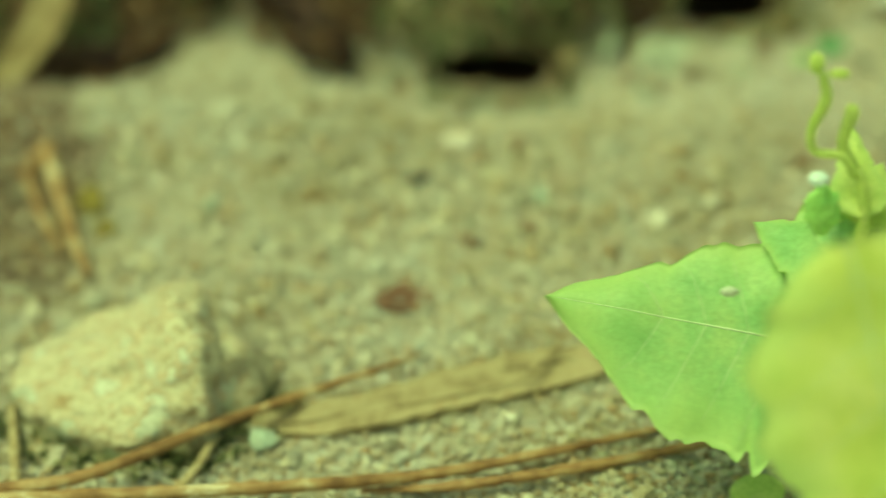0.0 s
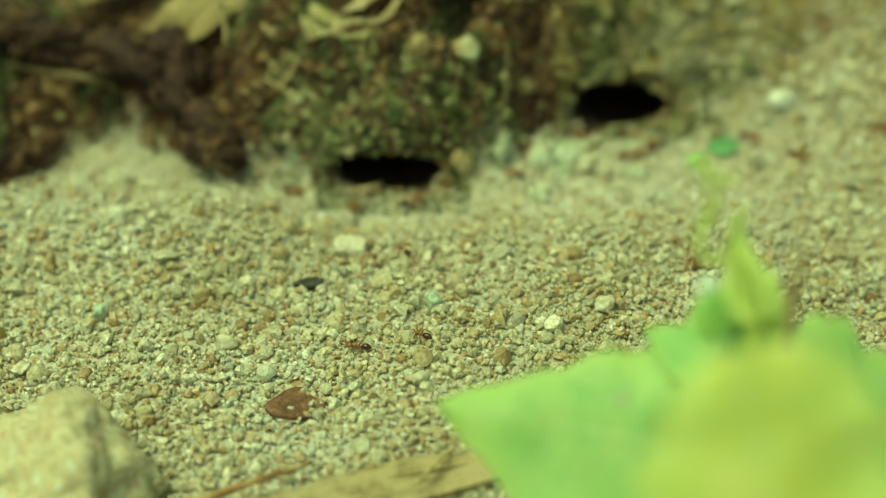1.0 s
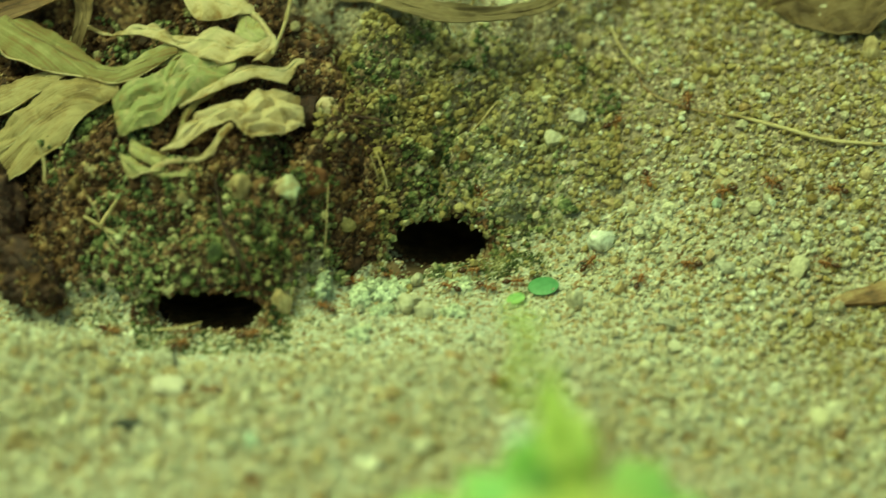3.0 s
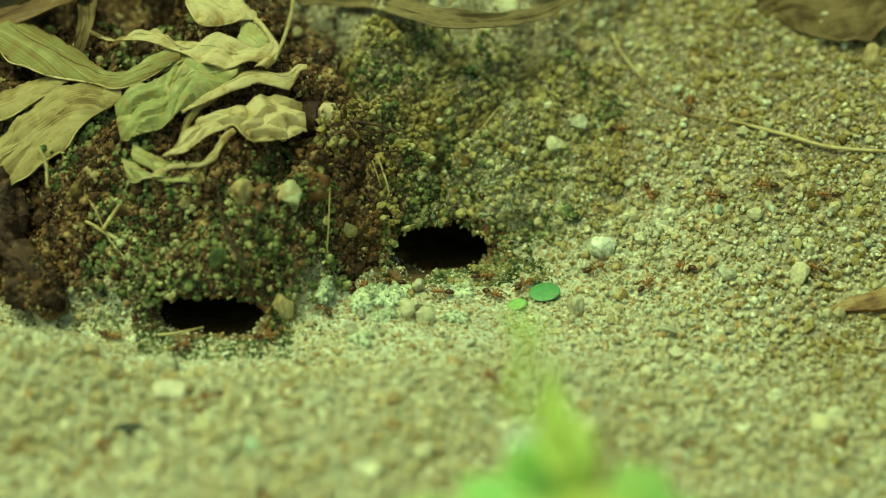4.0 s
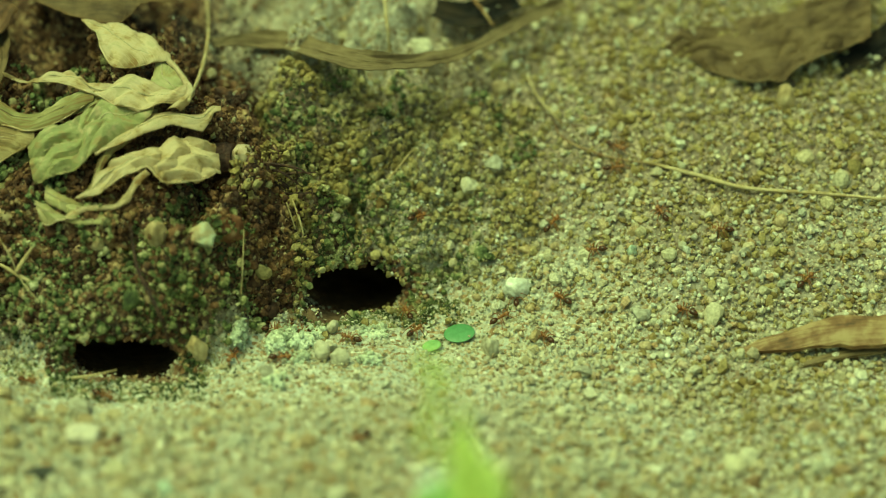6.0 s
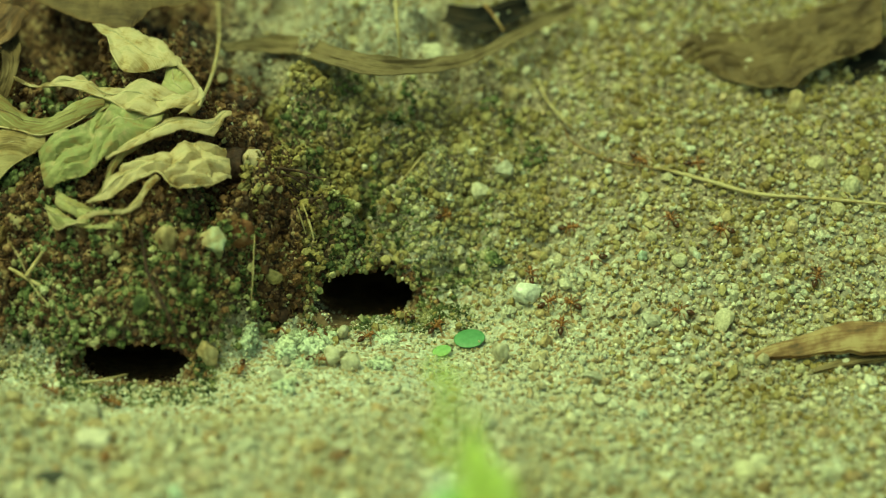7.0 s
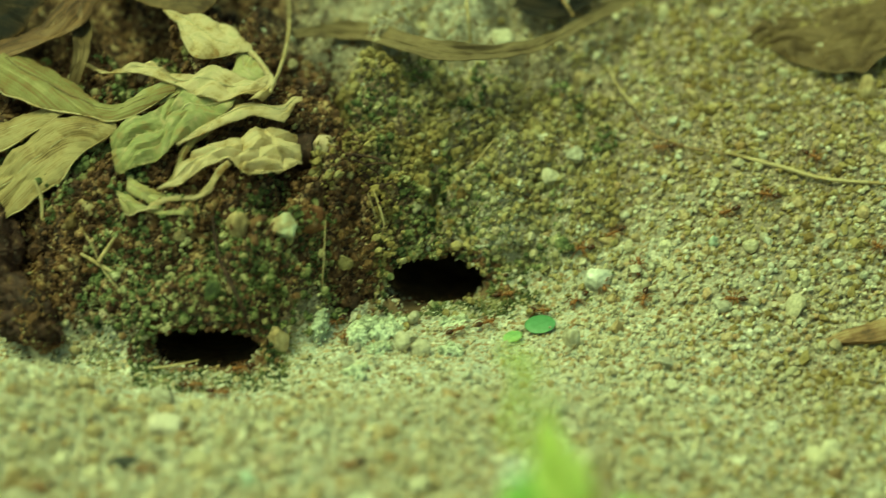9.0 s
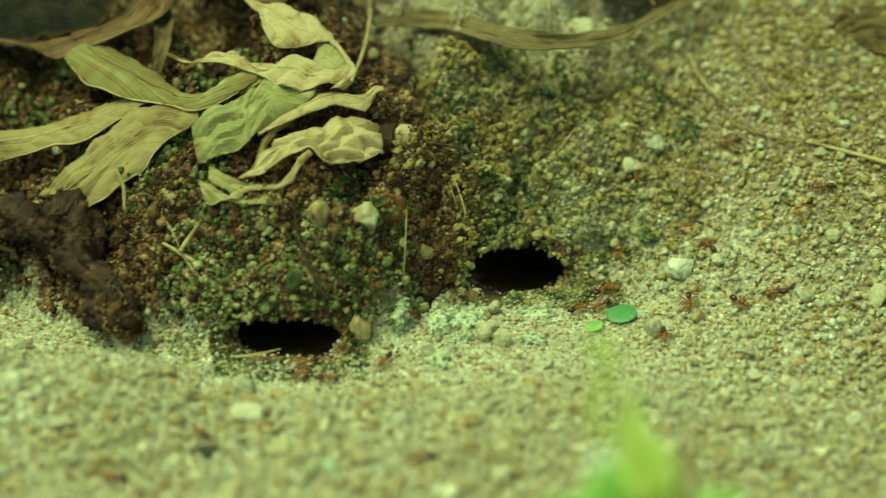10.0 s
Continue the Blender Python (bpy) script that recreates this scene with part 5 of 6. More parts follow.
add_sheet([(-38.4, 22.8, 36.0), (-39.9, 22.5, 36.2), (-41.3, 20.9, 35.7), (-44.0, 19.9, 35.9), (-47.0, 20.0, 36.3), (-49.7, 19.4, 36.0), (-52.6, 17.4, 35.0), (-55.7, 15.3, 33.9), (-59.5, 13.0, 32.4)],
          [(-38.2, 21.1, 35.9), (-39.4, 20.5, 36.0), (-41.0, 16.8, 34.2), (-43.8, 16.8, 34.9), (-46.8, 17.0, 35.5), (-50.1, 15.3, 34.5), (-53.4, 14.0, 33.7), (-56.5, 12.9, 33.1), (-59.7, 11.5, 32.3)],
          pale_leaf_mat, "narrow cream strip of a dry leaf with a ragged tip", seed=26, ruffle=0.35, bulge=0.2)
add_sheet([(-50.1, 31.2, 40.8), (-50.5, 28.5, 39.9), (-51.1, 25.8, 39.0), (-48.7, 23.8, 38.2), (-45.0, 23.5, 37.9)],
          [(-47.8, 31.1, 41.6), (-46.2, 28.6, 40.8), (-44.7, 26.4, 39.8), (-43.8, 25.0, 39.2), (-43.7, 23.6, 38.6)],
          green_leaf_mat, "grey-green turned middle of the folded leaf", seed=4, ruffle=0.3)
add_sheet([(-44.0, 24.3, 38.9), (-46.9, 23.5, 38.7), (-50.2, 24.5, 39.3), (-53.7, 26.3, 40.0), (-56.3, 25.5, 39.5), (-59.3, 24.7, 38.7), (-62.9, 26.1, 38.9), (-65.6, 28.3, 39.8), (-69.2, 28.6, 39.5), (-72.5, 27.8, 38.4), (-77.2, 31.0, 38.0)],
          [(-44.7, 20.1, 37.9), (-48.6, 18.7, 37.5), (-52.6, 18.5, 37.3), (-55.6, 19.3, 37.6), (-57.8, 20.9, 38.0), (-59.8, 22.0, 38.2), (-63.0, 23.6, 38.3), (-66.0, 25.3, 38.6), (-69.4, 26.9, 38.5), (-73.2, 27.8, 37.9), (-77.0, 30.3, 37.7)],
          pale_leaf_mat, "curled cream dry leaf on top of the bank", seed=3, ruffle=0.7, bulge=0.05, rim=pale_leaf_mat)
add_sheet([(-47.9, 30.6, 41.8), (-46.2, 28.1, 41.1), (-44.4, 25.8, 40.1), (-43.4, 24.5, 39.4), (-42.8, 22.7, 38.6), (-43.5, 20.5, 37.9), (-45.0, 18.6, 37.3)],
          [(-48.5, 29.4, 41.8), (-46.7, 27.1, 41.1), (-45.0, 24.6, 40.1), (-44.3, 23.1, 39.5), (-44.4, 21.7, 39.1), (-45.7, 20.2, 38.5), (-47.6, 18.4, 37.6)],
          pale_leaf_mat, "rolled cream edge of the folded leaf", seed=25, ruffle=0.15, bulge=0.35)
add_sheet([(-64.3, 41.1, 44.3), (-59.3, 38.8, 44.8), (-54.4, 36.3, 44.3), (-50.1, 33.4, 43.4), (-48.4, 31.3, 42.4), (-47.3, 29.7, 41.6)],
          [(-63.9, 40.2, 44.1), (-61.0, 35.5, 44.4), (-59.5, 28.9, 43.3), (-57.1, 26.1, 41.9), (-53.4, 27.4, 41.6), (-49.9, 29.3, 41.4)],
          pale_leaf_mat, "flat cream dry leaf end folded back on itself", seed=24, ruffle=0.4, bulge=0.08, rim=pale_leaf_mat)
add_sheet([(-57.3, 14.5, 32.0), (-58.9, 12.6, 30.8), (-59.8, 10.3, 29.1), (-60.9, 8.1, 27.2), (-62.4, 6.7, 25.7)],
          [(-53.7, 15.1, 33.1), (-56.9, 12.8, 31.6), (-58.2, 10.6, 30.1), (-58.7, 8.6, 28.4), (-60.7, 6.4, 26.3)],
          olive_leaf_mat, "olive dry leaf strip behind a crumpled one", seed=27, ruffle=0.3, bulge=0.25)
add_sheet([(-62.6, 6.1, 25.5), (-59.8, 7.5, 27.3), (-58.3, 9.3, 29.0), (-57.1, 11.1, 30.5), (-54.9, 12.3, 31.5), (-51.6, 13.0, 32.1), (-48.6, 14.2, 33.0), (-46.2, 15.6, 33.8), (-44.0, 16.0, 33.4), (-41.4, 15.8, 32.3), (-39.1, 16.2, 31.6)],
          [(-61.6, 5.1, 25.9), (-58.1, 5.8, 26.8), (-56.2, 7.3, 28.3), (-54.3, 8.5, 29.5), (-52.3, 9.4, 30.4), (-50.3, 9.5, 30.7), (-48.7, 8.0, 29.5), (-47.1, 6.5, 28.3), (-44.2, 7.6, 28.3), (-41.2, 9.5, 28.2), (-37.8, 11.9, 28.5)],
          pale_leaf_mat, "crumpled cream dry leaf wrapped round the stem base", seed=6, ruffle=0.95, bulge=0.06, rim=pale_leaf_mat)
add_sheet([(-50.7, 9.1, 30.6), (-52.6, 8.0, 29.6), (-54.1, 6.0, 27.6), (-55.6, 4.9, 26.4), (-58.0, 4.5, 25.9), (-61.5, 4.7, 25.8), (-64.0, 4.2, 24.8), (-65.3, 3.8, 23.8)],
          [(-50.0, 8.3, 30.4), (-52.0, 6.5, 28.7), (-53.4, 4.7, 26.8), (-54.9, 3.9, 26.0), (-57.5, 3.6, 25.5), (-60.9, 3.7, 25.3), (-62.9, 3.2, 24.5), (-64.5, 2.9, 23.7)],
          pale_leaf_mat, "twisted cream dry leaf strip hanging on the bank", seed=7, ruffle=0.25, bulge=0.3)
add_sheet([(-68.3, 9.3, 27.2), (-65.7, 7.9, 26.6), (-63.0, 6.5, 25.9), (-60.3, 5.7, 25.3)],
          [(-68.5, 7.1, 25.9), (-66.7, 5.4, 24.8), (-64.2, 4.4, 24.3), (-61.4, 4.4, 24.7)],
          green_leaf_mat, "yellow-green dry leaf end tucked under a strip", seed=28, ruffle=0.4, bulge=0.15)
add_sheet([(-70.1, 7.1, 25.2), (-67.9, 6.3, 25.0), (-66.1, 5.0, 24.1), (-64.6, 4.1, 23.5), (-62.4, 4.8, 24.7)],
          [(-68.9, 4.1, 23.2), (-67.9, 3.5, 22.8), (-66.3, 3.3, 23.0), (-64.5, 3.1, 23.3), (-62.1, 3.3, 23.8)],
          green_leaf_mat, "curled tip of a yellowed dry leaf", seed=8, ruffle=0.5, bulge=0.2, rim=pale_leaf_mat)
add_sheet([(-64.4, 4.2, 23.7), (-61.0, 4.1, 24.1), (-58.1, 4.4, 24.6), (-55.9, 4.8, 25.0)],
          [(-64.0, 3.2, 23.1), (-60.5, 2.8, 22.9), (-57.5, 2.8, 23.0), (-55.2, 3.0, 23.3)],
          green_leaf_mat, "frayed lower end of a yellowed dry leaf", seed=29, ruffle=0.4, bulge=0.15)
add_sheet([(-78.3, 64.7, 44.4), (-62.5, 61.9, 45.7), (-46.4, 59.5, 45.7)],
          [(-76.1, 51.7, 43.5), (-70.0, 46.9, 43.2), (-64.5, 44.0, 43.1), (-58.4, 41.3, 42.9), (-55.7, 44.1, 43.7), (-52.8, 46.9, 44.4), (-45.8, 49.8, 45.1)],
          brown_leaf_mat, "broad brown dead leaf lying behind the pale leaves", seed=15, ruffle=0.4, bulge=0.1)
add_blade("dry_leaf", [(-80.4, 44.9, 40.3), (-78.7, 36.0, 39.0), (-80.4, 32.7, 33.7)], [3.8, 3.2, 2.0], brown_leaf_mat,
          "narrow brown dry leaf curled on the bank", group="dry leaves", seed=13, ruffle=0.5, curl=0.25)
add_blade("dry_leaf", [(-41.5, 46.2, 37.2), (-29.9, 52.2, 34.8), (-14.7, 34.8, 39.3), (-2.5, 41.3, 35.8), (5.8, 46.9, 35.4), (13.3, 55.5, 35.5), (24.2, 64.4, 37.1)], [1.6, 4.6, 5.2, 4.0, 2.4, 2.2, 2.6], dull_leaf_mat,
          "long tan dry leaf lying across the sand slope", group="dry leaves", seed=16, ruffle=0.5, curl=0.12, tilt=[0, 10, 15, 0, -20])
add_sheet([(41.4, 58.5, 30.1), (48.2, 62.8, 32.5), (56.8, 62.9, 33.1), (65.4, 64.1, 34.3), (73.0, 66.2, 36.2), (83.0, 70.6, 38.3)],
          [(42.1, 56.4, 29.7), (48.8, 53.9, 28.7), (53.8, 50.0, 28.1), (58.8, 47.1, 28.1), (63.8, 45.7, 29.3), (67.0, 46.9, 30.6), (72.5, 49.9, 32.1), (81.3, 54.6, 33.9)],
          brown_leaf_mat, "broad brown dead leaf propped on the sand slope", seed=17, ruffle=0.7, bulge=0.05, rim=dull_leaf_mat, n=150, m=60)
add_blade("bark_strip", [(53.2, -4.6, 1.8), (61.0, -3.4, 3.5), (70.9, -3.2, 5.5), (82.5, -4.1, 6.2), (96.3, -4.2, 6.0)], [0.8, 4.0, 6.4, 7.2, 7.0], bark_mat,
          "brown curved strip of bark lying on the sand", "bark", seed=20, ruffle=0.3, curl=-0.12, thick=0.9, tilt=[10, 15, 15])
add_blade("bark_strip", [(63.8, -6.9, 0.5), (70.7, -5.7, 2.1), (80.7, -4.5, 3.2), (94.5, -4.3, 3.8)], [0.6, 2.2, 3.0, 3.0], dull_leaf_mat,
          "thin grey-tan sliver of bark under a brown strip", "bark", seed=21, ruffle=0.1, curl=-0.05, thick=0.6, tilt=[20, 25])
# two dark blades stand in for the shade in gaps between the litter
add_blade("dry_leaf", [(-0.4, 63.2, 35.7), (7.0, 59.7, 36.3), (15.7, 65.8, 36.5)], [4, 6, 4], dark_leaf_and_gap_mat,
          "dark blade standing in for a shaded gap in the slope's litter", group="dry leaves", seed=23, ruffle=0.6, curl=0.2)
add_blade("dry_leaf", [(73.5, 50.9, 28.2), (80.2, 54.8, 30.4), (89.2, 59.8, 33.2)], [3, 6, 7], dark_leaf_and_gap_mat,
          "dark blade standing in for the shaded gap under a tan leaf on the slope", group="dry leaves", seed=24, ruffle=0.5, curl=0.15)
RODS = [
    ([(37.8, 31.8, 20.1), (46.8, 28.2, 19.4), (55.9, 25.2, 18.2), (68.0, 23.3, 18.2), (81.2, 22.1, 17.5)], [0.3, 0.42, 0.36, 0.3, 0.28], straw_mat, "long pale straw lying on the sand slope"),
    ([(21.2, 44.6, 23.0), (23.5, 38.5, 21.3), (30.7, 34.6, 19.8), (38.8, 31.3, 20.0)], [0.12, 0.22, 0.22, 0.2], bark_mat, "dull brown stalk lying on the sand slope"),
    ([(17.0, 51.7, 27.7), (19.0, 46.2, 25.8), (23.1, 41.1, 23.1)], [0.25, 0.25, 0.22], straw_mat, "fine curved pale straw on the sand slope"),
    ([(-44.0, 71.0, 35.0), (-42.1, 47.5, 38.0), (-42.9, 39.3, 35.1), (-43.4, 17.0, 40.1)], [0.36, 0.36, 0.36, 0.29], straw_mat, "thin green-tan stem rising from the bank"),
    ([(-9.7, 56.9, 41.6), (-9.1, 48.9, 39.6), (-8.6, 48.0, 34.5)], [0.36, 0.36, 0.29], straw_mat, "thin pale stem standing behind a leaf"),
    ([(7.0, 61.4, 38.9), (8.9, 58.3, 37.7), (10.6, 57.0, 35.5)], [0.29, 0.29, 0.22], stalk_mat, "short brown stem behind a leaf"),
    ([(-63.1, -12.9, 1.7), (-59.4, -13.5, 2.6), (-55.2, -12.6, 3.2)], [0.25, 0.25, 0.11], straw_mat, "short pale straw lying in a nest hole"),
    ([(-76.6, 2.2, 15.8), (-72.2, -0.1, 14.3), (-67.5, -1.4, 12.0)], [0.32, 0.40, 0.25], straw_mat, "yellow straw sticking in the bank"),
    ([(-73.3, -0.4, 15.6), (-72.1, 1.8, 16.7), (-70.5, 2.0, 19.1)], [0.32, 0.40, 0.29], straw_mat, "short yellow straw sticking in the bank"),
    ([(-33.7, 5.3, 20.9), (-33.9, 2.4, 15.9), (-34.4, 1.4, 9.4)], [0.1, 0.14, 0.14], straw_mat, "fine upright straw before the bank"),
    ([(-4.3, 33.3, 21.9), (-8.6, 28.9, 18.4), (-14.0, 26.9, 13.9)], [0.14, 0.18, 0.18], straw_mat, "fine straw slanting over the sand slope"),
    ([(-25.7, 15.1, 21.6), (-24.4, 12.5, 19.1), (-23.6, 11.6, 16.2)], [0.14, 0.22, 0.14], straw_mat, "short pale straw hanging from the bank"),
    ([(-26.5, 12.0, 22.5), (-25.6, 11.4, 19.7), (-25.1, 12.0, 17.1)], [0.11, 0.14, 0.11], straw_mat, "short fine straw hanging from the bank"),
    ([(-76.7, 3.4, 21.1), (-74.2, 0.7, 18.1), (-72.5, -0.7, 14.3), (-68.5, -4.8, 11.6)], [0.11, 0.14, 0.11, 0.11], straw_mat, "hair-fine root fibre on the bank"),
    ([(-52.8, -0.7, 25.0), (-51.5, -5.2, 19.2), (-47.9, -11.4, 14.9), (-45.6, -12.2, 7.1)], [0.22, 0.36, 0.32, 0.22], root_mat, "thin dark root hanging down the bank"),
    ([(-123.5, 8.2, 15.7), (-115.8, 8.2, 13.6), (-108.7, 3.5, 15.3), (-103.8, 6.0, 11.9)], [0.58, 0.72, 0.65, 0.36], dull_leaf_mat, "mossy yellow stem on the bank's foot"),
    ([(-84.2, 4.5, 29.3), (-82.9, 3.3, 26.6), (-82.7, 1.3, 22.9)], [0.36, 0.32, 0.22], straw_mat, "short straw torn from a grass blade"),
]
for i, (line, radii, mat, label) in enumerate(RODS):
    add_rod("straw", line, radii, mat, label=label, category="straw", group="straws", bumpy=0.15, seed=10 + i)

stem_mat = fibrous("stem_skin", [(0.3, (0.28, 0.16, 0.1)), (0.5, (0.52, 0.4, 0.29)), (0.7, (0.62, 0.52, 0.38))], 0.6, streak=0.7, length=5)


def stem_base():
    """The cut base of a grass plant: a swollen stem with a dark sheath and hairy roots."""
    at = np.array((-34.7, 19.3, 27.2))
    base = new("grass_stem")
    base.location = at * MM
    tagged(base, "swollen pinkish grass stem base with dark roots", "plant stem")
    add_rod("stem", [at + (-0.3, 0.4, -2.9), at + (-0.1, 0, -1.0), at + (0.2, 0, 1.2), at + (0.3, 0.5, 2.7)], [1.3, 1.8, 2.0, 1.9, 1.1], stem_mat, base, "pinkish cream stem stub", origin=at, bumpy=0.22, m=20)
    add_rod("sheath", [at + (-5.5, 0.3, 0.3), at + (-3.2, 0, 0), at + (-1.6, -0.2, 0)], [2.4, 3.3, 3.0], root_mat, base, "dark purple sheath", origin=at, bumpy=0.1, m=14)
    rng = np.random.RandomState(8)
    for k in range(44):
        a = at + rng.uniform((-7, -1.5, -4.5), (6, 1, -0.5))
        b = a + rng.uniform((0, -2.5, -3.5), (6, 1, 0.8))
        c = b + rng.uniform((0, -1.5, -4.5), (4.5, 1, 0.2))
        add_rod("root", [a, b, c], [0.3, 0.24, 0.1], root_mat, base, origin=at, n=12, m=5, bumpy=0.2, seed=k)
    return base


stem_base()
lay_stone((-40.2, 2.1, 20.2), (6.6, 5, 6.2), cream_stone, 1, 30, "stone", "cream and orange pointed stone stuck in the earth bank", "stones in the bank", 0.05, 14)
lay_stone((-36.4, 5.5, 20.2), (8.0, 5, 5.5), red_stone, 5, 10, "stone", "red-brown stone stuck in the earth bank", "stones in the bank", 0.0, 8)
lay_stone((-49.1, 3.5, 19.6), (5.4, 5, 7.2), tan_stone, 6, 50, "stone", "dull tan stone stuck in the earth bank", "stones in the bank", 0.0, 5)
lay_stone((-76.3, 7.9, 21.9), (4.6, 5, 5.2), tan_stone, 2, 20, "stone", "dull brown stone stuck in the earth bank", "stones in the bank", 0.0, 5)
lay_stone((-59.0, 1.9, 19.6), (3.4, 3, 3.0), tan_stone, 4, 80, "stone", "green-grey stone stuck in the earth bank", "stones in the bank", 0.0, 5)

ROOTS = [
    ([(-131.5, 15.7, 22.2), (-118.7, 11.2, 19.8), (-108.7, 10.8, 17.0), (-100.2, 5.6, 17.8), (-93.6, 2.1, 12.9), (-85.7, -5.7, 11.1), (-80.5, -8.3, 3.4)], [3.4, 3.8, 3.8, 3.4, 3.2, 3.4, 2.0], "dark wet root arching over the bank's foot"),
    ([(-98.8, 6.9, 18.3), (-92.8, 6.0, 15.9), (-90.6, 2.1, 12.3), (-89.2, -0.4, 6.8)], [3.0, 3.6, 3.2, 2.0], "dark wet root stump in the bank"),
    ([(-131.3, -8.4, 2.5), (-123.7, -5.5, 3.3), (-118.0, -2.8, 3.7), (-113.3, 0.3, 5.4)], [2.2, 2.4, 2.0, 1.0], "short dark root at the bank's foot"),
    ([(-90.8, 1.1, 8.3), (-84.8, -7.2, 6.8), (-80.9, -8.3, 4.6)], [3.4, 3.6, 2.2], "lumpy dark root end in the bank"),
]
for i, (line, radii, label) in enumerate(ROOTS):
    root = add_rod("root", line, radii, root_mat, label=label, category="root", group="dark roots", bumpy=0.5, seed=30 + i, n=200, m=40, rugged=0.6)
    rng = np.random.RandomState(60 + i)
    mid = curve_through(line, 40)
    for k in range(9):
        a = mid[rng.randint(4, 36)] + rng.uniform((-2, -2.5, 0), (2, -1, 2.5))
        b = a + rng.uniform((-3, -3, -3), (3, 0, 1))
        add_rod("rootlet", [a, (a + b) / 2 + rng.uniform(-0.8, 0.8, 3), b], [0.35, 0.25, 0.1], root_mat, root, origin=line[len(line) // 2], n=12, m=5, bumpy=0.3, seed=k)


def root_specks():
    """Earth crumbs and sand grains stuck to the wet roots."""
    rng = np.random.RandomState(23)
    earth, sand = [], []
    for i, (line, radii, label) in enumerate(ROOTS):
        skin = rod_shape(line, radii, n=200, m=40, bumpy=0.5, seed=30 + i, rugged=0.6)[0][:-2]
        c = np.repeat(curve_through(line, 200), 40, axis=0)
        seen = skin[((skin - c) @ np.array((0, -0.75, 0.66))) > 0.2]
        crusted = seen[lattice(seen[:, 0], seen[:, 2], 4.0, 95) + 0.5 * lattice(seen[:, 0], seen[:, 2], 1.5, 96) > 0.05]
        earth.append(crusted[rng.randint(0, len(crusted), 900)])
        sand.append(crusted[rng.randint(0, len(crusted), 260)])
    for name, places, size, mat, label in (("earth_specks", earth, 0.26, soil_mat, "brown earth crumbs caked on the dark roots"),
                                           ("sand_specks", sand, 0.16, crumb_mat, "pale sand grains stuck to the dark roots")):
        at = np.concatenate(places)
        heap(name, at + rng.normal(0, 0.12, at.shape), np.exp(rng.normal(np.log(size), 0.45, len(at))), mat, 97, label)


root_specks()


# ---- the green seedling ----
def leaf_green(name, stops, clear=0.5):
    m, t, p = shader(name)
    a, b = noise_node(t, 7, 4), noise_node(t, 0.8, 3)
    r = colour_ramp(t, stops)
    t.links.new(a.outputs[0], r.inputs[0])
    g = colour_ramp(t, [(0.3, (0.85, 0.88, 0.8)), (0.7, (1.08, 1.06, 1.1))])
    t.links.new(b.outputs[0], g.inputs[0])
    rim = t.nodes.new("ShaderNodeAttribute")
    rim.attribute_name = "margin"
    c = mixed(t, r.outputs[0], g.outputs[0], 1.0, "MULTIPLY")
    c = mixed(t, c, (0.74, 0.86, 0.4), rim.outputs["Fac"])
    t.links.new(c, p.inputs["Base Color"])
    p.inputs["Roughness"].default_value = 0.45
    relief(t, p, 0.8, 0.12)
    see_through(t, p, c, clear)
    return m


green_mat = leaf_green("green_leaf", [(0.3, (0.42, 0.68, 0.3)), (0.5, (0.54, 0.77, 0.38)), (0.7, (0.64, 0.8, 0.4))], 0.52)
lime_mat = leaf_green("lime_leaf", [(0.3, (0.7, 0.8, 0.28)), (0.5, (0.8, 0.87, 0.36)), (0.7, (0.87, 0.9, 0.46))], 0.5)
front_mat = leaf_green("yellow_lime_leaf", [(0.3, (0.7, 0.77, 0.24)), (0.5, (0.8, 0.83, 0.3)), (0.7, (0.88, 0.88, 0.42))], 0.42)
vein_mat = leaf_green("leaf_vein", [(0.3, (0.7, 0.82, 0.52)), (0.7, (0.8, 0.88, 0.62))], 0.3)
deep_mat = leaf_green("deep_green_leaf", [(0.3, (0.5, 0.76, 0.36)), (0.7, (0.64, 0.82, 0.42))], 0.35)
bud_mat = leaf_green("leaf_bud", [(0.3, (0.45, 0.78, 0.24)), (0.7, (0.62, 0.88, 0.34))], 0.2)
# dew: a pale, mostly opaque base colour paints the sky's glint into the drop
dew_glint_mat = bpy.data.materials.new("dew")
dew_glint_mat.use_nodes = True
dew = dew_glint_mat.node_tree.nodes["Principled BSDF"]
dew.inputs["Base Color"].default_value = (0.85, 0.95, 0.9, 1)
dew.inputs["Roughness"].default_value = 0.05
dew.inputs["Transmission Weight"].default_value = 0.25
dew.inputs["IOR"].default_value = 1.33


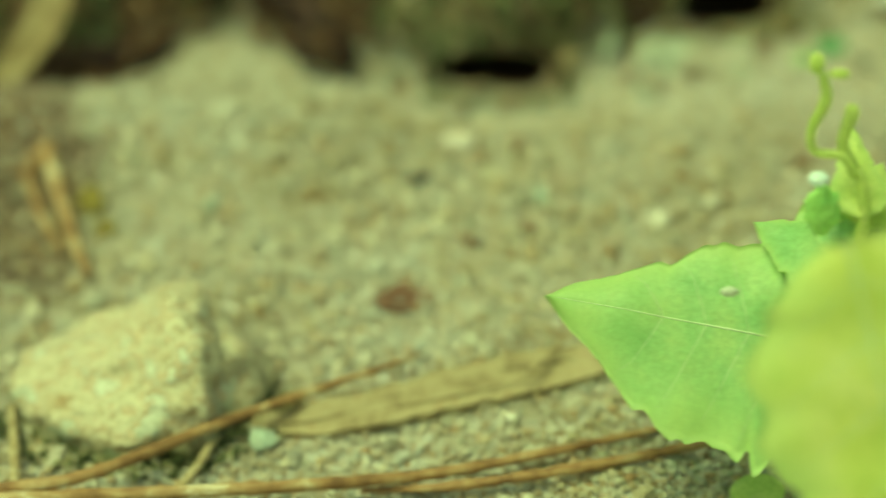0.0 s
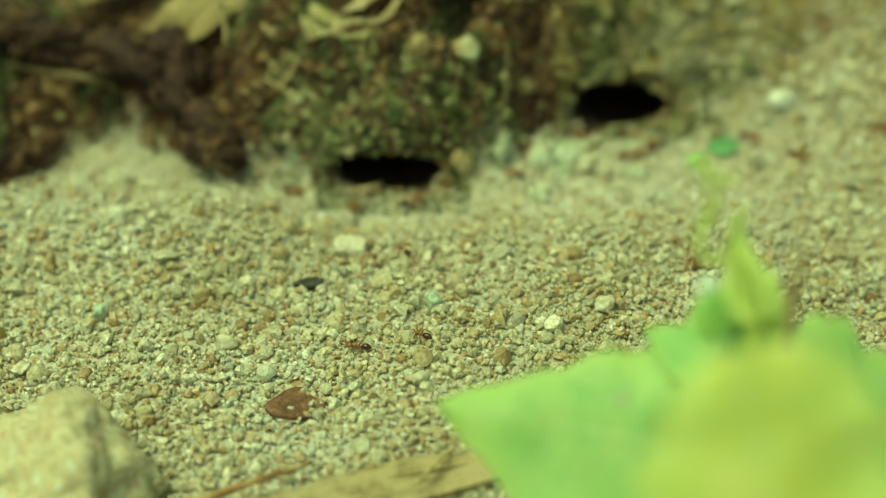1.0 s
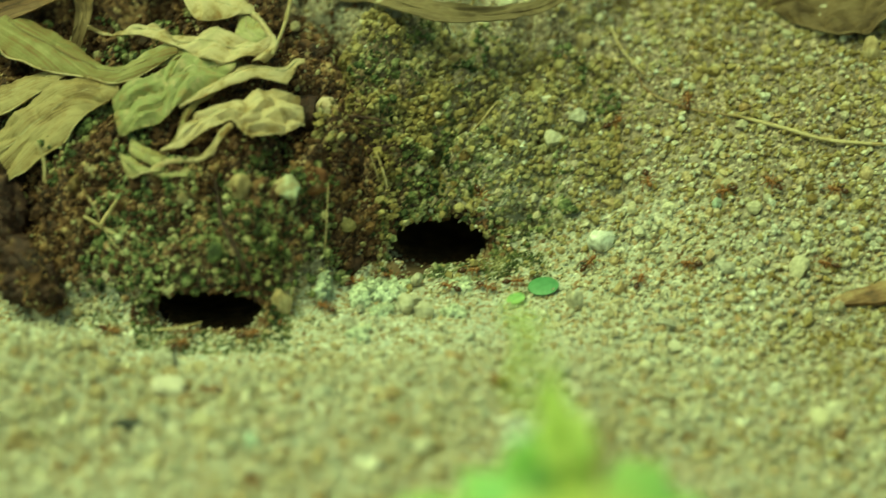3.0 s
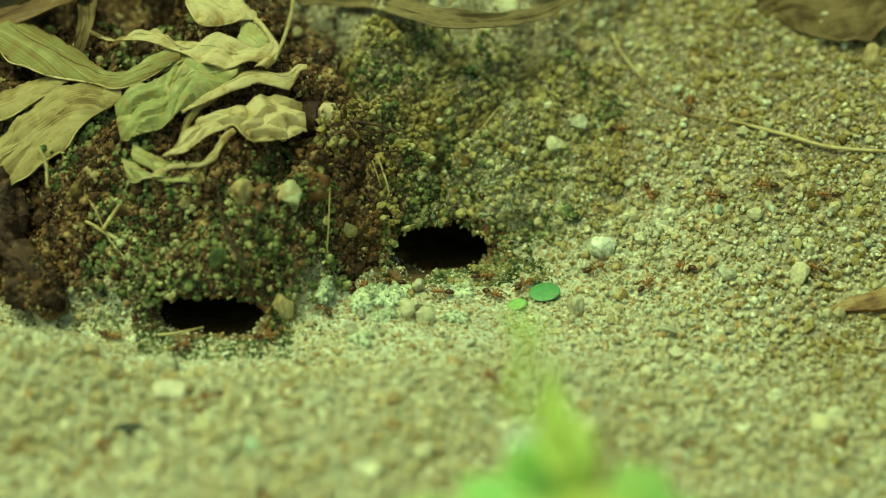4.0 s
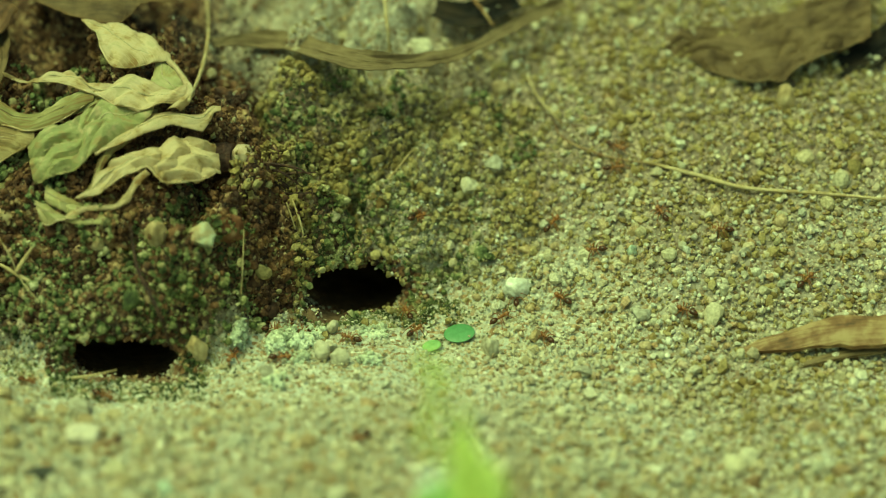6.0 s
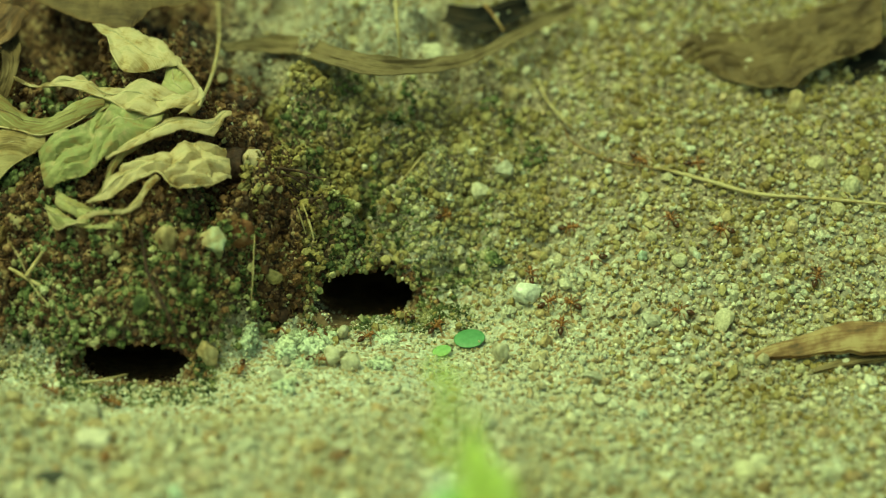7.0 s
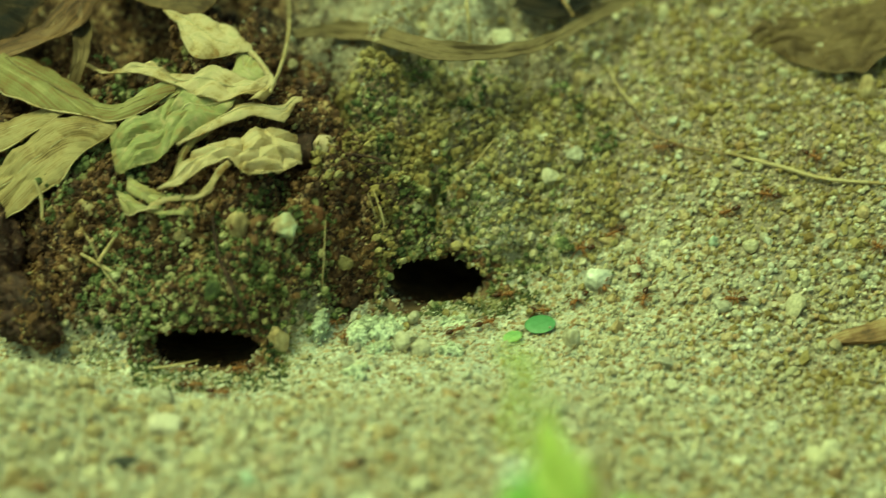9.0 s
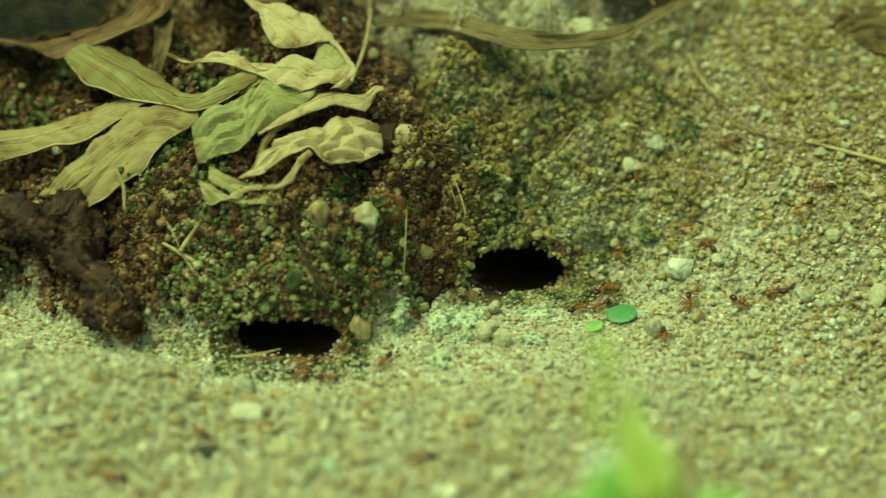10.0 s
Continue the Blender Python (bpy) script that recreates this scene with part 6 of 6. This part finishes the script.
def lobed_leaf(base, tip, normal, wide, mat, parent, origin, seed, teeth=7, droop=2.0, veins=True, name="leaf", sides=None):
    """A broad toothed leaf from its stalk to its tip, sunken along the veins, with a rib and side veins."""
    base, tip, normal = (np.array(q, float) for q in (base, tip, normal))
    d = tip - base
    length = np.linalg.norm(d)
    d = d / length
    side = unit(np.cross(normal, d))
    up = np.cross(d, side)
    n, m = 64, 25
    s = np.linspace(0, 1, n)
    at = [0, 0.05, 0.16, 0.3, 0.42, 0.6, 0.8, 0.93, 1]
    rows = sides or [[0.1, 0.62, 0.95, 1.0, 0.84, 0.6, 0.36, 0.14, 0.0]] * 2
    lobe = 1 - 0.12 * (0.5 + 0.5 * np.cos(2 * np.pi * (s * teeth + 0.12 * np.sin(2 * np.pi * s * teeth)))) * ramp(s, 0.02, 0.15) + 0.05 * lattice(s * 30, s * 0 + seed, 1, 145)
    half_a, half_b = (wide / 2 * np.interp(s, at, row) * lobe for row in rows)
    u = np.linspace(-1, 1, m)
    S, U = np.meshgrid(s, u, indexing="ij")
    x = S * length - 0.18 * wide * np.abs(U) * (1 - S) * ramp(S, 0, 0.4) * 0.6
    y = U * np.where(U < 0, half_a[:, None], half_b[:, None])
    vein = np.abs(((S * 5.5 - np.abs(U) * 1.1) % 1) - 0.5)
    z = -droop * (S ** 2) * 1.6 - droop * U ** 2 * 0.9 + 0.35 * (0.5 - vein) * np.abs(U) ** 0.5 - 0.05 * np.exp(-(U / 0.07) ** 2)
    z = z + 0.7 * lattice(S * length + seed * 50, y, 7, 140 + seed)
    p = base + x[..., None] * d + y[..., None] * side + z[..., None] * up
    q = p - up * 0.2
    k = n * m
    top = quads_of(n, m)
    faces = [f[::-1] for f in top] + [tuple(i + k for i in f) for f in top]
    rim = [i * m for i in range(n)] + [(n - 1) * m + j for j in range(1, m)] + [i * m + m - 1 for i in range(n - 2, -1, -1)] + list(range(m - 2, 0, -1))
    faces += [(a0, b0, b0 + k, a0 + k) for a0, b0 in zip(rim, rim[1:] + rim[:1])]
    leaf = mesh_part(name, np.concatenate([p.reshape(-1, 3), q.reshape(-1, 3)]), faces, mat, parent, origin)
    yellow = np.clip(np.abs(U) ** 2.5 * 0.75 + 0.5 * ramp(S, 0.6, 1.0) + 0.25 * lattice(S * length, y, 6, 150 + seed), 0, 0.7)
    leaf.data.attributes.new("margin", "FLOAT", "POINT").data.foreach_set("value", np.concatenate([yellow.ravel()] * 2).astype(np.float32))
    if veins:
        mid = p[:, m // 2] - up * 0.02
        add_rod("midrib", list(mid[:-2:5]), [0.2, 0.17, 0.12, 0.05], vein_mat, leaf, origin=origin, m=6, n=30)
        for k2 in range(4):
            i0 = 5 + 10 * k2
            for sgn in (-1, 1):
                j1, j2 = m // 2 + sgn * 5, m // 2 + sgn * 10
                line = [p[min(n - 1, i0 + round(1.0 * q)), m // 2 + sgn * q] - up * 0.02 for q in range(0, 11, 2)]
                add_rod("vein", line, [0.1, 0.08, 0.04], vein_mat, leaf, origin=origin, m=5, n=14)
    return leaf


spot_mat = plain("chalky_speck", [(0.3, (0.6, 0.66, 0.5)), (0.7, (0.8, 0.84, 0.7))], 1, 0.3)


def seedling():
    o = np.array((5.4, -118.0, 21.8))
    plant = new("seedling")
    plant.location = o * MM
    tagged(plant, "bright green young seedling with toothed leaves growing in the sand", "plant")
    root = np.array((o[0], o[1], float(height(o[0], o[1])) - 1))
    crown = np.array((3.6, -118.0, 31.4))
    up = np.array((0.05, -0.6, 0.8))
    add_rod("stem", [root, (root + crown) / 2 + (0.4, 0, 0), crown, np.array((5.4, -118.0, 44.6)), np.array((4.8, -117.0, 53.1))], [1.4, 1.4, 1.3, 0.9, 0.6], lime_mat, plant, origin=o, m=12)
    lobed_leaf((-0.9, -119.0, 25.3), (-38.1, -117.0, 32.4), (0.0, -0.72, 0.7), 33, green_mat, plant, o, 1, 5,
               sides=[[0.4, 1.05, 1.2, 0.82, 0.8, 0.52, 0.3, 0.13, 0], [0.4, 0.9, 1.2, 1.05, 1.08, 0.9, 0.46, 0.16, 0]])
    lobed_leaf((2.0, -156.0, 68.0), (14.3, -176.0, 21.0), (-0.1, -0.5, 0.86), 30, front_mat, plant, o, 2, teeth=5, droop=2.2,
               sides=[[0.15, 0.45, 0.85, 1.05, 1.1, 0.95, 0.6, 0.25, 0], [0.3, 0.7, 1.0, 1.1, 1.1, 0.95, 0.6, 0.25, 0]])
    add_rod("leaf_stalk", [crown, np.array((4.5, -136.0, 54.0)), np.array((2.0, -155.5, 67.0))], [0.9, 0.8, 0.7], lime_mat, plant, origin=o, m=8)
    lobed_leaf((7.7, -116.0, 32.6), (42.4, -113.0, 22.8), (0.05, -0.62, 0.78), 28, green_mat, plant, o, 3)
    lobed_leaf((3.5, -116.0, 36.7), (-9.6, -107.0, 38.4), (0.1, -0.6, 0.8), 15, green_mat, plant, o, 4, 4, 0.8, False)
    add_rod("dry_stalk", [(10.1, -116.0, 38.3), (10.4, -116.0, 45.7), (11.2, -117.0, 53.6), (11.7, -117.0, 59.0)], [0.7, 0.8, 0.7, 0.4], straw_mat, plant, "tan withered side stalk", origin=o, m=8)
    for a, b, w, mat, k in (((3.4, -117.0, 41.1), (-3.1, -109.0, 43.6), 6.5, deep_mat, 5), ((1.8, -118.0, 45.5), (-0.5, -112.0, 48.9), 4.5, deep_mat, 6),
                            ((5.3, -116.0, 43.3), (8.7, -106.0, 47.8), 10, lime_mat, 7), ((5.1, -119.0, 47.1), (3.7, -105.0, 54.0), 8, lime_mat, 8),
                            ((5.8, -116.0, 38.6), (10.6, -109.0, 38.6), 6, lime_mat, 9)):
        lobed_leaf(a, b, (0.1, -0.85, 0.5), w, mat, plant, o, k, 4, 0.6, False, "leaflet")
    add_rod("tendril", [(4.3, -117.0, 52.2), (2.3, -117.0, 55.2), (-1.3, -117.0, 55.9), (-1.8, -117.0, 59.3), (0.0, -117.0, 64.1), (-0.5, -117.0, 68.0)], [0.85, 0.65, 0.6, 0.65, 0.85, 0.65], lime_mat, plant, origin=o, m=8)
    add_rod("tendril", [(4.0, -116.0, 52.4), (2.4, -116.0, 56.4), (3.4, -116.0, 60.9)], [1.0, 0.8, 0.9], lime_mat, plant, origin=o, m=8)
    for at, r in (((-1.3, -117.0, 69.6), (1.1, 1.0, 1.6)), ((1.7, -117.0, 68.0), (1.4, 0.6, 0.7)), ((3.5, -116.0, 61.3), (1.0, 0.9, 1.5))):
        v, f = ico(3)
        mesh_part("bud", v * np.array(r) + np.array(at), f, lime_mat, plant, o)
    v, f = ico(4)
    v = v * (1 + 0.3 * facets(v[:, 0] * 2 + v[:, 1], v[:, 2] * 3, 1, 160) + 0.08 * lattice(v[:, 0] * 9, v[:, 2] * 9, 1, 161))[:, None]
    mesh_part("leaf_bud", v * np.array((2.2, 1.0, 3.8)) + np.array((-0.1, -118.5, 47.5)), f, bud_mat, plant, o, "crumpled green young leaf bud")
    v, f = ico(3)
    mesh_part("white_spot", v * np.array((1.3, 0.5, 0.8)) + np.array((-12.5, -123.5, 37.4)), f, spot_mat, plant, o, "chalky white speck on the leaf")
    v, f = ico(3)
    mesh_part("dew_drop", v * np.array((1.4, 1.2, 1.0)) + np.array((-0.8, -120.5, 53.8)), f, dew_glint_mat, plant, o, "dew drop with the sky's glint painted pale")
    return plant


seedling()


dull_green_mat = leaf_green("dull_green_leaf", [(0.3, (0.13, 0.3, 0.13)), (0.7, (0.2, 0.4, 0.19))], 0.2)


def lying_leaflet(at, wide, deep, turn, mat, label):
    """A small oval leaf lying on the sand."""
    n = 22
    ang = np.linspace(0, 2 * np.pi, n, endpoint=False)
    verts = []
    for s, h in ((0, 0.1), (0.5, 0.1), (0.95, 0.08), (1, 0), (0.95, -0.1), (0.5, -0.1), (0, -0.1)):
        verts.append(np.stack([wide / 2 * s * np.cos(ang), deep / 2 * s * np.sin(ang), np.full(n, h) + 0.5 * s * s * np.cos(ang) * 0.6], -1))
    ob = mesh_part("leaflet", np.concatenate(verts), quads_of(7, n, True), mat)
    ob.matrix_world = pose(at[0] * MM, at[1] * MM, (at[2] + 0.9) * MM, 14, 0, turn)
    return tagged(ob, label, "leaf", "fallen leaflets")


lying_leaflet((4.0, 3.9, -0.5), 5.6, 4.6, 6, dull_green_mat, "small oval green leaf lying on the sand")
lying_leaflet((-0.9, 0.4, -0.9), 3.4, 2.6, 20, green_mat, "small pale green leaf lying on the sand")
lying_leaflet((-8.5, -119.4, -1.8), 8, 7, 0, lime_mat, "small light green leaf on the sand")


# ---- the ants ----
def ant_material(name, a, b, rough=0.3):
    m, t, p = shader(name)
    n = noise_node(t, 0.5, 3)
    r = colour_ramp(t, [(0.35, a), (0.65, b)])
    t.links.new(n.outputs[0], r.inputs[0])
    t.links.new(r.outputs[0], p.inputs["Base Color"])
    p.inputs["Roughness"].default_value = rough
    return m


ant_red = ant_material("amber_chitin", (0.15, 0.06, 0.022), (0.27, 0.115, 0.042))
ant_dark = ant_material("dark_chitin", (0.03, 0.012, 0.006), (0.09, 0.03, 0.012), 0.2)
ant_leg = ant_material("leg_chitin", (0.18, 0.065, 0.022), (0.28, 0.11, 0.04))


def blob(parts):
    """One mesh of overlapping egg shapes: centre and radii of each, in mm."""
    vs, fs, base = [], [], 0
    for c, r in parts:
        v, f = ico(3)
        vs.append(v * np.array(r) + np.array(c))
        fs.append(f + base)
        base += len(v)
    return np.concatenate(vs), np.concatenate(fs)


def build_ant():
    """A red worker ant, 5 mm long, head towards +x, its feet at z = 0."""
    ant = new("ant")
    tagged(ant, "red-brown worker ant with a dark abdomen walking on sand", "ant", "ants on the trail")
    for name, shape, mat in (("head", [((1.75, 0, 0.95), (0.55, 0.5, 0.42)), ((2.2, 0, 0.8), (0.2, 0.26, 0.16))], ant_red),
                             ("thorax", [((0.85, 0, 0.98), (0.45, 0.3, 0.34)), ((0.3, 0, 0.9), (0.42, 0.26, 0.28))], ant_red),
                             ("waist", [((-0.25, 0, 0.88), (0.2, 0.13, 0.2)), ((-0.02, 0, 0.85), (0.2, 0.1, 0.1))], ant_red),
                             ("abdomen", [((-1.15, 0, 0.95), (0.85, 0.58, 0.55)), ((-1.75, 0, 0.85), (0.4, 0.3, 0.28))], ant_dark)):
        mesh_part(name, *blob(shape), mat, ant)
    for sgn in (-1, 1):
        add_rod("antenna", [(2.1, 0.18 * sgn, 1.1), (2.7, 0.65 * sgn, 1.55), (2.75, 0.7 * sgn, 1.5), (3.35, 0.75 * sgn, 0.95)], [0.06, 0.06, 0.06, 0.08], ant_leg, ant, origin=(0, 0, 0), n=14, m=5)
        v, f = ico(2)
        mesh_part("eye", v * np.array((0.12, 0.06, 0.12)) + np.array((1.85, 0.46 * sgn, 1.05)), f, ant_dark, ant)
    for sgn in (-1, 1):
        for k, (hip, reach) in enumerate(((1.0, 0.9), (0.6, 0.05), (0.2, -1.1))):
            leg = add_rod("leg", [(0, 0, 0), (reach * 0.35, 0.75 * sgn, 0.55), (reach * 0.8, 1.35 * sgn, 0.0), (reach * 1.35, 1.8 * sgn, -0.78)], [0.12, 0.11, 0.08, 0.05], ant_leg, ant, origin=(0, 0, 0), n=16, m=5)
            leg.location = (hip * MM, 0.2 * sgn * MM, 0.82 * MM)
            leg["phase"] = (k + (sgn > 0)) % 2
    return ant


first_ant = build_ant()
first_ant.scale = (0.92, 0.92, 0.92)
ANTS = [first_ant] + [copy_thing(first_ant, pose(0, 0, 0)) for _ in range(25)]


def ground_pose(x, y, heading):
    """The pose of an ant that stands on the ground at x, y (mm), turned to a heading in radians."""
    e = 1.5
    z = float(height(x, y)) + 0.35
    gx = float(height(x + e, y) - height(x - e, y)) / (2 * e)
    gy = float(height(x, y + e) - height(x, y - e)) / (2 * e)
    up = Vector((-gx, -gy, 1)).normalized()
    fwd = Vector((math.cos(heading), math.sin(heading), 0))
    fwd = (fwd - up * fwd.dot(up)).normalized()
    side = up.cross(fwd)
    m = Matrix((fwd, side, up)).transposed().to_4x4()
    m.translation = Vector((x, y, z)) * MM
    return m


def ant_walk(ant, trail, heading=None, seed=0, steps=True):
    """Moves an ant along places (seconds, x, y in mm) on the ground, its legs stepping in two sets of three."""
    rng = np.random.RandomState(300 + seed)
    tt = np.round(np.arange(0, 10.01, 0.25), 2)
    px, py = np.array([p[1] for p in trail]), np.array([p[2] for p in trail])
    at = [p[0] for p in trail]
    x, y = np.interp(tt, at, px), np.interp(tt, at, py)
    k = np.array([0.25, 0.5, 0.25])
    x[1:-1], y[1:-1] = np.convolve(x, k, "valid"), np.convolve(y, k, "valid")
    x = x + 0.25 * lattice(tt * 3, tt * 0 + seed, 1, 310)
    y = y + 0.25 * lattice(tt * 3, tt * 0 + seed + 9, 1, 311)
    rows, steps_of, go = [], [], heading
    phase = rng.rand()
    for i, t in enumerate(tt):
        j = min(i + 1, len(tt) - 1)
        dx, dy = x[j] - x[max(0, i - 1)], y[j] - y[max(0, i - 1)]
        far = math.hypot(dx, dy)
        want = math.atan2(dy, dx) if far > 0.5 else (go if go is not None else rng.uniform(-3, 3))
        if go is None:
            go = want
        turn = (want - go + math.pi) % (2 * math.pi) - math.pi
        go = go + max(-0.7, min(0.7, turn)) * (1.0 if far > 0.5 else 0.0)
        rows.append((float(t), ground_pose(x[i], y[i], go)))
        phase += 0.31 if far > 0.3 else 0.07
        steps_of.append(phase)
    walk(ant, rows)
    for leg in [c for c in ant.children if c.name.startswith("leg") and steps]:
        hip = leg.location.copy()
        off = 0.5 * leg["phase"]
        walk(leg, [(float(t), Matrix.LocRotScale(hip, Euler((0, 0, 0.3 * math.sin(2 * math.pi * (s + off)))), None)) for t, s in zip(tt, steps_of)])


def motions():
    """All that moves: the ants on their trail between the slope and the nest holes."""
    ant_walk(ANTS[0], [(0, -27.2, -12.7), (0.5, -18.5, -3.9), (1, -12.5, 0.8), (1.5, -8.6, 2.6), (2.5, -2.4, 4.5), (4.5, 0.7, 6.0), (5, 2.0, 7.6), (5.5, 7.7, 5.9), (7, 17.9, 10.3), (7.5, 21.7, 13.6), (9, 22.2, 13.7), (10, 20.0, 16.3)], None, 0)
    ant_walk(ANTS[1], [(0, -20.4, -8.9), (1, -20.9, 6.2), (2.5, -22.6, 5.3), (4.5, -22.5, 6.2), (5, -21.9, 3.0), (5.5, -23.7, 3.7), (7, -23.0, 4.1), (7.5, -22.6, 4.2), (9, -29.6, -1.4), (10, -37.0, -13.1)], None, 1)
    ant_walk(ANTS[2], [(0, -60.5, -18.1), (3, -59.4, -16.0), (4.5, -59.3, -14.9), (5, -59.4, -15.5), (5.5, -57.8, -16.0), (7, -58.2, -16.6), (7.5, -57.6, -16.5), (9, -56.9, -16.1), (10, -52.0, -16.1)], 3.0, 2)
    ant_walk(ANTS[3], [(0, -30.9, -8.6), (3, -34.0, -6.0), (4.5, -35.1, -4.0), (5.5, -35.1, -4.6), (7, -35.9, -7.7), (7.5, -36.0, -8.2), (8.2, -42.5, -11.8), (9, -47.3, -11.5), (10, -50.2, -13.3)], -2.6, 3)
    ant_walk(ANTS[4], [(0, -52.0, -16.1), (3, -47.4, -12.6), (4.5, -43.5, -11.5), (5.5, -30.2, -6.6), (7.5, -20.5, -5.7), (9, -11.1, 0.8), (10, -3.9, 5.0)], None, 4)
    ant_walk(ANTS[5], [(0, -8.4, 1.7), (3, -12.4, 2.4), (4.5, -14.5, 2.7), (5, -15.1, 3.7), (5.5, -15.2, -0.2), (7, -14.5, 3.2), (7.5, -13.3, 2.8), (8, -12.7, 2.8), (8.5, -9.3, 2.7), (9, -5.9, 3.5), (10, 0.6, 9.7)], 0.1, 5)
    ant_walk(ANTS[6], [(0, -2.9, 7.7), (0.5, 8.3, 7.3), (1.5, 9.4, 6.4), (2.5, 11.7, 8.3), (4.5, 13.4, 8.7), (5, 13.7, 9.9), (5.5, 14.3, 8.4), (7, 15.4, 15.7), (7.5, 14.6, 17.3), (9, 15.4, 12.5), (10, 16.2, 5.6)], 3.0, 6)
    ant_walk(ANTS[7], [(0, 14.5, 10.1), (0.5, 15.1, 1.7), (1, 17.2, -0.4), (2.5, 20.7, 2.3), (4.5, 22.3, 3.6), (5.5, 19.1, -1.4), (7.5, 21.0, 7.0), (9, 10.8, 10.6), (10, 11.5, -3.3)], 2.0, 7)
    ant_walk(ANTS[8], [(0, 33.6, 2.9), (3, 30.8, 5.3), (4.5, 28.4, 6.7), (5.5, 22.8, 9.0), (7.5, 23.0, 9.5), (9, 22.3, 8.1), (10, 24.7, 4.5)], 2.9, 8, False)
    ant_walk(ANTS[9], [(0, 42.2, 15.7), (3, 37.2, 17.4), (4.5, 33.8, 18.0), (5, 33.0, 17.5), (5.5, 30.2, 16.9), (7.5, 26.3, 16.9), (9, 11.9, 18.4), (10, 4.7, 17.6)], 3.3, 9)
    ant_walk(ANTS[10], [(0, 48.3, 15.7), (3, 45.3, 17.6), (4.5, 43.4, 18.6), (5.5, 40.9, 21.0), (7.5, 40.6, 20.8), (10, 37.3, 19.5)], 0.5, 10, False)
    ant_walk(ANTS[11], [(0, 22.2, 26.9), (3, 23.2, 23.0), (4.5, 23.2, 20.5), (5, 19.6, 23.6), (5.5, 20.7, 23.5), (7.5, 22.9, 23.4), (9, 18.1, 21.1), (10, 17.1, 20.7)], -0.3, 11)
    ant_walk(ANTS[12], [(0, 61.6, 2.1), (3, 54.6, 3.6), (4.5, 51.4, 4.7), (5, 46.6, 4.5), (5.5, 45.6, 3.6), (7.5, 40.7, 4.9), (9, 39.2, 4.5), (10, 31.8, 5.2)], 2.8, 12, False)
    ant_walk(ANTS[13], [(0, 73.9, 7.4), (4.5, 66.0, 8.0), (5, 62.9, 8.6), (5.5, 65.6, 8.8), (7.5, 66.1, 10.6), (9, 64.7, 12.1), (10, 67.4, 14.0)], 2.5, 13)
    ant_walk(ANTS[14], [(0, -54.3, -62.6), (1.5, -54.8, -62.7), (1.7, -57.6, -60.3), (2.2, -61.1, -55.3), (3.2, -66.5, -47.4), (10, -78.6, -52.7)], 2.4, 14, False)
    ant_walk(ANTS[15], [(0, -45.2, -59.5), (1, -45.0, -60.4), (1.5, -44.8, -60.5), (1.7, -45.1, -62.0), (2.4, -43.8, -59.7), (4.5, -40.3, -65.5), (10, -33.8, -70.4)], 2.7, 15, False)
    ant_walk(ANTS[16], [(0, -1.8, -40.0), (1.1, -1.7, -40.0), (2, -2.3, -35.5), (4.5, -6.0, -30.4), (7, -17.1, -40.4), (9, -26.6, -46.4), (10, -28.8, -47.4)], 1.0, 16, False)
    ant_walk(ANTS[17], [(0, -48.9, -37.2), (5.5, -51.8, -37.3), (6.8, -55.4, -38.5), (7.2, -56.3, -40.7), (8.3, -57.3, -42.9), (9, -60.1, -47.7), (10, -65.4, -40.8)], None, 17, False)
    ant_walk(ANTS[18], [(0, 30.6, 32.3), (5, 30.8, 37.9), (5.5, 31.9, 37.2), (7.5, 35.8, 33.4), (9, 27.1, 34.9), (10, 24.5, 34.0)], 2.2, 18, False)
    ant_walk(ANTS[19], [(0, 15.1, 31.2), (4.5, 17.2, 33.0), (5, 18.7, 33.7), (5.5, 26.5, 31.7), (7.5, 51.0, 32.0), (10, 55.1, 29.6)], None, 19)
    ant_walk(ANTS[20], [(0, 62.3, 13.9), (5.5, 52.5, 17.4), (7.5, 49.2, 18.9), (9, 45.6, 23.1), (10, 40.4, 22.3)], 3.0, 20, False)
    ant_walk(ANTS[21], [(0, -14.6, 7.1), (4.5, -6.5, 8.1), (5.5, -4.0, 9.1), (7.5, -8.5, 10.0), (9, -2.4, 12.6), (10, 1.6, 11.6)], 0.2, 21, False)
    ant_walk(ANTS[22], [(0, -71.0, -11.7), (5.5, -71.8, -12.9), (7.5, -67.6, -17.0), (9, -51.5, -18.2), (10, -47.0, -17.9)], -0.4, 22, False)
    ant_walk(ANTS[23], [(0, -8.6, 21.7), (5.5, -5.5, 22.0), (7.5, 0.3, 26.1), (9, 1.7, 28.4), (10, 6.8, 28.9)], -2.9, 23, False)
    ant_walk(ANTS[24], [(0, -31.3, -0.6), (5, -28.6, 2.5), (7.5, -30.4, 1.6), (9, -31.4, 0.6), (10, -33.3, -1.0)], 0.3, 24, False)
    ant_walk(ANTS[25], [(0, -8.5, 4.7), (4.5, -4.9, 2.6), (5.5, -4.9, 2.6), (7.5, -1.2, 7.7), (9, 4.2, 8.0), (10, 0.6, 6.6)], 3.0, 25)

motions()
